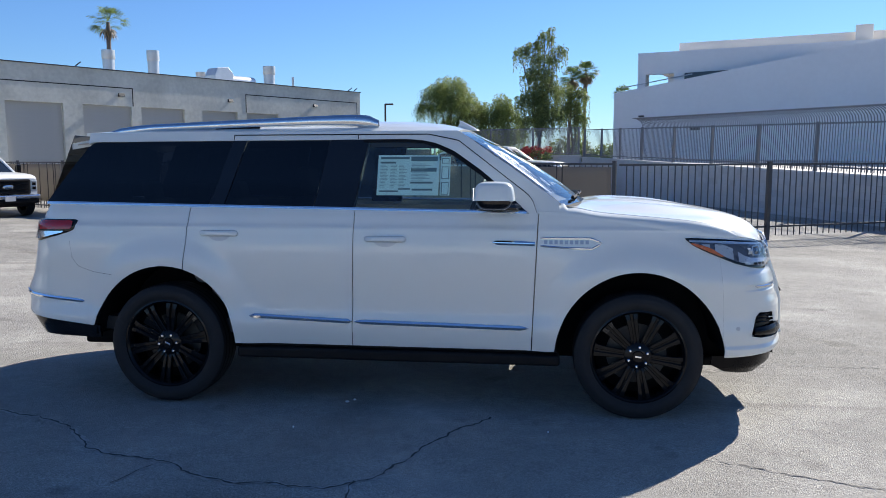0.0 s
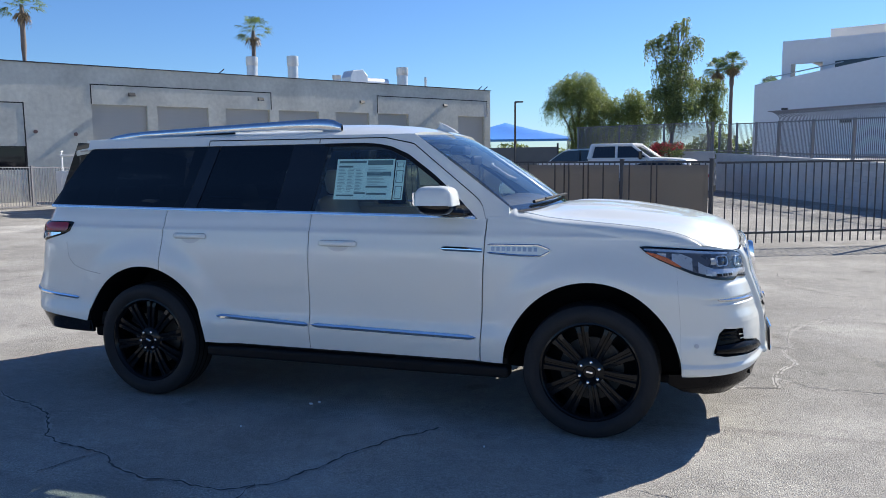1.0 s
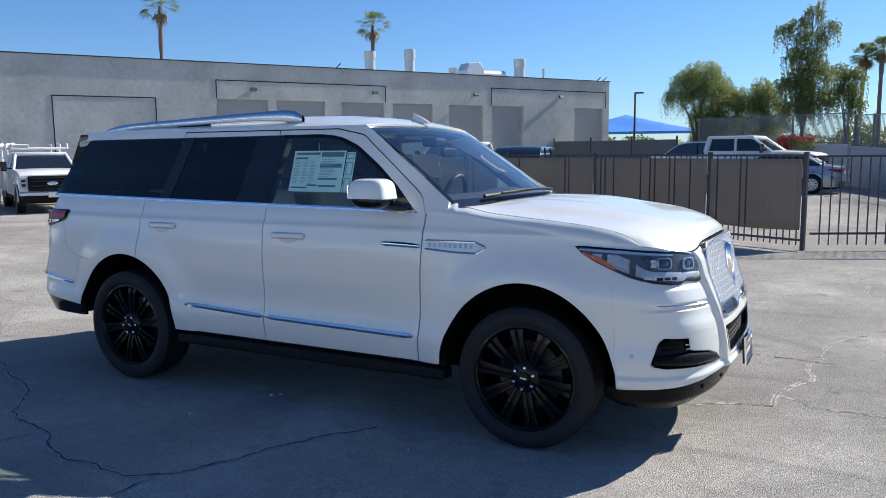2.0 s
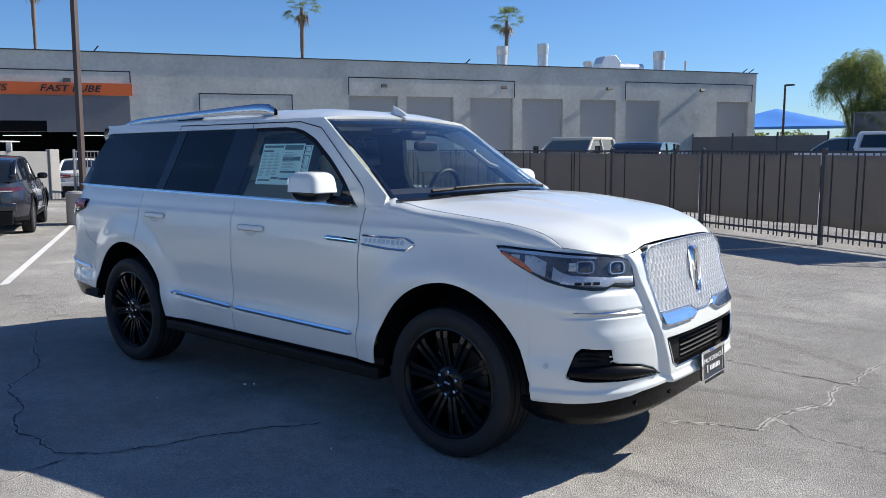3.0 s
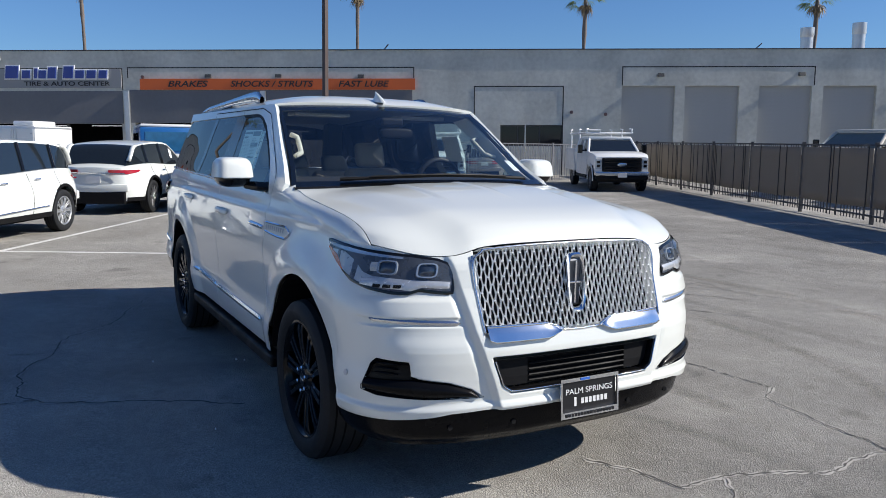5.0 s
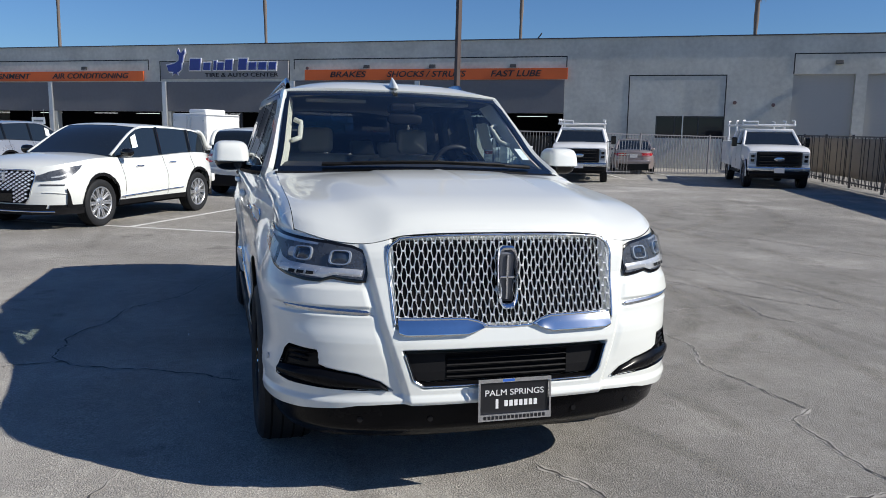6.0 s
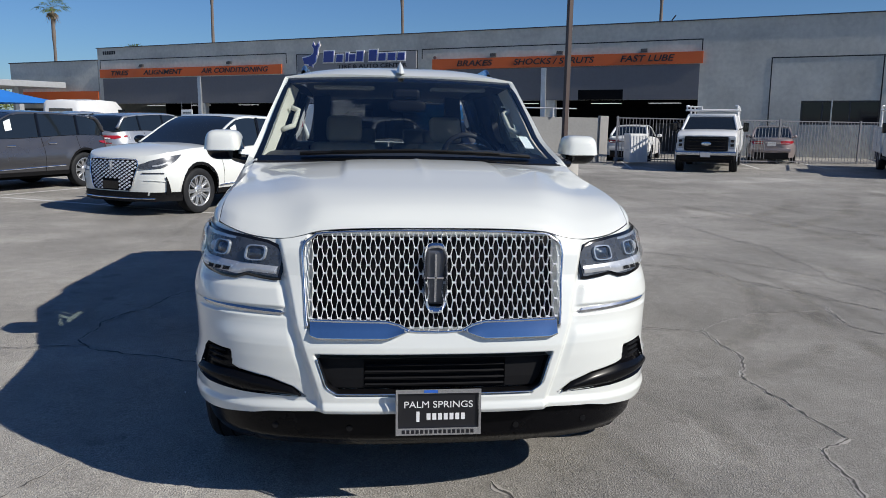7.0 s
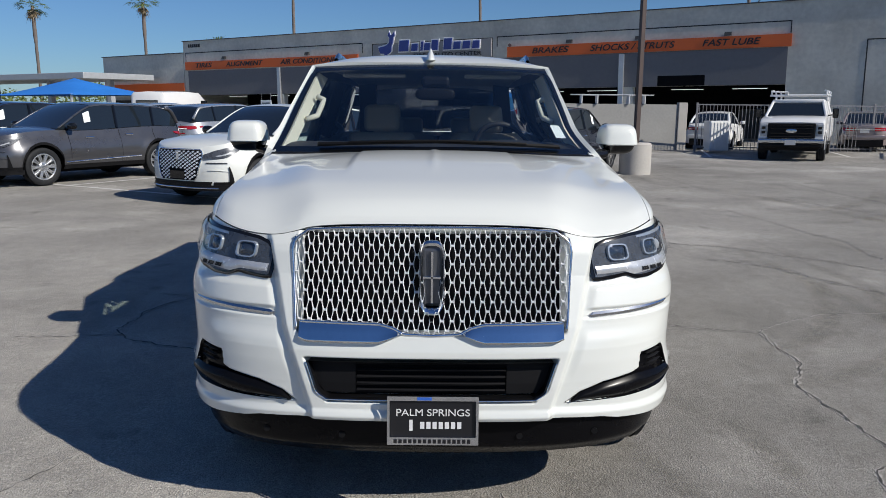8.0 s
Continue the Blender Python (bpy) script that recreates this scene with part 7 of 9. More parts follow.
def pickup(m, label, rack=True, box_body=True, paint=FLAT_WHITE, group="white work trucks", pane=DARK_GLASS):
    """A crew-cab work truck, nose to +x: tall square grille, service body and ladder rack."""
    c = empty("work_truck", m, label, "truck", group)
    W = 1.0
    # hood and cab, side profile pushed out with rounded edges
    def loft(prof, name, mt, label="", b=0.06):
        bm = bmesh.new()
        rows = []
        for x, z0, z1, w in prof:
            pts = [(-w, z0), (-w, z0 + (z1 - z0) * 0.4), (-w, z1 - b * 1.2), (-w + b * 0.35, z1 - b * 0.35), (-w + b * 1.2, z1), (-w * 0.4, z1 + 0.012), (0, z1 + 0.016)]
            r = [Vector((x, y, z)) for y, z in pts]
            rows.append(r + [mirrored(p, -1) for p in r[-2::-1]])
        sheet(bm, rows)
        for r in (rows[0], rows[-1]):
            bm.faces.new([bm.verts.new(p) for p in r])
        bmesh.ops.remove_doubles(bm, verts=bm.verts, dist=1e-5)
        bmesh.ops.recalc_face_normals(bm, faces=bm.faces)
        return part(name, bm, mt, c, label, smooth=True)
    loft([(0.92, 0.62, 1.42, 0.97), (1.2, 0.95, 1.43, 0.985), (1.9, 0.95, 1.40, 0.985), (2.3, 0.95, 1.36, 0.975), (2.47, 0.62, 1.31, 0.96), (2.55, 0.62, 1.24, 0.94)], "hood", paint)
    loft([(-1.35, 0.55, 1.40, 0.98), (0.92, 0.55, 1.42, 0.98)], "cab_body", paint)
    # cabin: glass with roof and pillars
    bm = bmesh.new()
    low = [(-1.32, -0.95, 1.39), (1.08, -0.93, 1.41), (1.08, 0.93, 1.41), (-1.32, 0.95, 1.39)]
    high = [(-1.22, -0.80, 1.89), (0.36, -0.78, 1.89), (0.36, 0.78, 1.89), (-1.22, 0.80, 1.89)]
    lo_v, hi_v = [bm.verts.new(p) for p in low], [bm.verts.new(p) for p in high]
    for i in range(4):
        bm.faces.new((lo_v[i], lo_v[(i + 1) % 4], hi_v[(i + 1) % 4], hi_v[i]))
    bm.faces.new(hi_v)
    bmesh.ops.recalc_face_normals(bm, faces=bm.faces)
    part("cabin_glass", bm, pane, c, "dark cab glass" if pane is DARK_GLASS else "dusty cab glass")
    part("roof", boxes((-1.28, 0.40, -0.82, 0.82, 1.86, 1.985), bevel=0.045), paint, c, smooth=True)
    for s in (-1, 1):
        for a, b, r in (((1.06, 0.935 * s, 1.40), (0.36, 0.79 * s, 1.90), 0.05), ((-1.3, 0.955 * s, 1.38), (-1.21, 0.80 * s, 1.90), 0.10), ((-0.22, 0.955 * s, 1.38), (-0.25, 0.80 * s, 1.90), 0.05)):
            part("pillar", tube([a, b], r, 8), paint, c)
        part("belt", boxes((-1.33, 1.0, -0.02, 0.02, -0.03, 0.03)), paint, c, m=pose(0, 0.965 * s, 1.40))
        part("mirror", boxes((-0.06, 0.06, -0.09, 0.09, -0.16, 0.16), bevel=0.03), GLOSS_BLACK, c, "black tow mirror", m=pose(0.78, 1.20 * s, 1.52))
        part("mirror_arm", tube([(0.80, 0.95 * s, 1.44), (0.78, 1.2 * s, 1.48)], 0.025, 6), GLOSS_BLACK, c)
        lampo = part("headlamp", boxes((-0.10, 0.012, -0.11, 0.11, -0.19, 0.19), bevel=0.03), LAMP_SILVER, c, m=pose(2.56, 0.835 * s, 1.0))
        for z in (-0.07, 0.07):
            part("lamp_core", boxes((0.0, 0.02, -0.06, 0.06, z - 0.045, z + 0.045), bevel=0.01), GLOSS_BLACK, lampo)
        part("fog_lamp", boxes((0, 0.01, -0.11, 0.11, -0.05, 0.05), bevel=0.01), GLOSS_BLACK, c, m=pose(2.70, 0.72 * s, 0.60))
        part("shut_line", boxes((-0.004, 0.004, -0.002, 0.002, 0.58, 1.3)), BLACK_IN, c, m=pose(-0.22, 0.9805 * s, 0))
        part("step_bar", tube([(-1.2, 0.98 * s, 0.48), (0.95, 0.98 * s, 0.48)], 0.05, 8), TRIM_BLACK, c)
    g = part("grille", boxes((0, 0.05, -0.71, 0.71, 0.74, 1.22), bevel=0.035), TRIM_BLACK, c, "large black grille", m=pose(2.55, 0, 0))
    for z in (0.80, 0.90, 1.06, 1.15):
        part("grille_bar", boxes((0.02, 0.036, -0.62, 0.62, z - 0.018, z + 0.018), bevel=0.005), GLOSS_BLACK, g, m=pose(0.03, 0, 0))
    part("badge", rounded(0.058, 0, 0.98, 0.016, 0.17, 0.07, 2.0, n=20), SATIN, g, "plain silver oval", smooth="all")
    part("front_bumper", boxes((-0.30, 0, -0.98, 0.98, 0.58, 0.73), bevel=0.05), SATIN, c, "chrome front bumper", m=pose(2.72, 0, 0))
    part("lower_bumper", boxes((-0.28, -0.015, -0.94, 0.94, 0.44, 0.58), bevel=0.04), TRIM_BLACK, c, m=pose(2.72, 0, 0))
    part("plate", boxes((0, 0.012, -0.16, 0.16, -0.08, 0.08)), PLATE_PALE, c, m=pose(2.72, 0, 0.61))
    part("air_dam", boxes((2.3, 2.55, -0.85, 0.85, 0.34, 0.52), bevel=0.03), TRIM_BLACK, c)
    part("frame", boxes((-3.6, 2.3, -0.6, 0.6, 0.42, 0.62)), BLACK_IN, c)
    for x in (1.83, -2.25):
        part("wheel_well", boxes((x - 0.5, x + 0.5, -0.9, 0.9, 0.5, 0.95)), BLACK_IN, c)
        for s in (1, -1):
            build_wheel(c, pose(x, -s * 0.885, 0.42, 0, 0, 0 if s > 0 else 180), 0.42, 0.25, 8, STEEL_RIM, 0.13, lugs=8, split=False)
            bm = bmesh.new()
            sheet(bm, [[Vector((x + r * math.cos(a), -s * 1.0, 0.44 + r * math.sin(a))) for a in [radians(-5 + 190 * i / 16) for i in range(17)]] for r in (0.48, 0.56)])
            thick(part("arch_lip", bm, paint, c), 0.03, 0.0)
    if box_body:
        for s in (1, -1):
            sb = part("side_box", boxes((-3.75, -1.42, 0, 0.42, 0.62, 1.52), bevel=0.02), paint, c, "white service body locker", m=pose(0, 0.62 if s > 0 else -1.04, 0))
            for x0, x1 in ((-3.7, -3.05), (-3.0, -2.6), (-1.95, -1.47)):
                part("locker_door", boxes((x0, x1, -0.008, 0.008, 0.78, 1.46), bevel=0.003), paint, sb, m=pose(0, 0.428 if s > 0 else -0.008, 0))
        part("bed", boxes((-3.75, -1.42, -0.62, 0.62, 0.62, 0.95)), TRIM_BLACK, c)
        part("tailgate", boxes((-3.80, -3.75, -0.62, 0.62, 0.62, 1.2)), paint, c)
    else:
        for s in (1, -1):
            part("bed_side", boxes((-3.45, -1.4, -0.05, 0.05, 0.6, 1.3), bevel=0.02), paint, c, m=pose(0, 0.93 * s, 0))
        part("bed", boxes((-3.45, -1.4, -0.88, 0.88, 0.6, 0.75)), TRIM_BLACK, c)
        part("tailgate", boxes((-3.5, -3.43, -0.93, 0.93, 0.62, 1.28), bevel=0.02), paint, c)
    if rack:
        rk = part("ladder_rack", tube([(-3.6, -0.85, 2.12), (0.25, -0.85, 2.12)], 0.035, 8), paint, c, "white ladder rack")
        part("rack_rail", tube([(-3.6, 0.85, 2.12), (0.25, 0.85, 2.12)], 0.035, 8), paint, rk)
        for x in (0.2, -1.4, -3.5):
            part("rack_bar", tube([(x, -0.92, 2.12), (x, 0.92, 2.12)], 0.035, 8), paint, rk)
            for s in (1, -1):
                if x < 0:
                    part("rack_leg", tube([(x, 0.85 * s, 1.5), (x, 0.85 * s, 2.12)], 0.035, 8), paint, rk)
                part("rack_hoop", tube([(x, 0.86 * s, 2.12), (x, 0.88 * s, 2.27), (x - 0.06, 0.80 * s, 2.28)], 0.03, 8), paint, rk)
        part("front_loop", tube([(0.22, -0.85, 2.13), (0.22, -0.85, 2.24), (0.22, -0.35, 2.24), (0.22, -0.35, 2.13)], 0.025, 8), paint, rk)
    return c


pickup(lot(-17.45, 17.3, -29) @ Matrix.Scale(0.96, 4), "white work truck with ladder rack and black grille")
pickup(lot(-20.9, 11.95, -28) @ Matrix.Scale(0.95, 4), "white work truck with ladder rack and black grille")
pickup(lot(-10.7, 22.6, -88) @ Matrix.Scale(1.08, 4), "pale beige pickup behind the screened fence", False, False, mat("beige_truck_paint", (0.50, 0.47, 0.41), 0.45, vary=0.06, coat=0.4), "trucks beyond the fence", mat("dusty_glass", (0.16, 0.16, 0.135), 0.25, vary=0.15, scale=2))
pickup(lot(-0.92, 31.8, -10) @ Matrix.Scale(1.17, 4), "white pickup beyond the screened fence", False, False, group="trucks beyond the fence")


def van(m, label):
    c = empty("cargo_van", m, label, "van")
    bm = bmesh.new()
    prof = [(-2.9, 0.45, 2.25, 0.86), (-2.8, 0.42, 2.42, 0.98), (-0.5, 0.42, 2.5, 1.0), (1.1, 0.42, 2.45, 1.0), (1.55, 0.42, 2.2, 0.98), (2.35, 0.45, 1.32, 0.95), (2.8, 0.5, 1.12, 0.85)]
    rows = []
    for x, z0, z1, w in prof:
        r = [Vector((x, y, z)) for y, z in ((-w, z0), (-w, z0 + (z1 - z0) * 0.5), (-w * 0.93, z1 - 0.22), (-w * 0.80, z1 - 0.03), (0, z1 + 0.02))]
        rows.append(r + [mirrored(p, -1) for p in r[-2::-1]])
    sheet(bm, rows)
    for r in (rows[0], rows[-1]):
        bm.faces.new([bm.verts.new(p) for p in r])
    bmesh.ops.remove_doubles(bm, verts=bm.verts, dist=1e-5)
    bmesh.ops.recalc_face_normals(bm, faces=bm.faces)
    part("body", bm, FLAT_WHITE, c, smooth=True)
    part("rear_window", boxes((-0.01, 0.01, -0.6, 0.6, 1.3, 1.95)), DARK_GLASS, c, m=pose(-2.9, 0, 0))
    for s in (1, -1):
        part("side_window", boxes((1.0, 1.75, -0.01, 0.01, 1.35, 1.95)), DARK_GLASS, c, m=pose(0, 0.965 * s, 0))
        part("tail_lamp", boxes((-0.03, 0.04, -0.06, 0.06, 0.9, 1.5)), RED_LENS, c, m=pose(-2.86, 0.9 * s, 0))
        for x in (1.8, -1.8):
            build_wheel(c, pose(x, -0.88 * s, 0.36, 0, 0, 0 if s > 0 else 180), 0.36, 0.22, 6, STEEL_RIM, 0.11, lugs=5, split=False)
    return c


van(lot(-37.9, -14.4, 170) @ Matrix.Diagonal((1, 1, 0.88, 1)), "white high-roof cargo van parked by the bays")


def box_trailer(m, label):
    """A square white trailer: box, doors with hinges, frame, drawbar, wheels and a cooling unit on the roof."""
    c = empty("box_trailer", m, label, "trailer")
    part("body", boxes((-1.0, 1.0, -1.0, 1.0, 0.55, 2.10), bevel=0.05), FLAT_WHITE, c, smooth=True)
    part("frame", boxes((-0.98, 1.0, -0.9, 0.9, 0.42, 0.55), bevel=0.01), TRIM_BLACK, c)
    part("roof_unit", boxes((-0.65, 0.55, -0.5, 0.5, 2.10, 2.30), bevel=0.06), FLAT_WHITE, c, smooth=True)
    for s in (1, -1):
        d = part("rear_door", boxes((1.0, 1.025, 0.02 if s > 0 else -0.93, 0.93 if s > 0 else -0.02, 0.66, 1.98), bevel=0.012), FLAT_WHITE, c)
        part("lock_bar", tube([(1.045, 0.12 * s, 0.62), (1.045, 0.12 * s, 2.02)], 0.014, 6), GALV, d)
        for z in (0.85, 1.32, 1.80):
            part("hinge", boxes((1.025, 1.04, 0.86 * s - 0.05, 0.86 * s + 0.05, z - 0.03, z + 0.03)), GALV, d)
        part("tail_lamp", boxes((1.0, 1.02, 0.8 * s - 0.09, 0.8 * s + 0.09, 0.44, 0.53), bevel=0.006), RED_LENS, c)
        part("rub_rail", boxes((-0.99, 0.99, 1.0 * s - 0.012, 1.0 * s + 0.012, 0.60, 0.66)), GALV, c)
        part("top_rail", boxes((-0.99, 0.99, 1.0 * s - 0.012, 1.0 * s + 0.012, 2.0, 2.05)), GALV, c)
        build_wheel(c, pose(-0.1, -0.88 * s, 0.33, 0, 0, 0 if s > 0 else 180), 0.33, 0.2, 6, STEEL_RIM, 0.09, lugs=5, split=False)
    part("drawbar", tube([(-0.9, 0, 0.45), (-2.1, 0, 0.45)], 0.05, 8), TRIM_BLACK, c)
    part("jack", tube([(-1.9, 0, -0.02), (-1.9, 0, 0.7)], 0.03, 8), GALV, c)
    return c


box_trailer(lot(-30.7, -1.45, -45), "square white box trailer with a roof cooling unit")

# ---- on the service building: lamps, flues, sign ----
LAMP_BODY = mat("lamp_bronze", (0.05, 0.05, 0.05), 0.5, metal=0.3)
for u, z in ((4.15, 4.98), (10.7, 4.95), (17.38, 4.87), (24.24, 4.83), (39.2, 4.78), (43.4, 4.8), (47.0, 4.8), (64.5, 4.85), (71.8, 4.85)):
    o = part("wall_lamp", slab([(0, 0.08), (-0.10, 0.08), (-0.16, -0.06), (-0.16, -0.09), (0, -0.09)], 0.30, "x", -0.15), LAMP_BODY, building, "bronze wall lamp", m=pose(-u, 0, z))
    part("lamp_glass", boxes((-0.12, 0.12, -0.15, -0.03, -0.105, -0.092)), mat("lamp_pale", (0.6, 0.6, 0.58), 0.3, vary=0), o)
for u, z in ((28.6, 3.0), (26.9, 2.9), (50.4, 4.75)):
    part("alarm_bell", tube([(0, 0, 0), (0, -0.07, 0)], 0.085, 16), mat("bell_red", (0.15, 0.09, 0.085), 0.6), building, "small dull red alarm bell", m=pose(-u, 0, z))
part("conduit", tube([(-30.9, -0.03, 2.4), (-30.9, -0.03, 1.0)], 0.03, 6), GALV, building)
for u, r, h in ((15.2, 0.36, 1.35), (12.4, 0.36, 1.6), (9.15, 0.30, 0.62), (3.7, 0.42, 1.45), (1.6, 0.09, 0.9)):
    f = part("flue", tube([(0, 0, -1.6), (0, 0, h * 0.62)], r * 0.9, 20), GALV, building, "galvanised roof flue", smooth=True, m=pose(-u, 5, TOP + 0.35))
    part("flue_cap", tube([(0, 0, h * 0.62), (0, 0, h * 0.66), (0, 0, h)], [r * 0.95, r, r], 20), GALV, f, smooth=True)
v = part("roof_fan", slab([(-0.7, -1.3), (0.7, -1.3), (0.7, 0.55), (0.3, 0.95), (-0.5, 0.85), (-0.7, 0.4)], 1.1, "y", -0.5, bevel=0.03), mat("pale_sheet_metal", (0.7, 0.71, 0.72), 0.4, metal=0.5, vary=0.08), building, "pale sheet metal roof fan", m=pose(-7.7, 5, TOP + 0.45))
part("roof_duct", tube([(-6.9, 5, TOP + 0.62), (-5.1, 5, TOP + 0.62)], 0.32, 18), MATS["pale_sheet_metal"], building, "round roof duct", smooth=True)
for u in (0.5, 1.0, 19.6, 38.0):
    part("roof_bracket", tube([(-u, 0.1, TOP + 0.07), (-u + 0.2, -0.05, TOP + 0.28)], 0.03, 6), CAPMETAL, building)
# sign: blue marks with white rims, and the readable line below
SIGN_BLUE = mat("sign_blue", (0.03, 0.055, 0.26), 0.35, vary=0.05)
SIGN_WHITE = mat("sign_white", (0.8, 0.8, 0.8), 0.5, vary=0.03)
sign = empty("shop_sign", BLD, "blue and white raised shop sign on grey stucco", "sign")
part("sign_panel", boxes((-59.4, -51.5, -0.05, -0.003, 4.2, 5.16), bevel=0.01), mat("sign_grey", (0.30, 0.30, 0.30), 0.8, vary=0.08, scale=0.7), sign)
rnd = random.Random(11)
marks = [(57.2, 0.66, 0.62), (56.45, 0.42, 0.40), (55.95, 0.16, 0.50), (55.6, 0.38, 0.40), (55.1, 0.42, 0.55), (54.25, 0.50, 0.60), (53.65, 0.44, 0.40), (53.05, 0.46, 0.40), (52.45, 0.42, 0.40)]
for u, w, h in marks:
    for k, (mm, g) in enumerate(((SIGN_WHITE, 0.06), (SIGN_BLUE, 0.0))):
        sl = 0.12
        part("sign_mark", slab([(-w / 2 - g, 4.68 - g), (w / 2 + g, 4.68 - g), (w / 2 + g + sl * h, 4.68 + h + g), (-w / 2 - g + sl * h, 4.68 + h + g)], 0.05, "y", -0.11 - 0.04 * k, bevel=0.015), mm, sign, m=pose(-u, 0, 0))
for k, (mm, g) in enumerate(((SIGN_WHITE, 0.07), (SIGN_BLUE, 0.0))):
    part("sign_tool", slab([(-0.62 - g, 4.95 + g), (-0.50, 4.62 - g), (0.12, 4.58 - g), (0.30 + g, 4.72), (0.34 + g, 5.1), (0.22, 5.25 + g), (-0.1, 5.05 + g)], 0.05, "y", -0.11 - 0.04 * k, bevel=0.02), mm, sign, m=pose(-58.35, 0, 0))
    part("sign_tool", slab([(0.10 - g, 5.1), (0.34 + g, 5.1), (0.42 + g, 5.5), (0.52 + g, 5.62), (0.46 + g, 5.82 + g), (0.34, 5.66), (0.22, 5.66), (0.12, 5.84 + g), (0.02 - g, 5.62), (0.14 - g, 5.48)], 0.05, "y", -0.11 - 0.04 * k, bevel=0.015), mm, sign, m=pose(-58.3, 0, 0))
    part("sign_tool", slab([(-0.02 - g, 4.62), (0.16 + g, 4.62), (0.22 + g, 4.44 - g), (0.12, 4.5), (0.02, 4.5), (-0.08 - g, 4.44 - g)], 0.05, "y", -0.11 - 0.04 * k, bevel=0.01), mm, sign, m=pose(-58.5, 0, 0))
lettering("lettering", "TIRE & AUTO CENTER", 0.3, LETTER, sign, pose(-54.35, -0.07, 4.41), 0.02, 0.0, 4.5, 0.004)
for i in range(6):
    part("number_mark", boxes((-0.07, 0.07, -0.02, 0.0, -0.11, 0.11)), LETTER, building, m=pose(-75.2 + i * 0.2, -0.003, 5.75))
# bay interior: light strips; benches and clutter, the dimness painted into their colour
STRIP = mat("tube_light", (0.95, 0.97, 1.0), 0.5, vary=0, glow=0.8)
for u in (38.5, 41.5, 46, 49, 53.5, 56.5, 62, 65, 69, 73):
    part("tube_lamp", boxes((-u - 0.8, -u + 0.8, 2.2, 2.3, 2.31, 2.335)), STRIP, building, "lit tube lamp in the bay")
for u, w, h in ((38.4, 1.6, 1.3), (40.5, 1.2, 1.0), (46.2, 2.2, 1.4), (49.0, 1.0, 1.7), (61.0, 2.0, 1.2), (64.0, 1.5, 1.6), (70.0, 2.4, 1.3), (73.5, 1.4, 1.7)):
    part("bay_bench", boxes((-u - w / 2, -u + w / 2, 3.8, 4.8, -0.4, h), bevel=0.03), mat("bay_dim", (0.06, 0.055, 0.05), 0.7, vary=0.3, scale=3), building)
for u in (47.6, 48.4, 54.5, 55.3):
    part("shutter_post", boxes((-u - 0.06, -u + 0.06, 0.1, 0.2, -0.4, 2.45)), CAPMETAL, building)

# ---- white notice hung in a bay ----
notice = empty("bay_notice", pose(-40.9, -10.1, 1.60) @ Matrix.Rotation(TH - radians(90), 4, "Z"), "white notice board hanging in the open bay", "sign")
part("board", boxes((-0.42, 0.42, -0.012, 0.012, 0.0, 0.36), bevel=0.006), PAPER, notice)
part("print_bar", boxes((-0.30, 0.30, -0.017, -0.012, 0.13, 0.22)), PAPER_INK, notice)
for x in (-0.36, 0.36):
    part("hanger", tube([(x, 0, 0.34), (x, 0, 0.80)], 0.006, 5), GALV, notice)

# ---- yard furniture by the bays ----
tb = empty("work_table", lot(-24.85, 6.6, 90, 1.73), "white slatted work table on the yard wall", "table")
for s in (-0.9, 0.9):
    for i in range(7):
        part("slat", boxes((-0.02, 0.02, -0.25, 0.25, 0.30, 0.33)), PLATE_PALE, tb, m=pose(s + (i - 3) * 0.1, 0, 0))
    for a in (-0.3, 0.3):
        part("leg", boxes((-0.02, 0.02, -0.2, 0.2, 0, 0.3)), PLATE_PALE, tb, m=pose(s + a, 0, 0))
part("rail", tube([(-1.6, 0.1, 0.33), (1.6, 0.1, 0.33)], 0.025, 6), GALV, tb)
cb = empty("gas_cabinet", lot(-23.4, 10.15, 4), "white ribbed metal cabinet by the fence", "cabinet")
part("body", boxes((-0.3, 0.3, -0.36, 0.36, 0.08, 1.15), bevel=0.02), FLAT_WHITE, cb)
for i in range(6):
    part("rib", boxes((0.30, 0.325, -0.33 + i * 0.12, -0.28 + i * 0.12, 0.15, 1.08)), FLAT_WHITE, cb)

# ---- light pole on a concrete base ----
POLE = mat("bronze_pole", (0.07, 0.05, 0.045), 0.55, metal=0.3, vary=0.15, scale=2)
lp = empty("light_pole", lot(-13.75, 4.79, 20), "tall square bronze light pole on a round concrete base", "lamp post")
part("base", tube([(0, 0, -0.1), (0, 0, 0.72), (0, 0, 0.76)], [0.38, 0.38, 0.34], 28), CONCRETE, lp, "round concrete base", smooth=True)
part("pole", boxes((-0.058, 0.058, -0.058, 0.058, 0.76, 9.0), bevel=0.01), POLE, lp)
part("arm", boxes((-0.9, 0.9, -0.05, 0.05, 8.9, 9.0)), POLE, lp)
for s in (-1, 1):
    part("lamp_head", boxes((-0.3, 0.3, -0.2, 0.2, -0.06, 0.06), bevel=0.03), POLE, lp, m=pose(1.1 * s, 0, 8.95))
lp2 = empty("light_pole", pose(-9.6, 46.4, -0.75), "slim dark street light with a short arm", "lamp post")
part("pole", tube([(0, 0, 0), (0, 0, 6.0)], [0.09, 0.06], 10), POLE, lp2)
part("lamp_head", boxes((0, 0.55, -0.1, 0.1, 5.93, 6.03), bevel=0.02), POLE, lp2)

# ---- blue shade canopies ----
CANVAS = mat("blue_canvas", (0.02, 0.19, 0.62), 0.8, vary=0.1, scale=0.6, fine=6)


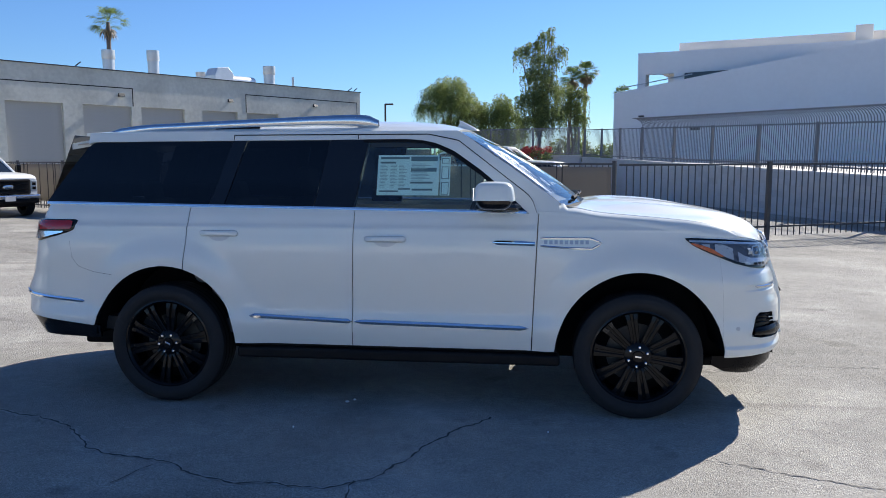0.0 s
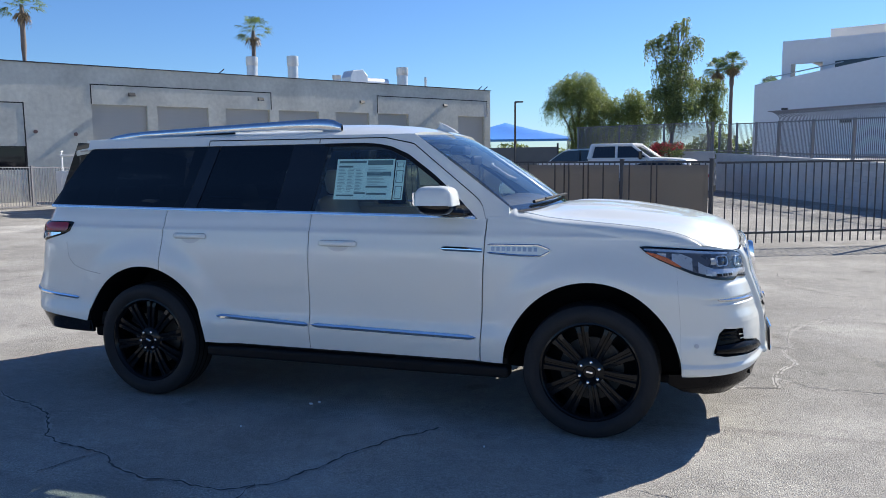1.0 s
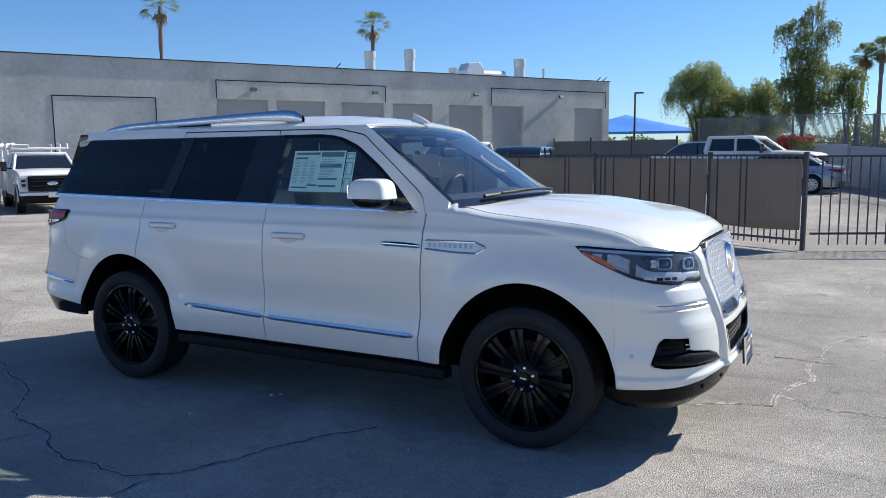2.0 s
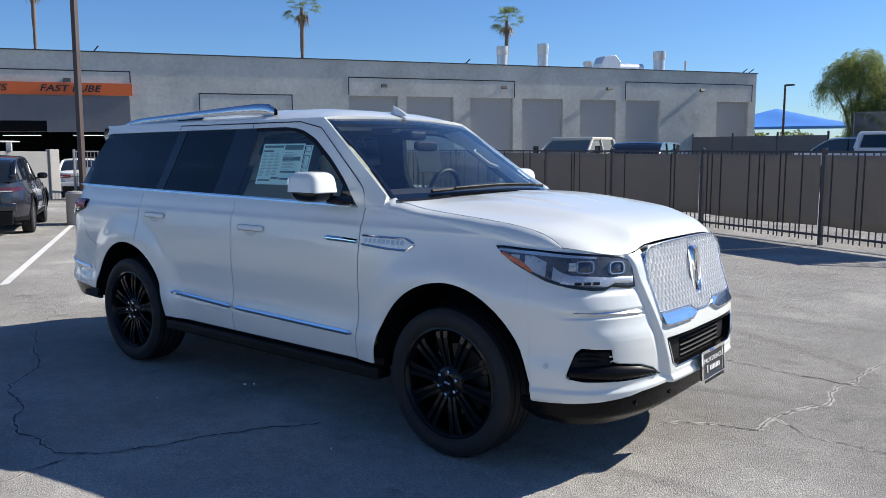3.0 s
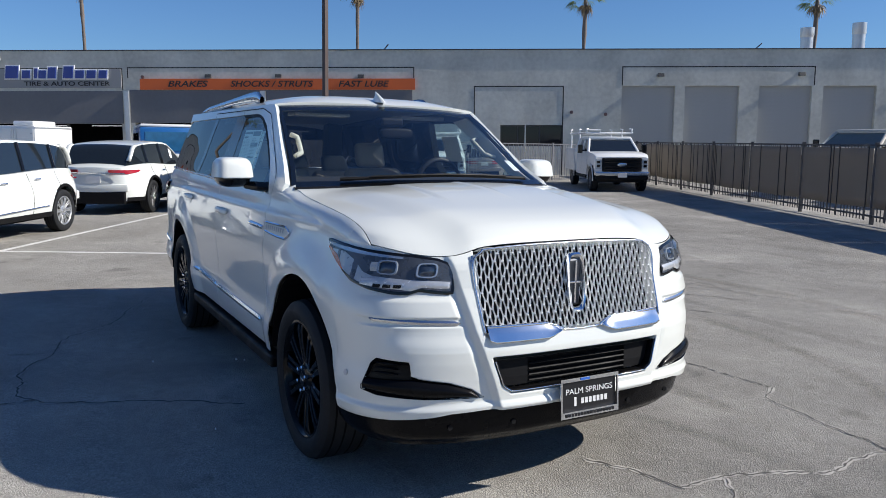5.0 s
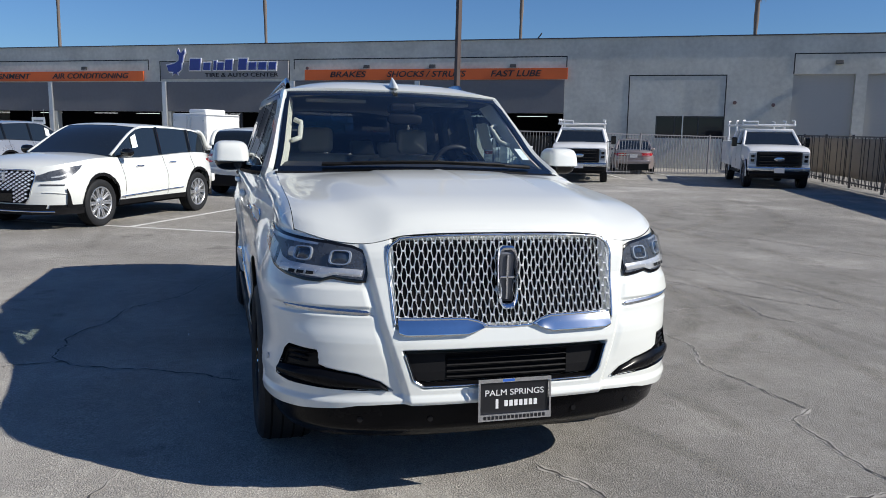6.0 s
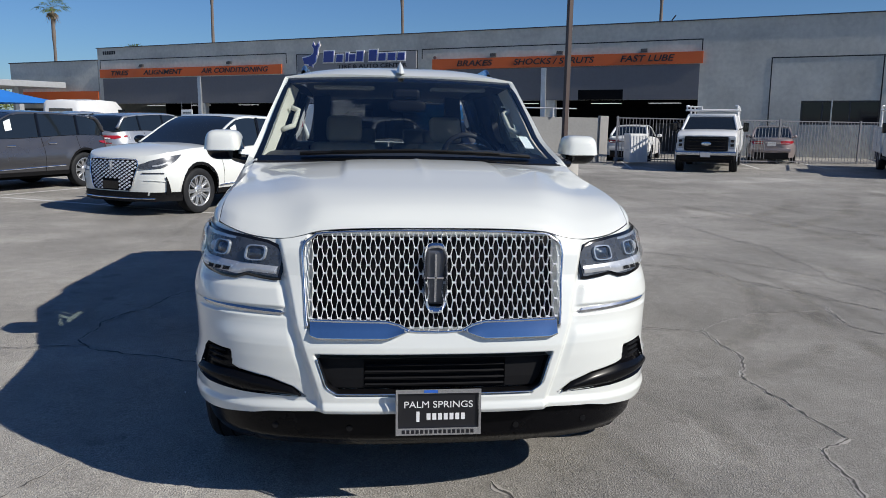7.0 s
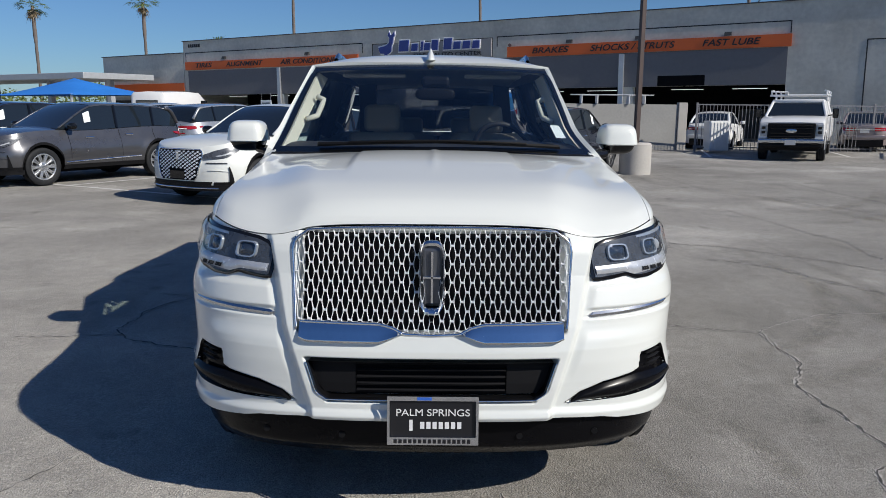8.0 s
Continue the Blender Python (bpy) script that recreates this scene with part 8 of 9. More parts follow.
def canopy(m, wx, wy, h, rise, label):
    c = empty("shade_canopy", m, label, "canopy", "blue shade canopies")
    bm = bmesh.new()
    n = 10
    g = []
    for j in range(n + 1):
        row = []
        for i in range(n + 1):
            a, b = -1 + 2 * i / n, -1 + 2 * j / n
            k = 1 - max(abs(a), abs(b))
            row.append(bm.verts.new((a * wx, b * wy, h + rise * k ** 1.25)))
        g.append(row)
    for j in range(n):
        for i in range(n):
            bm.faces.new((g[j][i], g[j][i + 1], g[j + 1][i + 1], g[j + 1][i]))
    o = part("canvas", bm, CANVAS, c, smooth="all")
    thick(o, 0.03)
    for a in (-1, 1):
        for b in (-1, 1):
            part("post", tube([(a * wx * 0.92, b * wy * 0.92, 0), (a * wx * 0.92, b * wy * 0.92, h + 0.02)], 0.07, 8), GALV, c)
    return c


canopy(pose(-11.6, 52.0, -0.8, 0, 0, 15), 5.5, 4, 3.6, 1.3, "blue canvas shade canopy on steel posts")
canopy(pose(-37.5, -19.6, 0.15, 0, 0, 60), 3.3, 2.6, 2.1, 0.9, "blue canvas shade canopy on steel posts")
# steel carport roof far off
cp = empty("carport", pose(-52.0, -28.0, 0.4, 0, 0, 64), "pale steel carport with a flat roof", "carport")
part("roof", boxes((-14, 7, -3, 3, 3.05, 3.45), bevel=0.03), mat("pale_steel", (0.45, 0.47, 0.49), 0.5, metal=0.4, vary=0.1), cp)
for x in (-12, -6, 0, 6):
    part("post", boxes((x - 0.18, x + 0.18, -0.18, 0.18, -0.5, 3.05)), MATS["pale_steel"], cp)

# ---- shuttle bus by the bays ----
bus = empty("shuttle_bus", lot(-28.3, 3.3, -5) @ Matrix.Diagonal((1.0, 1.0, 0.9, 1.0)), "blue shuttle bus with a white roof", "bus")
BUS_BLUE = mat("bus_blue", (0.012, 0.10, 0.30), 0.35, vary=0.2, scale=1.5, coat=0.6)
part("body", boxes((-3.2, 2.4, -1.15, 1.15, 0.5, 2.35), bevel=0.12), BUS_BLUE, bus, smooth=True)
part("roof", boxes((-3.15, 2.3, -1.1, 1.1, 2.352, 2.48), bevel=0.05), FLAT_WHITE, bus, smooth=True)
part("windscreen", boxes((-3.23, -3.205, -0.95, 0.95, 1.3, 2.1), bevel=0.01), DARK_GLASS, bus)
part("rear_window", boxes((2.402, 2.42, -0.95, 0.95, 1.35, 2.15), bevel=0.006), mat("bus_glass", (0.02, 0.10, 0.22), 0.08, vary=0.3, scale=4), bus, "blue-tinted rear window")
for i in range(7):
    part("print_bar", boxes((2.402, 2.41, -0.86 + i * 0.25, -0.70 + i * 0.25, 1.08, 1.24)), FLAT_WHITE, bus)
for y in (-0.98, 0.98):
    part("tail_lamp", boxes((2.402, 2.43, y - 0.07, y + 0.07, 0.75, 1.0), bevel=0.006), RED_LENS, bus)
for i in range(5):
    for s in (1, -1):
        part("window", boxes((-2.6 + i * 0.95, -1.85 + i * 0.95, -0.01, 0.01, 1.35, 2.1)), DARK_GLASS, bus, m=pose(0, 1.155 * s, 0))
for x in (-2.1, 1.5):
    for s in (1, -1):
        build_wheel(bus, pose(x, -1.05 * s, 0.42, 0, 0, 0 if s > 0 else 180), 0.42, 0.24, 6, STEEL_RIM, 0.12, lugs=6, split=False)

# ---- block wall courses and the curved-top fence ----
o, length, yaw = run(BW_A, BW_B)
bl_mesh = None
COURSE, BLEN = 0.2, 0.4
loose = bmesh.new()
count = 0
for j in range(0, 11):
    z = BW_TOP - 0.06 - (j + 1) * COURSE
    i = 0
    x = 0.0 if j % 2 else -BLEN / 2
    while x < length - 0.1:
        if x > length - 14.5 and j < 7 and count < 300:
            if bl_mesh is None:
                ob = part("block", boxes((0.004, BLEN - 0.004, -0.018, 0.014, 0.004, COURSE - 0.004), bevel=0.004), BLOCK, bwall, m=pose(x, 0, z))
                bl_mesh = ob.data
            elif x >= 0:
                shared("block", bl_mesh, bwall, pose(x, 0, z))
            count += 1
        elif x >= 0:
            a, b = x + 0.004, min(length, x + BLEN - 0.004)
            vs = [loose.verts.new(p) for p in ((a, -0.016, z + 0.004), (b, -0.016, z + 0.004), (b, -0.016, z + COURSE - 0.004), (a, -0.016, z + COURSE - 0.004))]
            back = [loose.verts.new((v.co.x, 0.014, v.co.z)) for v in vs]
            loose.faces.new(vs)
            for k in range(4):
                loose.faces.new((vs[k], back[k], back[(k + 1) % 4], vs[(k + 1) % 4]))
        x += BLEN
bmesh.ops.recalc_face_normals(loose, faces=loose.faces)
tagged(part("block_courses", loose, BLOCK, bwall), kind="stuff")

cf = empty("curved_fence", pose(o.x, o.y, 0, 0, 1.38, yaw), "tall grey steel fence with pickets curved at the top", "fence")
CF0, CF1, CZ, CH = 6.9, length, BW_TOP + 0.02, 1.75
for s in [CF0 + 2.9 * i for i in range(int((CF1 - CF0) / 2.9) + 1)]:
    part("post", boxes((-0.045, 0.045, -0.045, 0.045, CZ, CZ + CH - 0.3)), IRON_GREY, cf, m=pose(s, 0.1, 0))
for z in (CZ + 0.15, CZ + CH - 0.35):
    part("rail", boxes((CF0, CF1, 0.08, 0.12, z - 0.025, z + 0.025)), IRON_GREY, cf)
hoop = [(0, 0.1, CZ + 0.05), (0, 0.1, CZ + CH - 0.35), (0, 0.06, CZ + CH - 0.17), (0, -0.05, CZ + CH - 0.04), (0, -0.22, CZ + CH + 0.05), (0, -0.42, CZ + CH + 0.08)]
pm = None
n = int((CF1 - CF0) / 0.115)
for i in range(n):
    s = CF0 + 0.06 + i * 0.115
    if pm is None:
        ob = part("picket", tube(hoop, 0.014, 5), IRON_GREY, cf, m=pose(s, 0, 0))
        pm = ob.data
    else:
        shared("picket", pm, cf, pose(s, 0, 0))
# plain mesh fence that carries on along the far part of the wall
mf = empty("far_fence", pose(o.x, o.y, 0, 0, 1.38, yaw), "dark steel fence along the far wall", "fence")
for s in [0.2 + 2.2 * i for i in range(3)]:
    part("post", boxes((-0.04, 0.04, -0.04, 0.04, CZ, CZ + 1.45)), IRON_GREY, mf, m=pose(s, 0.1, 0))
for z in (CZ + 0.12, CZ + 1.4):
    part("rail", boxes((0, CF0, 0.09, 0.13, z - 0.02, z + 0.02)), IRON_GREY, mf)
bm = bmesh.new()
for i in range(int(CF0 / 0.14)):
    box(bm, i * 0.14, i * 0.14 + 0.014, 0.1, 0.114, CZ, CZ + 1.4)
tagged(part("picket_run", bm, IRON_GREY, mf), kind="stuff")
# dark screened fence at the back of the yard, between the wall and the canopies
bf = empty("back_fence", pose(2.8, 36.2, -0.157, 0, 0, 158), "dark screened fence at the back of the yard", "fence")
for i in range(3, 9):
    part("post", boxes((-0.04, 0.04, -0.04, 0.04, 0, 2.5)), IRON, bf, m=pose(i * 3.0, 0, 0))
    if i < 8:
        part("screen", boxes((i * 3.0 + 0.05, i * 3.0 + 2.95, -0.01, 0.01, 0.05, 2.3)), mat("dark_screen", (0.19, 0.18, 0.165), 0.95, vary=0.15, scale=1), bf)
# the block wall turns at its far end; an open screen fence stands on it
tw = empty("return_wall", pose(3.0, 36.1, -0.157, 0, 0, 155), "grey block wall with an open screen fence on top", "wall")
part("wall", boxes((0, 8.2, 0, 0.2, -0.3, 1.85), bevel=0.01), BLOCK, tw)
part("cap", boxes((-0.02, 8.22, -0.03, 0.23, 1.852, 1.93), bevel=0.008), MATS["pale_cap"], tw, "pale concrete coping")
for i in range(4):
    part("post", boxes((-0.035, 0.035, -0.035, 0.035, 1.93, 3.4)), IRON_GREY, tw, m=pose(0.1 + i * 2.65, 0.1, 0))
for z in (2.02, 3.36):
    part("rail", boxes((0, 8.2, 0.085, 0.115, z - 0.02, z + 0.02)), IRON_GREY, tw)
bm = bmesh.new()
for i in range(150):
    box(bm, 0.05 + i * 0.054, 0.05 + i * 0.054 + 0.022, 0.095, 0.105, 1.95, 3.34)
tagged(part("screen_strands", bm, IRON_GREY, tw), kind="stuff")

# a loaded hand cart by the building
hc = empty("hand_cart", lot(-8.2, 29.0, 20), "loaded grey steel hand cart in the yard", "cart")
part("tray", boxes((-0.75, 0.75, -0.4, 0.4, 1.0, 1.06), bevel=0.01), GALV, hc)
part("load", boxes((-0.6, 0.1, -0.3, 0.3, 1.06, 1.42), bevel=0.03), CONCRETE, hc)
part("load", boxes((0.15, 0.65, -0.25, 0.3, 1.06, 1.32), bevel=0.03), STUCCO_DARK, hc)
part("push_bar", tube([(-0.7, -0.35, 1.0), (-0.8, -0.35, 1.6), (-0.8, 0.35, 1.6), (-0.7, 0.35, 1.0)], 0.02, 6), GALV, hc)
for x in (-0.7, 0.7):
    for y in (-0.35, 0.35):
        part("leg", boxes((x - 0.025, x + 0.025, y - 0.025, y + 0.025, 0, 1.0)), GALV, hc)

# ---- office details ----
part("office_lamp", boxes((3.2, 3.7, -1.42, -1.3, 3.1, 3.25), bevel=0.02), LAMP_BODY, office)
part("vent_box", boxes((0.4, 0.7, -1.36, -1.3, 3.85, 3.95)), LAMP_BODY, office)
part("roof_chimney", boxes((10.9, 11.7, 0.6, 1.4, 7.0, 8.35), bevel=0.02), MATS["cream_render"], office, "cream roof chimney")
part("hand_rail", tube([(-0.6, -1.2, 5.5), (3.2, -1.2, 6.1)], 0.03, 6), GALV, office)

# ---- paint lines on the lot ----
def stripe(a, b, w=0.10, name="painted_line"):
    a, b = Vector(a), Vector(b)
    d = (b - a).normalized()
    n = Vector((-d.y, d.x)) * w / 2
    bm = bmesh.new()
    k = max(1, int((b - a).length / 0.5))
    g = []
    for i in range(k + 1):
        p = a.lerp(b, i / k)
        g.append([bm.verts.new((q.x, q.y, ground_z(q.x, q.y) + 0.004)) for q in (p + n, p - n)])
    for p, q in zip(g, g[1:]):
        bm.faces.new((p[0], p[1], q[1], q[0]))
    bmesh.ops.recalc_face_normals(bm, faces=bm.faces)
    for f in bm.faces:
        if f.normal.z < 0:
            f.normal_flip()
    return part(name, bm, PAINT_LINE, ground)


HEAD = Vector((math.cos(radians(-31)), math.sin(radians(-31))))
LAT = Vector((0.46, 0.888))
corner = Vector((-6.1, -0.1))
stripe(corner, corner - LAT * 14.5)
for k in range(-1, 6):
    q = corner - LAT * (2.65 * k) if k >= 0 else corner
    if k != -1:
        stripe(q, q - HEAD * 11.0)
for y in (9.0, 13.6, 16.1, 20.0):
    q = Vector((-20.5, y))
    stripe(q, q + Vector((-4.6, 1.2)))
for i in range(4):
    q = Vector((-22.5 + i * 0.5, 8.6))
    stripe(q, q + Vector((0.7, 1.3)), 0.12)
for y in (13.0, 15.5):
    stripe(Vector((-4.0 + (y - 13) * -1.5, y + 1.6)), Vector((-2.0 + (y - 13) * -1.5, y + 5.2)), 0.1)


# ---- old tyre marks, curving across the lot ----
def rubber_film(name, strength):
    """A thin, patchy film of rubber that fades out towards its edges."""
    m = bpy.data.materials.new(name)
    m.use_nodes = True
    nt = m.node_tree
    L = nt.links
    b = nt.nodes["Principled BSDF"]
    b.inputs["Base Color"].default_value = (0.10, 0.096, 0.09, 1)
    b.inputs["Roughness"].default_value = 0.8
    uv = nt.nodes.new("ShaderNodeUVMap")
    sep = nt.nodes.new("ShaderNodeSeparateXYZ")
    L.new(uv.outputs[0], sep.inputs[0])

    def op(kind, a, c):
        n = nt.nodes.new("ShaderNodeMath")
        n.operation = kind
        n.use_clamp = kind == "MULTIPLY"
        for k, v in enumerate((a, c)):
            if isinstance(v, (int, float)):
                n.inputs[k].default_value = v
            else:
                L.new(v, n.inputs[k])
        return n.outputs[0]

    def hump(v):
        return op("MULTIPLY", op("MULTIPLY", v, op("SUBTRACT", 1.0, v)), 4.0)

    geo = nt.nodes.new("ShaderNodeNewGeometry")
    fade = op("MULTIPLY", hump(sep.outputs[0]), op("POWER", hump(sep.outputs[1]), 0.6))
    for scale, lo, hi in ((1.7, 0.36, 0.62), (38.0, 0.3, 0.7)):
        n = nt.nodes.new("ShaderNodeTexNoise")
        n.inputs["Scale"].default_value, n.inputs["Detail"].default_value = scale, 4
        L.new(geo.outputs["Position"], n.inputs["Vector"])
        r = nt.nodes.new("ShaderNodeMapRange")
        r.inputs["From Min"].default_value, r.inputs["From Max"].default_value = lo, hi
        r.inputs["To Min"].default_value = 0.15
        L.new(n.outputs[0], r.inputs["Value"])
        fade = op("MULTIPLY", fade, r.outputs[0])
    L.new(op("MULTIPLY", fade, strength), b.inputs["Alpha"])
    return m


TYRE_MARK = rubber_film("tyre_mark", 0.5)


def tyre_mark(pts, w=0.18, lift=0.0014):
    """A faded tyre mark that glides through a few guide points."""
    q = [Vector(p) for p in pts]
    q = [q[0] * 2 - q[1]] + q + [q[-1] * 2 - q[-2]]
    line = []
    for i in range(1, len(q) - 2):
        for j in range(12):
            t = j / 12
            line.append(0.5 * (2 * q[i] + (q[i + 1] - q[i - 1]) * t + (2 * q[i - 1] - 5 * q[i] + 4 * q[i + 1] - q[i + 2]) * t * t
                               + (3 * q[i] - q[i - 1] - 3 * q[i + 1] + q[i + 2]) * t ** 3))
    line.append(q[-2])
    bm = bmesh.new()
    uv = bm.loops.layers.uv.new("UVMap")
    g = []
    for i, c in enumerate(line):
        d = (line[min(i + 1, len(line) - 1)] - line[max(i - 1, 0)]).normalized()
        n = Vector((-d.y, d.x))
        row = []
        for k in (-0.5, 0.5):
            e = c + n * (k * w)
            row.append((bm.verts.new((e.x, e.y, ground_z(e.x, e.y) + lift)), (k + 0.5, i / (len(line) - 1))))
        g.append(row)
    for a, b in zip(g, g[1:]):
        ring = (a[1], a[0], b[0], b[1])
        f = bm.faces.new([v for v, _ in ring])
        for loop, (_, st) in zip(f.loops, ring):
            loop[uv].uv = st
        f.normal_update()
        if f.normal.z < 0:
            f.normal_flip()
    ob = part("tyre_mark", bm, TYRE_MARK, ground)
    ob.visible_shadow = False
    return ob


MARKS = [
    ([(0.9, 1.2), (1.22, 1.38), (1.46, 1.53), (1.9, 1.60), (2.7, 1.55)], 0.20),
    ([(1.5, 0.86), (1.84, 0.97), (2.26, 1.10), (2.9, 1.2)], 0.16),
    ([(-2.6, 3.5), (-1.74, 3.48), (-0.57, 3.02), (0.17, 2.41), (0.5, 1.7)], 0.24),
    ([(-2.6, 3.9), (-1.6, 3.9), (-0.2, 3.4), (0.6, 2.7), (1.0, 1.8)], 0.20),
    ([(-5.6, 5.4), (-6.66, 7.19), (-8.27, 8.95), (-10.94, 10.45), (-13.8, 11.2)], 0.5),
    ([(-4.6, 5.4), (-5.4, 7.4), (-7.2, 9.6), (-10.4, 11.4), (-13.8, 12.2)], 0.45),
    ([(-6.8, 5.6), (-7.8, 7.0), (-9.4, 8.4), (-11.5, 9.4)], 0.4),
    ([(3.9, 0.9), (3.0, 2.2), (1.4, 3.2), (-1.0, 3.5), (-4.5, 3.4)], 0.22),
    ([(-1.5, 6.0), (-4.0, 6.6), (-7.5, 6.2), (-11.0, 5.2)], 0.4),
    ([(2.4, 4.2), (1.0, 5.0), (-1.5, 5.2), (-5.0, 4.6)], 0.3),
]
for pts, w in MARKS:
    tyre_mark(pts, w, 0.0014 + 0.0001 * MARKS.index((pts, w)))

# ---- cracks ----
crack([(-3.2, -1.0), (-2.61, -1.26), (-2.23, -1.4), (-1.86, -1.62), (-1.62, -1.86), (-1.41, -1.98), (-1.09, -2.03), (-0.88, -2.17), (-0.63, -2.24), (-0.42, -2.25), (-0.12, -2.24), (0.08, -2.1), (0.2, -1.85), (0.31, -1.6), (0.43, -1.36), (0.66, -1.06)], 0.020, 1, 0.06)
crack([(0.0, -2.15), (0.02, -2.4), (0.1, -2.9)], 0.014, 2, 0.05)
crack([(-1.09, -2.03), (-1.2, -2.35)], 0.010, 12, 0.03)
crack([(1.84, -1.64), (2.06, -1.73), (2.24, -1.8), (2.44, -1.87), (2.65, -1.92), (3.1, -2.05)], 0.009, 20, 0.05)
crack([(3.78, 3.84), (3.38, 3.24), (2.98, 2.55), (2.95, 1.95), (2.88, 1.54), (2.93, 1.28), (2.8, 0.98), (2.73, 0.77), (2.74, 0.47), (2.48, 0.4), (2.22, 0.27)], 0.018, 3, 0.06)
crack([(2.73, 0.77), (2.97, 0.58), (3.41, 0.55), (3.8, 0.6)], 0.012, 21, 0.05)
crack([(2.44, 8.3), (3.29, 6.91), (3.36, 5.62), (3.9, 4.96)], 0.022, 22, 0.08)
crack([(3.1, 1.8), (2.46, 1.9), (2.16, 1.96), (1.98, 2.0), (1.86, 2.20), (1.67, 2.17), (1.41, 2.15), (1.05, 2.15), (0.88, 2.13), (0.51, 2.30), (0.28, 2.31), (-0.17, 2.33), (-0.27, 2.02), (-0.38, 1.75)], 0.017, 4, 0.05)
crack([(-0.19, 2.34), (-0.41, 2.57), (-0.68, 2.97), (-0.81, 3.67)], 0.012, 14, 0.06)
crack([(-2.84, 3.05), (-2.51, 3.44), (-2.01, 3.62), (-1.56, 3.89), (-1.09, 4.09), (-0.3, 4.6)], 0.018, 15, 0.07)
crack([(-0.92, 3.82), (-0.3, 3.6), (0.3, 3.9)], 0.02, 6, 0.08)
crack([(-3.95, 2.69), (-3.71, 3.29), (-3.44, 3.64), (-2.41, 4.53)], 0.014, 23, 0.06)
crack([(-9.47, 5.41), (-8.79, 6.14), (-7.17, 6.70), (-6.0, 7.07), (-5.01, 7.30), (-3.2, 7.9)], 0.03, 7, 0.08)
crack([(-7, 4.6), (-4, 5.0), (-2, 4.6), (0.5, 5.2)], 0.010, 8, 0.10)
crack([(-3.2, -1.0), (-4.2, -0.3), (-5.0, 0.5), (-6.4, 0.9)], 0.012, 9, 0.08)
crack([(4.5, 6.0), (3.0, 6.4), (1.6, 6.0), (0.2, 6.6)], 0.010, 11, 0.08)

# small litter and a shred of film on the asphalt
for x, y, s in ((-0.35, -0.85, 0.03), (-0.31, -0.80, 0.02), (-0.55, -1.4, 0.012), (1.0, -1.3, 0.01)):
    part("litter", rounded(x, y, ground_z(x, y) + 0.006, s * 0.5, s * 0.3, 0.007, 2.2, n=8), PAPER, ground)

# ---- plants ----
BARK = mat("bark", (0.13, 0.10, 0.075), 0.95, vary=0.25, scale=3, fine=30, bump=0.6, bump_scale=25)
PALM_BARK = mat("palm_bark", (0.15, 0.125, 0.11), 0.95, vary=0.3, scale=2, fine=15, bump=0.6, bump_scale=15)


def leaf_mat(name, color, through=0.45):
    """Leaves: a lit face, and light that comes through from behind."""
    m = mat(name, color, 0.55, vary=0.2, scale=1.2, fine=8, island=True)
    return let_light_through(m, through)


LEAF_FINE = leaf_mat("feathery_leaf", (0.225, 0.275, 0.085), 0.5)
LEAF_DARK = leaf_mat("glossy_leaf", (0.19, 0.235, 0.085), 0.5)
LEAF_LIME = leaf_mat("lime_leaf", (0.30, 0.36, 0.07), 0.5)
LEAF_PALM = leaf_mat("palm_leaf", (0.15, 0.21, 0.075))
LEAF_DRY = leaf_mat("dry_palm_leaf", (0.24, 0.18, 0.11), 0.3)
FLOWER = mat("red_blossom", (0.62, 0.07, 0.07), 0.6, vary=0.2, scale=3, fine=20, island=True)


def leaf_cloud(clumps, n, size, rnd, droop=0.0, long=2.0):
    """Many small leaves gathered in uneven clumps (x, y, z, rx, ry, rz)."""
    verts, faces = [], []
    weights = [c[3] * c[4] * c[5] for c in clumps]
    for _ in range(n):
        c = rnd.choices(clumps, weights)[0]
        while True:
            p = Vector((rnd.uniform(-1, 1), rnd.uniform(-1, 1), rnd.uniform(-1, 1)))
            if 0.15 < p.length < 1.0 and rnd.random() < 0.35 + 0.65 * p.length:
                break
        q = Vector((c[0] + p.x * c[3], c[1] + p.y * c[4], c[2] + p.z * c[5]))
        d = Vector((rnd.uniform(-1, 1), rnd.uniform(-1, 1), rnd.uniform(-1, 0.6) - droop)).normalized()
        s = d.cross(Vector((rnd.uniform(-1, 1), rnd.uniform(-1, 1), rnd.uniform(-1, 1)))).normalized()
        k = size * rnd.uniform(0.6, 1.4)
        i = len(verts)
        verts += [q, q + d * k * long * 0.5 + s * k * 0.5, q + d * k * long, q + d * k * long * 0.5 - s * k * 0.5]
        faces.append((i, i + 1, i + 2, i + 3))
    me = bpy.data.meshes.new("crown")
    me.from_pydata([tuple(v) for v in verts], [], faces)
    return me


def mesh_part(name, me, material, parent):
    me.materials.append(material)
    ob = new(name, me)
    ob.parent = parent
    return ob


def limb(bm, a, b, r0, r1, rnd, bend=0.15):
    a, b = Vector(a), Vector(b)
    n = 6
    pts, rs = [], []
    off = Vector((rnd.uniform(-1, 1), rnd.uniform(-1, 1), 0)) * (b - a).length * bend
    for i in range(n + 1):
        t = i / n
        pts.append(a.lerp(b, t) + off * math.sin(math.pi * t) * 0.5)
        rs.append(r0 + (r1 - r0) * t)
    tube(pts, rs, 7, bm)


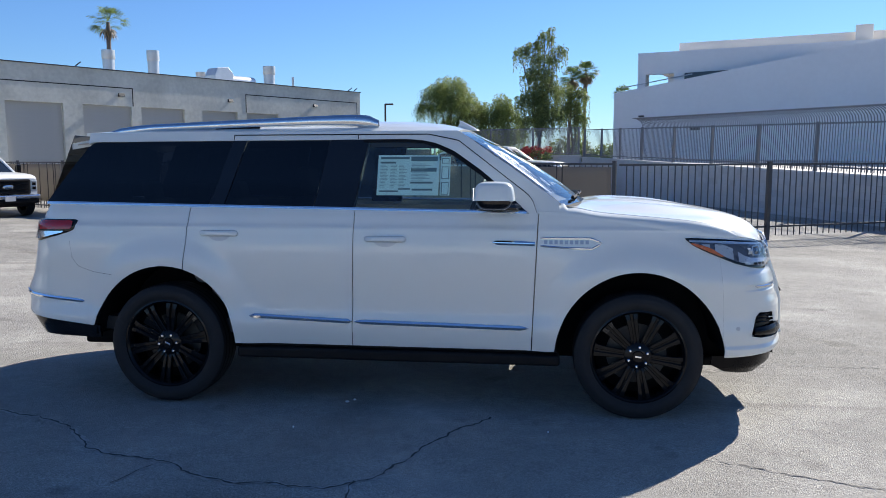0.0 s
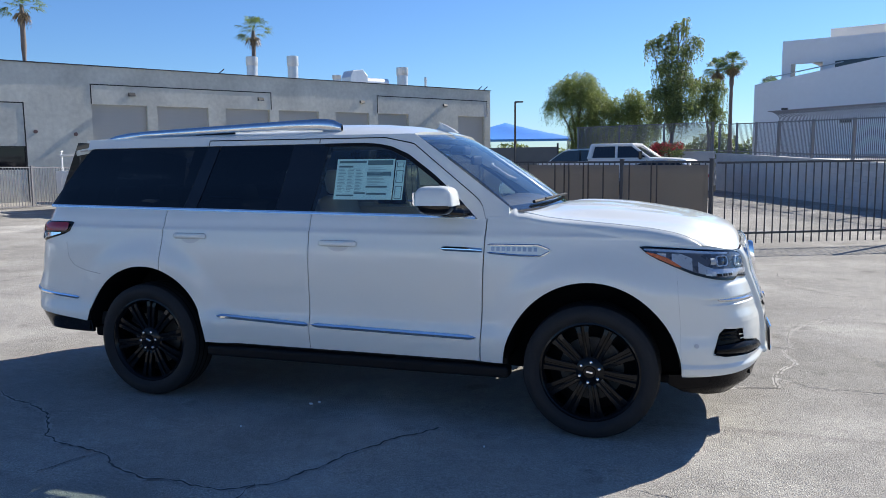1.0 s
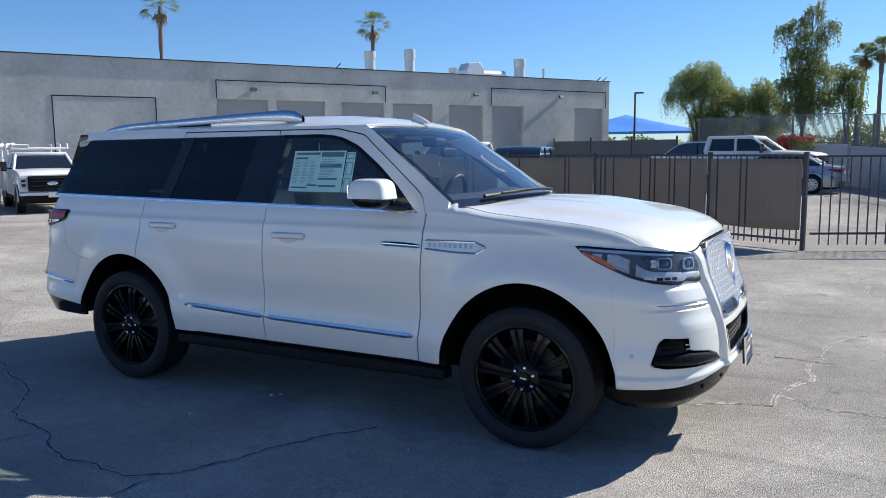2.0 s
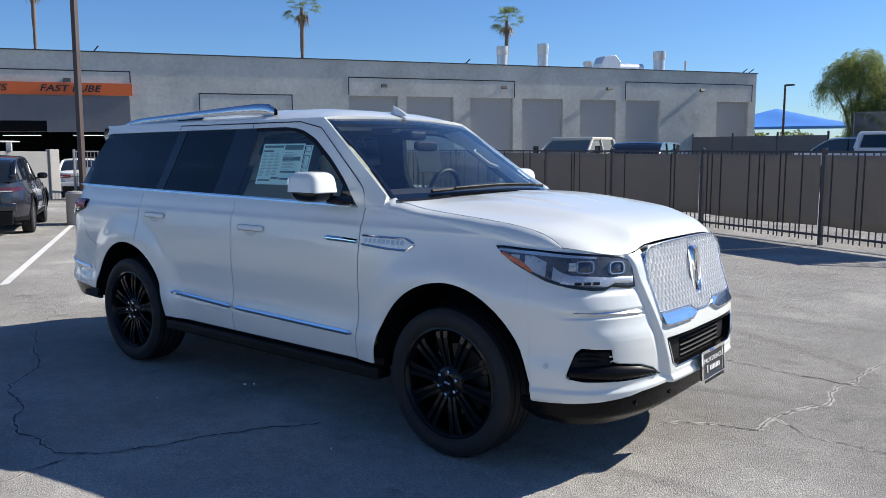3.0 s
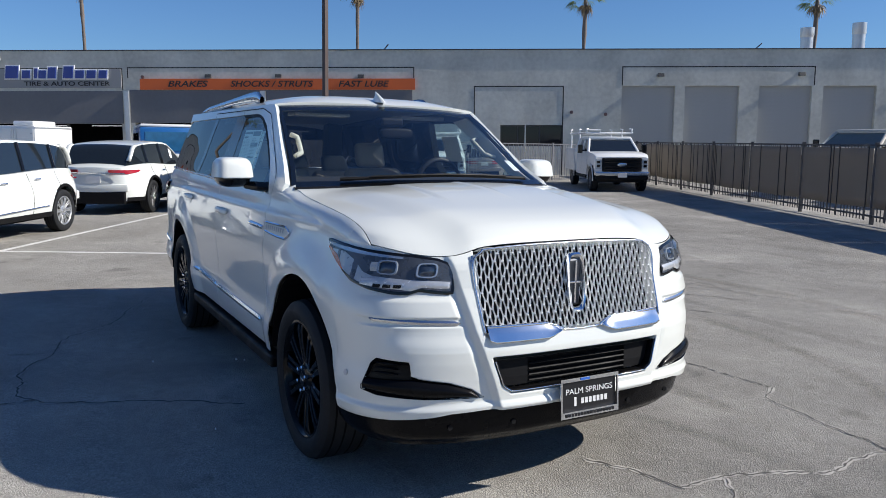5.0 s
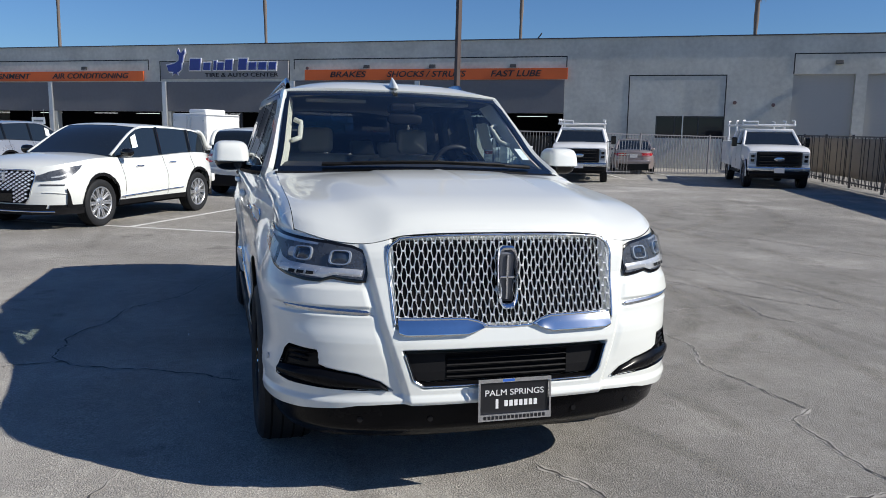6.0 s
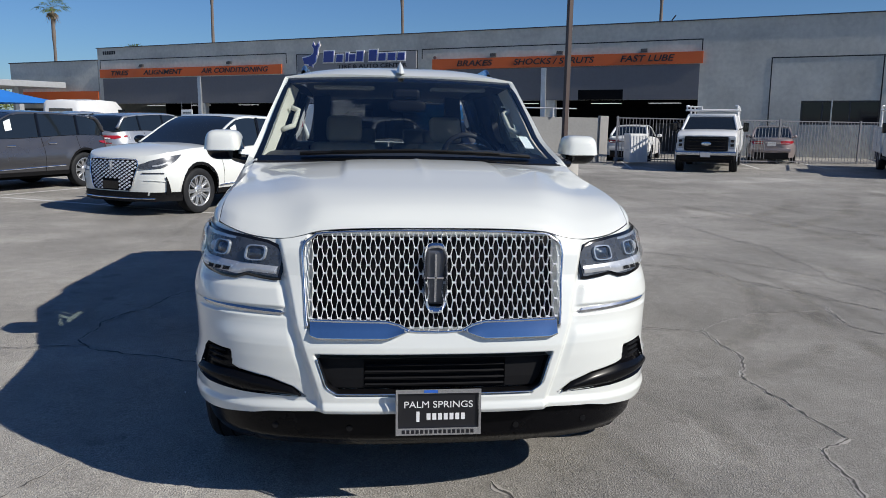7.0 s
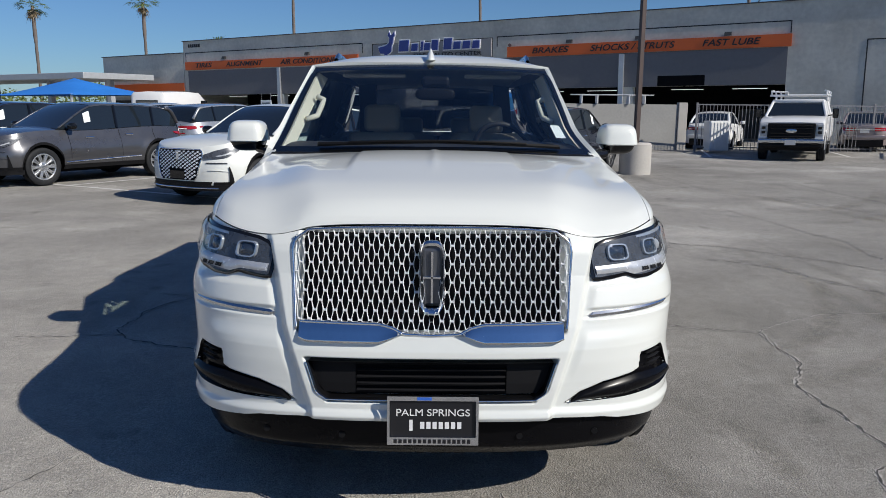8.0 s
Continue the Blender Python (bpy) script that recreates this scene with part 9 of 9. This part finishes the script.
def broad_tree(m, label, clumps, trunk_h, r, leaf, n, size, seed, droop=0.0, long=2.0):
    t = empty("tree", m, label, "tree")
    rnd = random.Random(seed)
    bm = bmesh.new()
    limb(bm, (0, 0, -0.3), (0.1, 0, trunk_h), r, r * 0.7, rnd, 0.05)
    for c in clumps[:9]:
        limb(bm, (0.1, 0, trunk_h * rnd.uniform(0.7, 1.0)), (c[0] * 0.8, c[1] * 0.8, c[2]), r * 0.5, r * 0.08, rnd)
    part("trunk", bm, BARK, t, smooth="all")
    mesh_part("crown", leaf_cloud(clumps, n, size, rnd, droop, long), leaf, t)
    return t


def strand_cloud(domes, n, reach, size, rnd, long=2.5, leaves=16, spread=0.4):
    """Leaves strung along twigs that spring from domes (x, y, z, rx, ry, rz) and hang over."""
    verts, faces = [], []
    weights = [(d[3] * d[4] * d[5]) ** 0.67 for d in domes]
    for _ in range(n):
        c = rnd.choices(domes, weights)[0]
        a, up, rad = rnd.uniform(0, 2 * math.pi), rnd.uniform(-0.35, 1.0), rnd.uniform(0.45, 1.0)
        k = (1 - up * up) ** 0.5
        p = Vector((c[0] + c[3] * rad * k * math.cos(a), c[1] + c[4] * rad * k * math.sin(a), c[2] + c[5] * rad * up))
        out = Vector((math.cos(a) + rnd.uniform(-0.4, 0.4), math.sin(a) + rnd.uniform(-0.4, 0.4), 0.25)) * spread
        ln = reach * rnd.uniform(0.45, 1.25)
        for i in range(leaves):
            t = (i + rnd.random()) / leaves
            q = p + out * ln * t * (1.4 - t) + Vector((rnd.gauss(0, 0.02), rnd.gauss(0, 0.02), -ln * t * t))
            d = (out * (1.0 - t) + Vector((rnd.uniform(-0.8, 0.8), rnd.uniform(-0.8, 0.8), -0.3 - 0.8 * t))).normalized()
            w = d.cross(Vector((rnd.uniform(-1, 1), rnd.uniform(-1, 1), rnd.uniform(-1, 1)))).normalized()
            s = size * rnd.uniform(0.6, 1.35)
            j = len(verts)
            verts += [q, q + d * s * long * 0.45 + w * s * 0.5, q + d * s * long, q + d * s * long * 0.45 - w * s * 0.5]
            faces.append((j, j + 1, j + 2, j + 3))
    me = bpy.data.meshes.new("crown")
    me.from_pydata([tuple(v) for v in verts], [], faces)
    return me


def hanging_tree(m, label, domes, trunk_h, r, leaf, seed, *sets):
    """A tree whose leaves hang on twigs; each set is (domes from, to, twigs, reach, leaf size, leaf length, leaves a twig, spread)."""
    t = empty("tree", m, label, "tree")
    rnd = random.Random(seed)
    bm = bmesh.new()
    limb(bm, (0, 0, -0.3), (0.1, 0, trunk_h), r, r * 0.7, rnd, 0.05)
    for d in domes:
        knee = Vector((d[0] * 0.35 + 0.06, d[1] * 0.35, trunk_h + (d[2] - trunk_h) * 0.45))
        limb(bm, (0.1, 0, trunk_h * rnd.uniform(0.75, 1.0)), knee, r * 0.5, r * 0.3, rnd)
        limb(bm, knee, (d[0], d[1], d[2] + d[5] * 0.3), r * 0.3, r * 0.07, rnd)
        for _ in range(4):
            limb(bm, knee.lerp(Vector(d[:3]), rnd.uniform(0.4, 0.9)), (d[0] + d[3] * rnd.uniform(-0.8, 0.8), d[1] + d[4] * rnd.uniform(-0.8, 0.8), d[2] + d[5] * rnd.uniform(0.1, 0.8)), r * 0.12, r * 0.03, rnd)
    part("trunk", bm, BARK, t, smooth="all")
    for a, b, n, reach, size, long, leaves, spread in sets:
        mesh_part("crown", strand_cloud(domes[a:b], n, reach, size, rnd, long, leaves, spread), leaf, t)
    return t


rnd = random.Random(21)


def blob(cx, cz, rx, rz, k, lo=0.45, hi=0.9, depth=None):
    out = []
    for _ in range(k):
        a, u = rnd.uniform(0, 2 * math.pi), rnd.random() ** 0.5
        s = rnd.uniform(lo, hi)
        out.append((cx + rx * u * math.cos(a), rnd.uniform(-1, 1) * (depth or rx) * 0.7, cz + rz * u * math.sin(a), s, s, s * 0.8))
    return out


# a feathery spreading tree, its outer twigs hanging low on one side
hanging_tree(pose(-4.75, 41.5, -0.16), "spreading feathery green tree behind the fence",
             [(0.2, 0.0, 6.0, 1.0, 1.1, 0.8), (-0.7, 0.3, 5.6, 0.9, 1.0, 0.8), (1.0, 0.2, 5.2, 0.8, 1.0, 0.7), (0.3, -0.5, 4.9, 1.1, 1.1, 0.8), (-1.35, 0.0, 4.75, 0.55, 0.7, 0.55), (1.5, 0.0, 4.4, 0.7, 0.9, 0.6), (0.5, 0.2, 3.7, 1.0, 1.0, 0.8), (1.3, -0.2, 3.0, 0.9, 0.9, 0.8), (0.3, 0.1, 2.4, 0.7, 0.9, 0.9)],
             2.2, 0.2, LEAF_FINE, 5, (0, 9, 3400, 1.15, 0.026, 4.5, 20, 0.45))
broad_tree(pose(-2.75, 40.6, -0.16), "low bright yellow-green bush tree behind the fence", blob(0, 2.7, 1.0, 0.7, 22, 0.28, 0.5), 1.2, 0.1, LEAF_LIME, 9000, 0.05, 14, 0.0, 2.4)
hanging_tree(pose(-2.0, 42.0, -0.16), "bushy green tree with upright shoots behind the fence",
             [(-0.6, 0, 4.6, 0.7, 0.8, 0.7), (0.5, 0.2, 5.0, 0.6, 0.8, 0.8), (0.1, -0.2, 4.0, 1.0, 0.9, 0.8), (0.9, 0.1, 4.3, 0.8, 0.8, 0.8), (0.2, 0, 3.0, 1.2, 0.9, 0.8), (1.2, 0, 3.1, 0.9, 0.9, 0.9)],
             1.6, 0.15, LEAF_FINE, 6, (0, 6, 1500, 0.75, 0.04, 2.8, 16, 0.25))
# a tall narrow tree, its leaves hanging in strings with sky between
hanging_tree(pose(0.7, 39.0, -0.16), "tall narrow tree with leaves hanging in loose strings",
             [(-1.05, 0, 7.75, 0.45, 0.5, 0.35), (-0.3, 0.1, 8.0, 0.5, 0.5, 0.4), (0.35, 0, 8.5, 0.45, 0.5, 0.4), (0.7, 0, 8.95, 0.16, 0.2, 0.2), (1.2, 0, 7.75, 0.4, 0.4, 0.4), (0.3, 0.2, 7.3, 0.9, 0.7, 0.5), (0.0, 0, 6.4, 1.0, 0.9, 0.6), (0.5, 0, 5.6, 1.0, 0.9, 0.6), (-0.3, 0, 5.0, 1.0, 0.9, 0.7), (0.6, 0, 4.3, 1.0, 0.9, 0.7), (-0.2, 0, 3.8, 1.1, 0.9, 0.7)],
             3.0, 0.14, LEAF_DARK, 7, (0, 6, 330, 0.95, 0.062, 1.7, 16, 0.22), (6, 11, 1150, 0.95, 0.058, 1.8, 16, 0.25))
hanging_tree(pose(2.6, 40.5, -0.5), "leaning tree with long drooping strings of leaves",
             [(-0.4, 0, 6.0, 0.6, 0.6, 0.5), (0.4, 0, 5.8, 0.6, 0.6, 0.5), (0.0, 0, 5.0, 0.7, 0.6, 0.5), (0.5, 0, 4.4, 0.5, 0.5, 0.4)],
             2.6, 0.1, LEAF_DARK, 8, (0, 4, 430, 1.3, 0.06, 1.7, 18, 0.15))
sh = empty("shrub", pose(0.75, 36.35, 1.1), "red flowering shrub above the wall", "shrub")
mesh_part("crown", leaf_cloud(blob(0.1, 0.75, 0.8, 0.3, 12, 0.15, 0.3), 900, 0.05, random.Random(9)), LEAF_DARK, sh)
mesh_part("blossom", leaf_cloud(blob(0.0, 0.8, 0.8, 0.28, 14, 0.12, 0.28), 1300, 0.05, random.Random(10)), FLOWER, sh)
part("stem", tube([(0, 0, -1.3), (0.05, 0, 0.0), (0, 0, 0.8)], 0.05, 6), BARK, sh)
# far green line behind the yard
fb = random.Random(31)
fw = leaf_cloud([(-34 + 4.2 * i, fb.uniform(-2, 2), fb.uniform(1.6, 2.5), 2.8, 2, fb.uniform(1.8, 2.5)) for i in range(24)], 52000, 0.22, fb, 0.1, 1.6)
o = mesh_part("far_hedge", fw, LEAF_DARK, None)
o.matrix_world = pose(0, 78, -1.0)
tagged(o, "dense green trees and shrubs far beyond the lot", "trees", kind="stuff")
fw = leaf_cloud([(fb.uniform(-2, 2), -34 + 4.2 * i, fb.uniform(1.2, 2.2), 2, 2.6, fb.uniform(1.2, 2.0)) for i in range(12)], 8000, 0.2, fb, 0.1, 1.6)
o = mesh_part("far_hedge", fw, LEAF_FINE, None)
o.matrix_world = pose(-68, -22, 0.4)
tagged(o, "dry green shrubs far beyond the carport", "trees", kind="stuff")


def palm(seed, h, r, crown, fronds, dry, bare=1.0):
    """A fan palm: ringed tapering trunk, fan leaves on stalks, a skirt of dry ones."""
    rnd = random.Random(seed)
    t = new("palm_tree")
    bm = bmesh.new()
    lean = Vector((rnd.uniform(-1, 1), rnd.uniform(-1, 1), 0)) * 0.02 * h
    n = 26
    pts, rs = [], []
    for i in range(n + 1):
        u = i / n
        pts.append(Vector((0, 0, -5 + (h + 5) * u)) + lean * math.sin(u * 2.6) * 1.2)
        rs.append(r * (1.25 - 0.45 * u) * (1.0 + 0.10 * (i % 2)) * (1.35 if 0.86 < u < 0.99 else 1.0))
    tube(pts, rs, 10, bm)
    part("trunk", bm, PALM_BARK, t, smooth="all")
    top = pts[-1]
    for name, k, mt in (("crown", fronds, LEAF_PALM), ("dry_skirt", dry, LEAF_DRY)):
        if not k:
            continue
        verts, faces = [], []
        for i in range(k):
            a = 2 * math.pi * (i * 0.618 + rnd.uniform(-0.05, 0.05))
            el = rnd.uniform(-0.35, 1.25) if name == "crown" else rnd.uniform(-1.45, -0.7)
            d = Vector((math.cos(a) * math.cos(el), math.sin(a) * math.cos(el), math.sin(el)))
            stalk = crown * rnd.uniform(0.42, 0.58) * (1.0 if name == "crown" else 0.5)
            base = top + d * 0.1
            tip = base + d * stalk - Vector((0, 0, 0.1 * stalk))
            side = d.cross(Vector((0, 0, 1))).normalized()
            j = len(verts)
            verts += [base + side * 0.02, base - side * 0.02, tip - side * 0.012, tip + side * 0.012]
            faces.append((j, j + 1, j + 2, j + 3))
            up = side.cross(d).normalized()
            for q in range(13):
                f = (q - 6) / 6 * 1.25
                ld = (d * math.cos(f) + side * math.sin(f) + up * rnd.uniform(-0.12, 0.12)).normalized()
                ln = crown * rnd.uniform(0.42, 0.6) * (1 - 0.25 * abs(f))
                mid = tip + ld * ln * 0.6 - Vector((0, 0, 0.05 * ln))
                end = tip + ld * ln - Vector((0, 0, 0.32 * ln))
                wv = ld.cross(up).normalized() * 0.021 * crown
                j = len(verts)
                verts += [tip, mid + wv, end, mid - wv]
                faces.append((j, j + 1, j + 2, j + 3))
        me = bpy.data.meshes.new(name)
        me.from_pydata([tuple(v) for v in verts], [], faces)
        mesh_part(name, me, mt, t)
    return t


P_TALL = palm(3, 13.0, 0.115, 1.25, 28, 7)
tagged(P_TALL, "tall slim fan palm with a small green crown", "palm tree", "tall palms")
P_TALL.matrix_world = pose(-25.0, 39.2, 9.8 - 13.0)
for x, y, top, yaw in ((-32.0, 27.9, 9.9, 40), (-63.1, 26.5, 15.0, 90), (-70.2, -38.0, 11.0, 10), (-74.0, -29.0, 11.7, 200), (-72.9, -13.9, 15.5, 120), (-74.0, 3.9, 15.5, 300)):
    k = 1.3 if x < -50 else 1.0
    copy_thing(P_TALL, pose(x, y, top - 13.0 * k, 0, 0, yaw) @ Matrix.Scale(k, 4))
P_WIDE = palm(8, 9.5, 0.16, 1.35, 70, 36)
tagged(P_WIDE, "fan palm with a shaggy brown skirt under its crown", "palm tree", "skirted palms")
P_WIDE.matrix_world = pose(3.45, 69.4, -0.4, 0, 2, 0)
copy_thing(P_WIDE, pose(5.15, 69.3, 0.0, 0, -5, 80))
copy_thing(P_WIDE, pose(6.8, 53.7, 0.8, 0, 0, 160) @ Matrix.Scale(0.58, 4))
P_LOW = palm(12, 6.6, 0.22, 1.8, 34, 6)
tagged(P_LOW, "low green fan palm behind the building", "palm tree")
P_LOW.matrix_world = pose(-62.0, -18.7, -0.6)
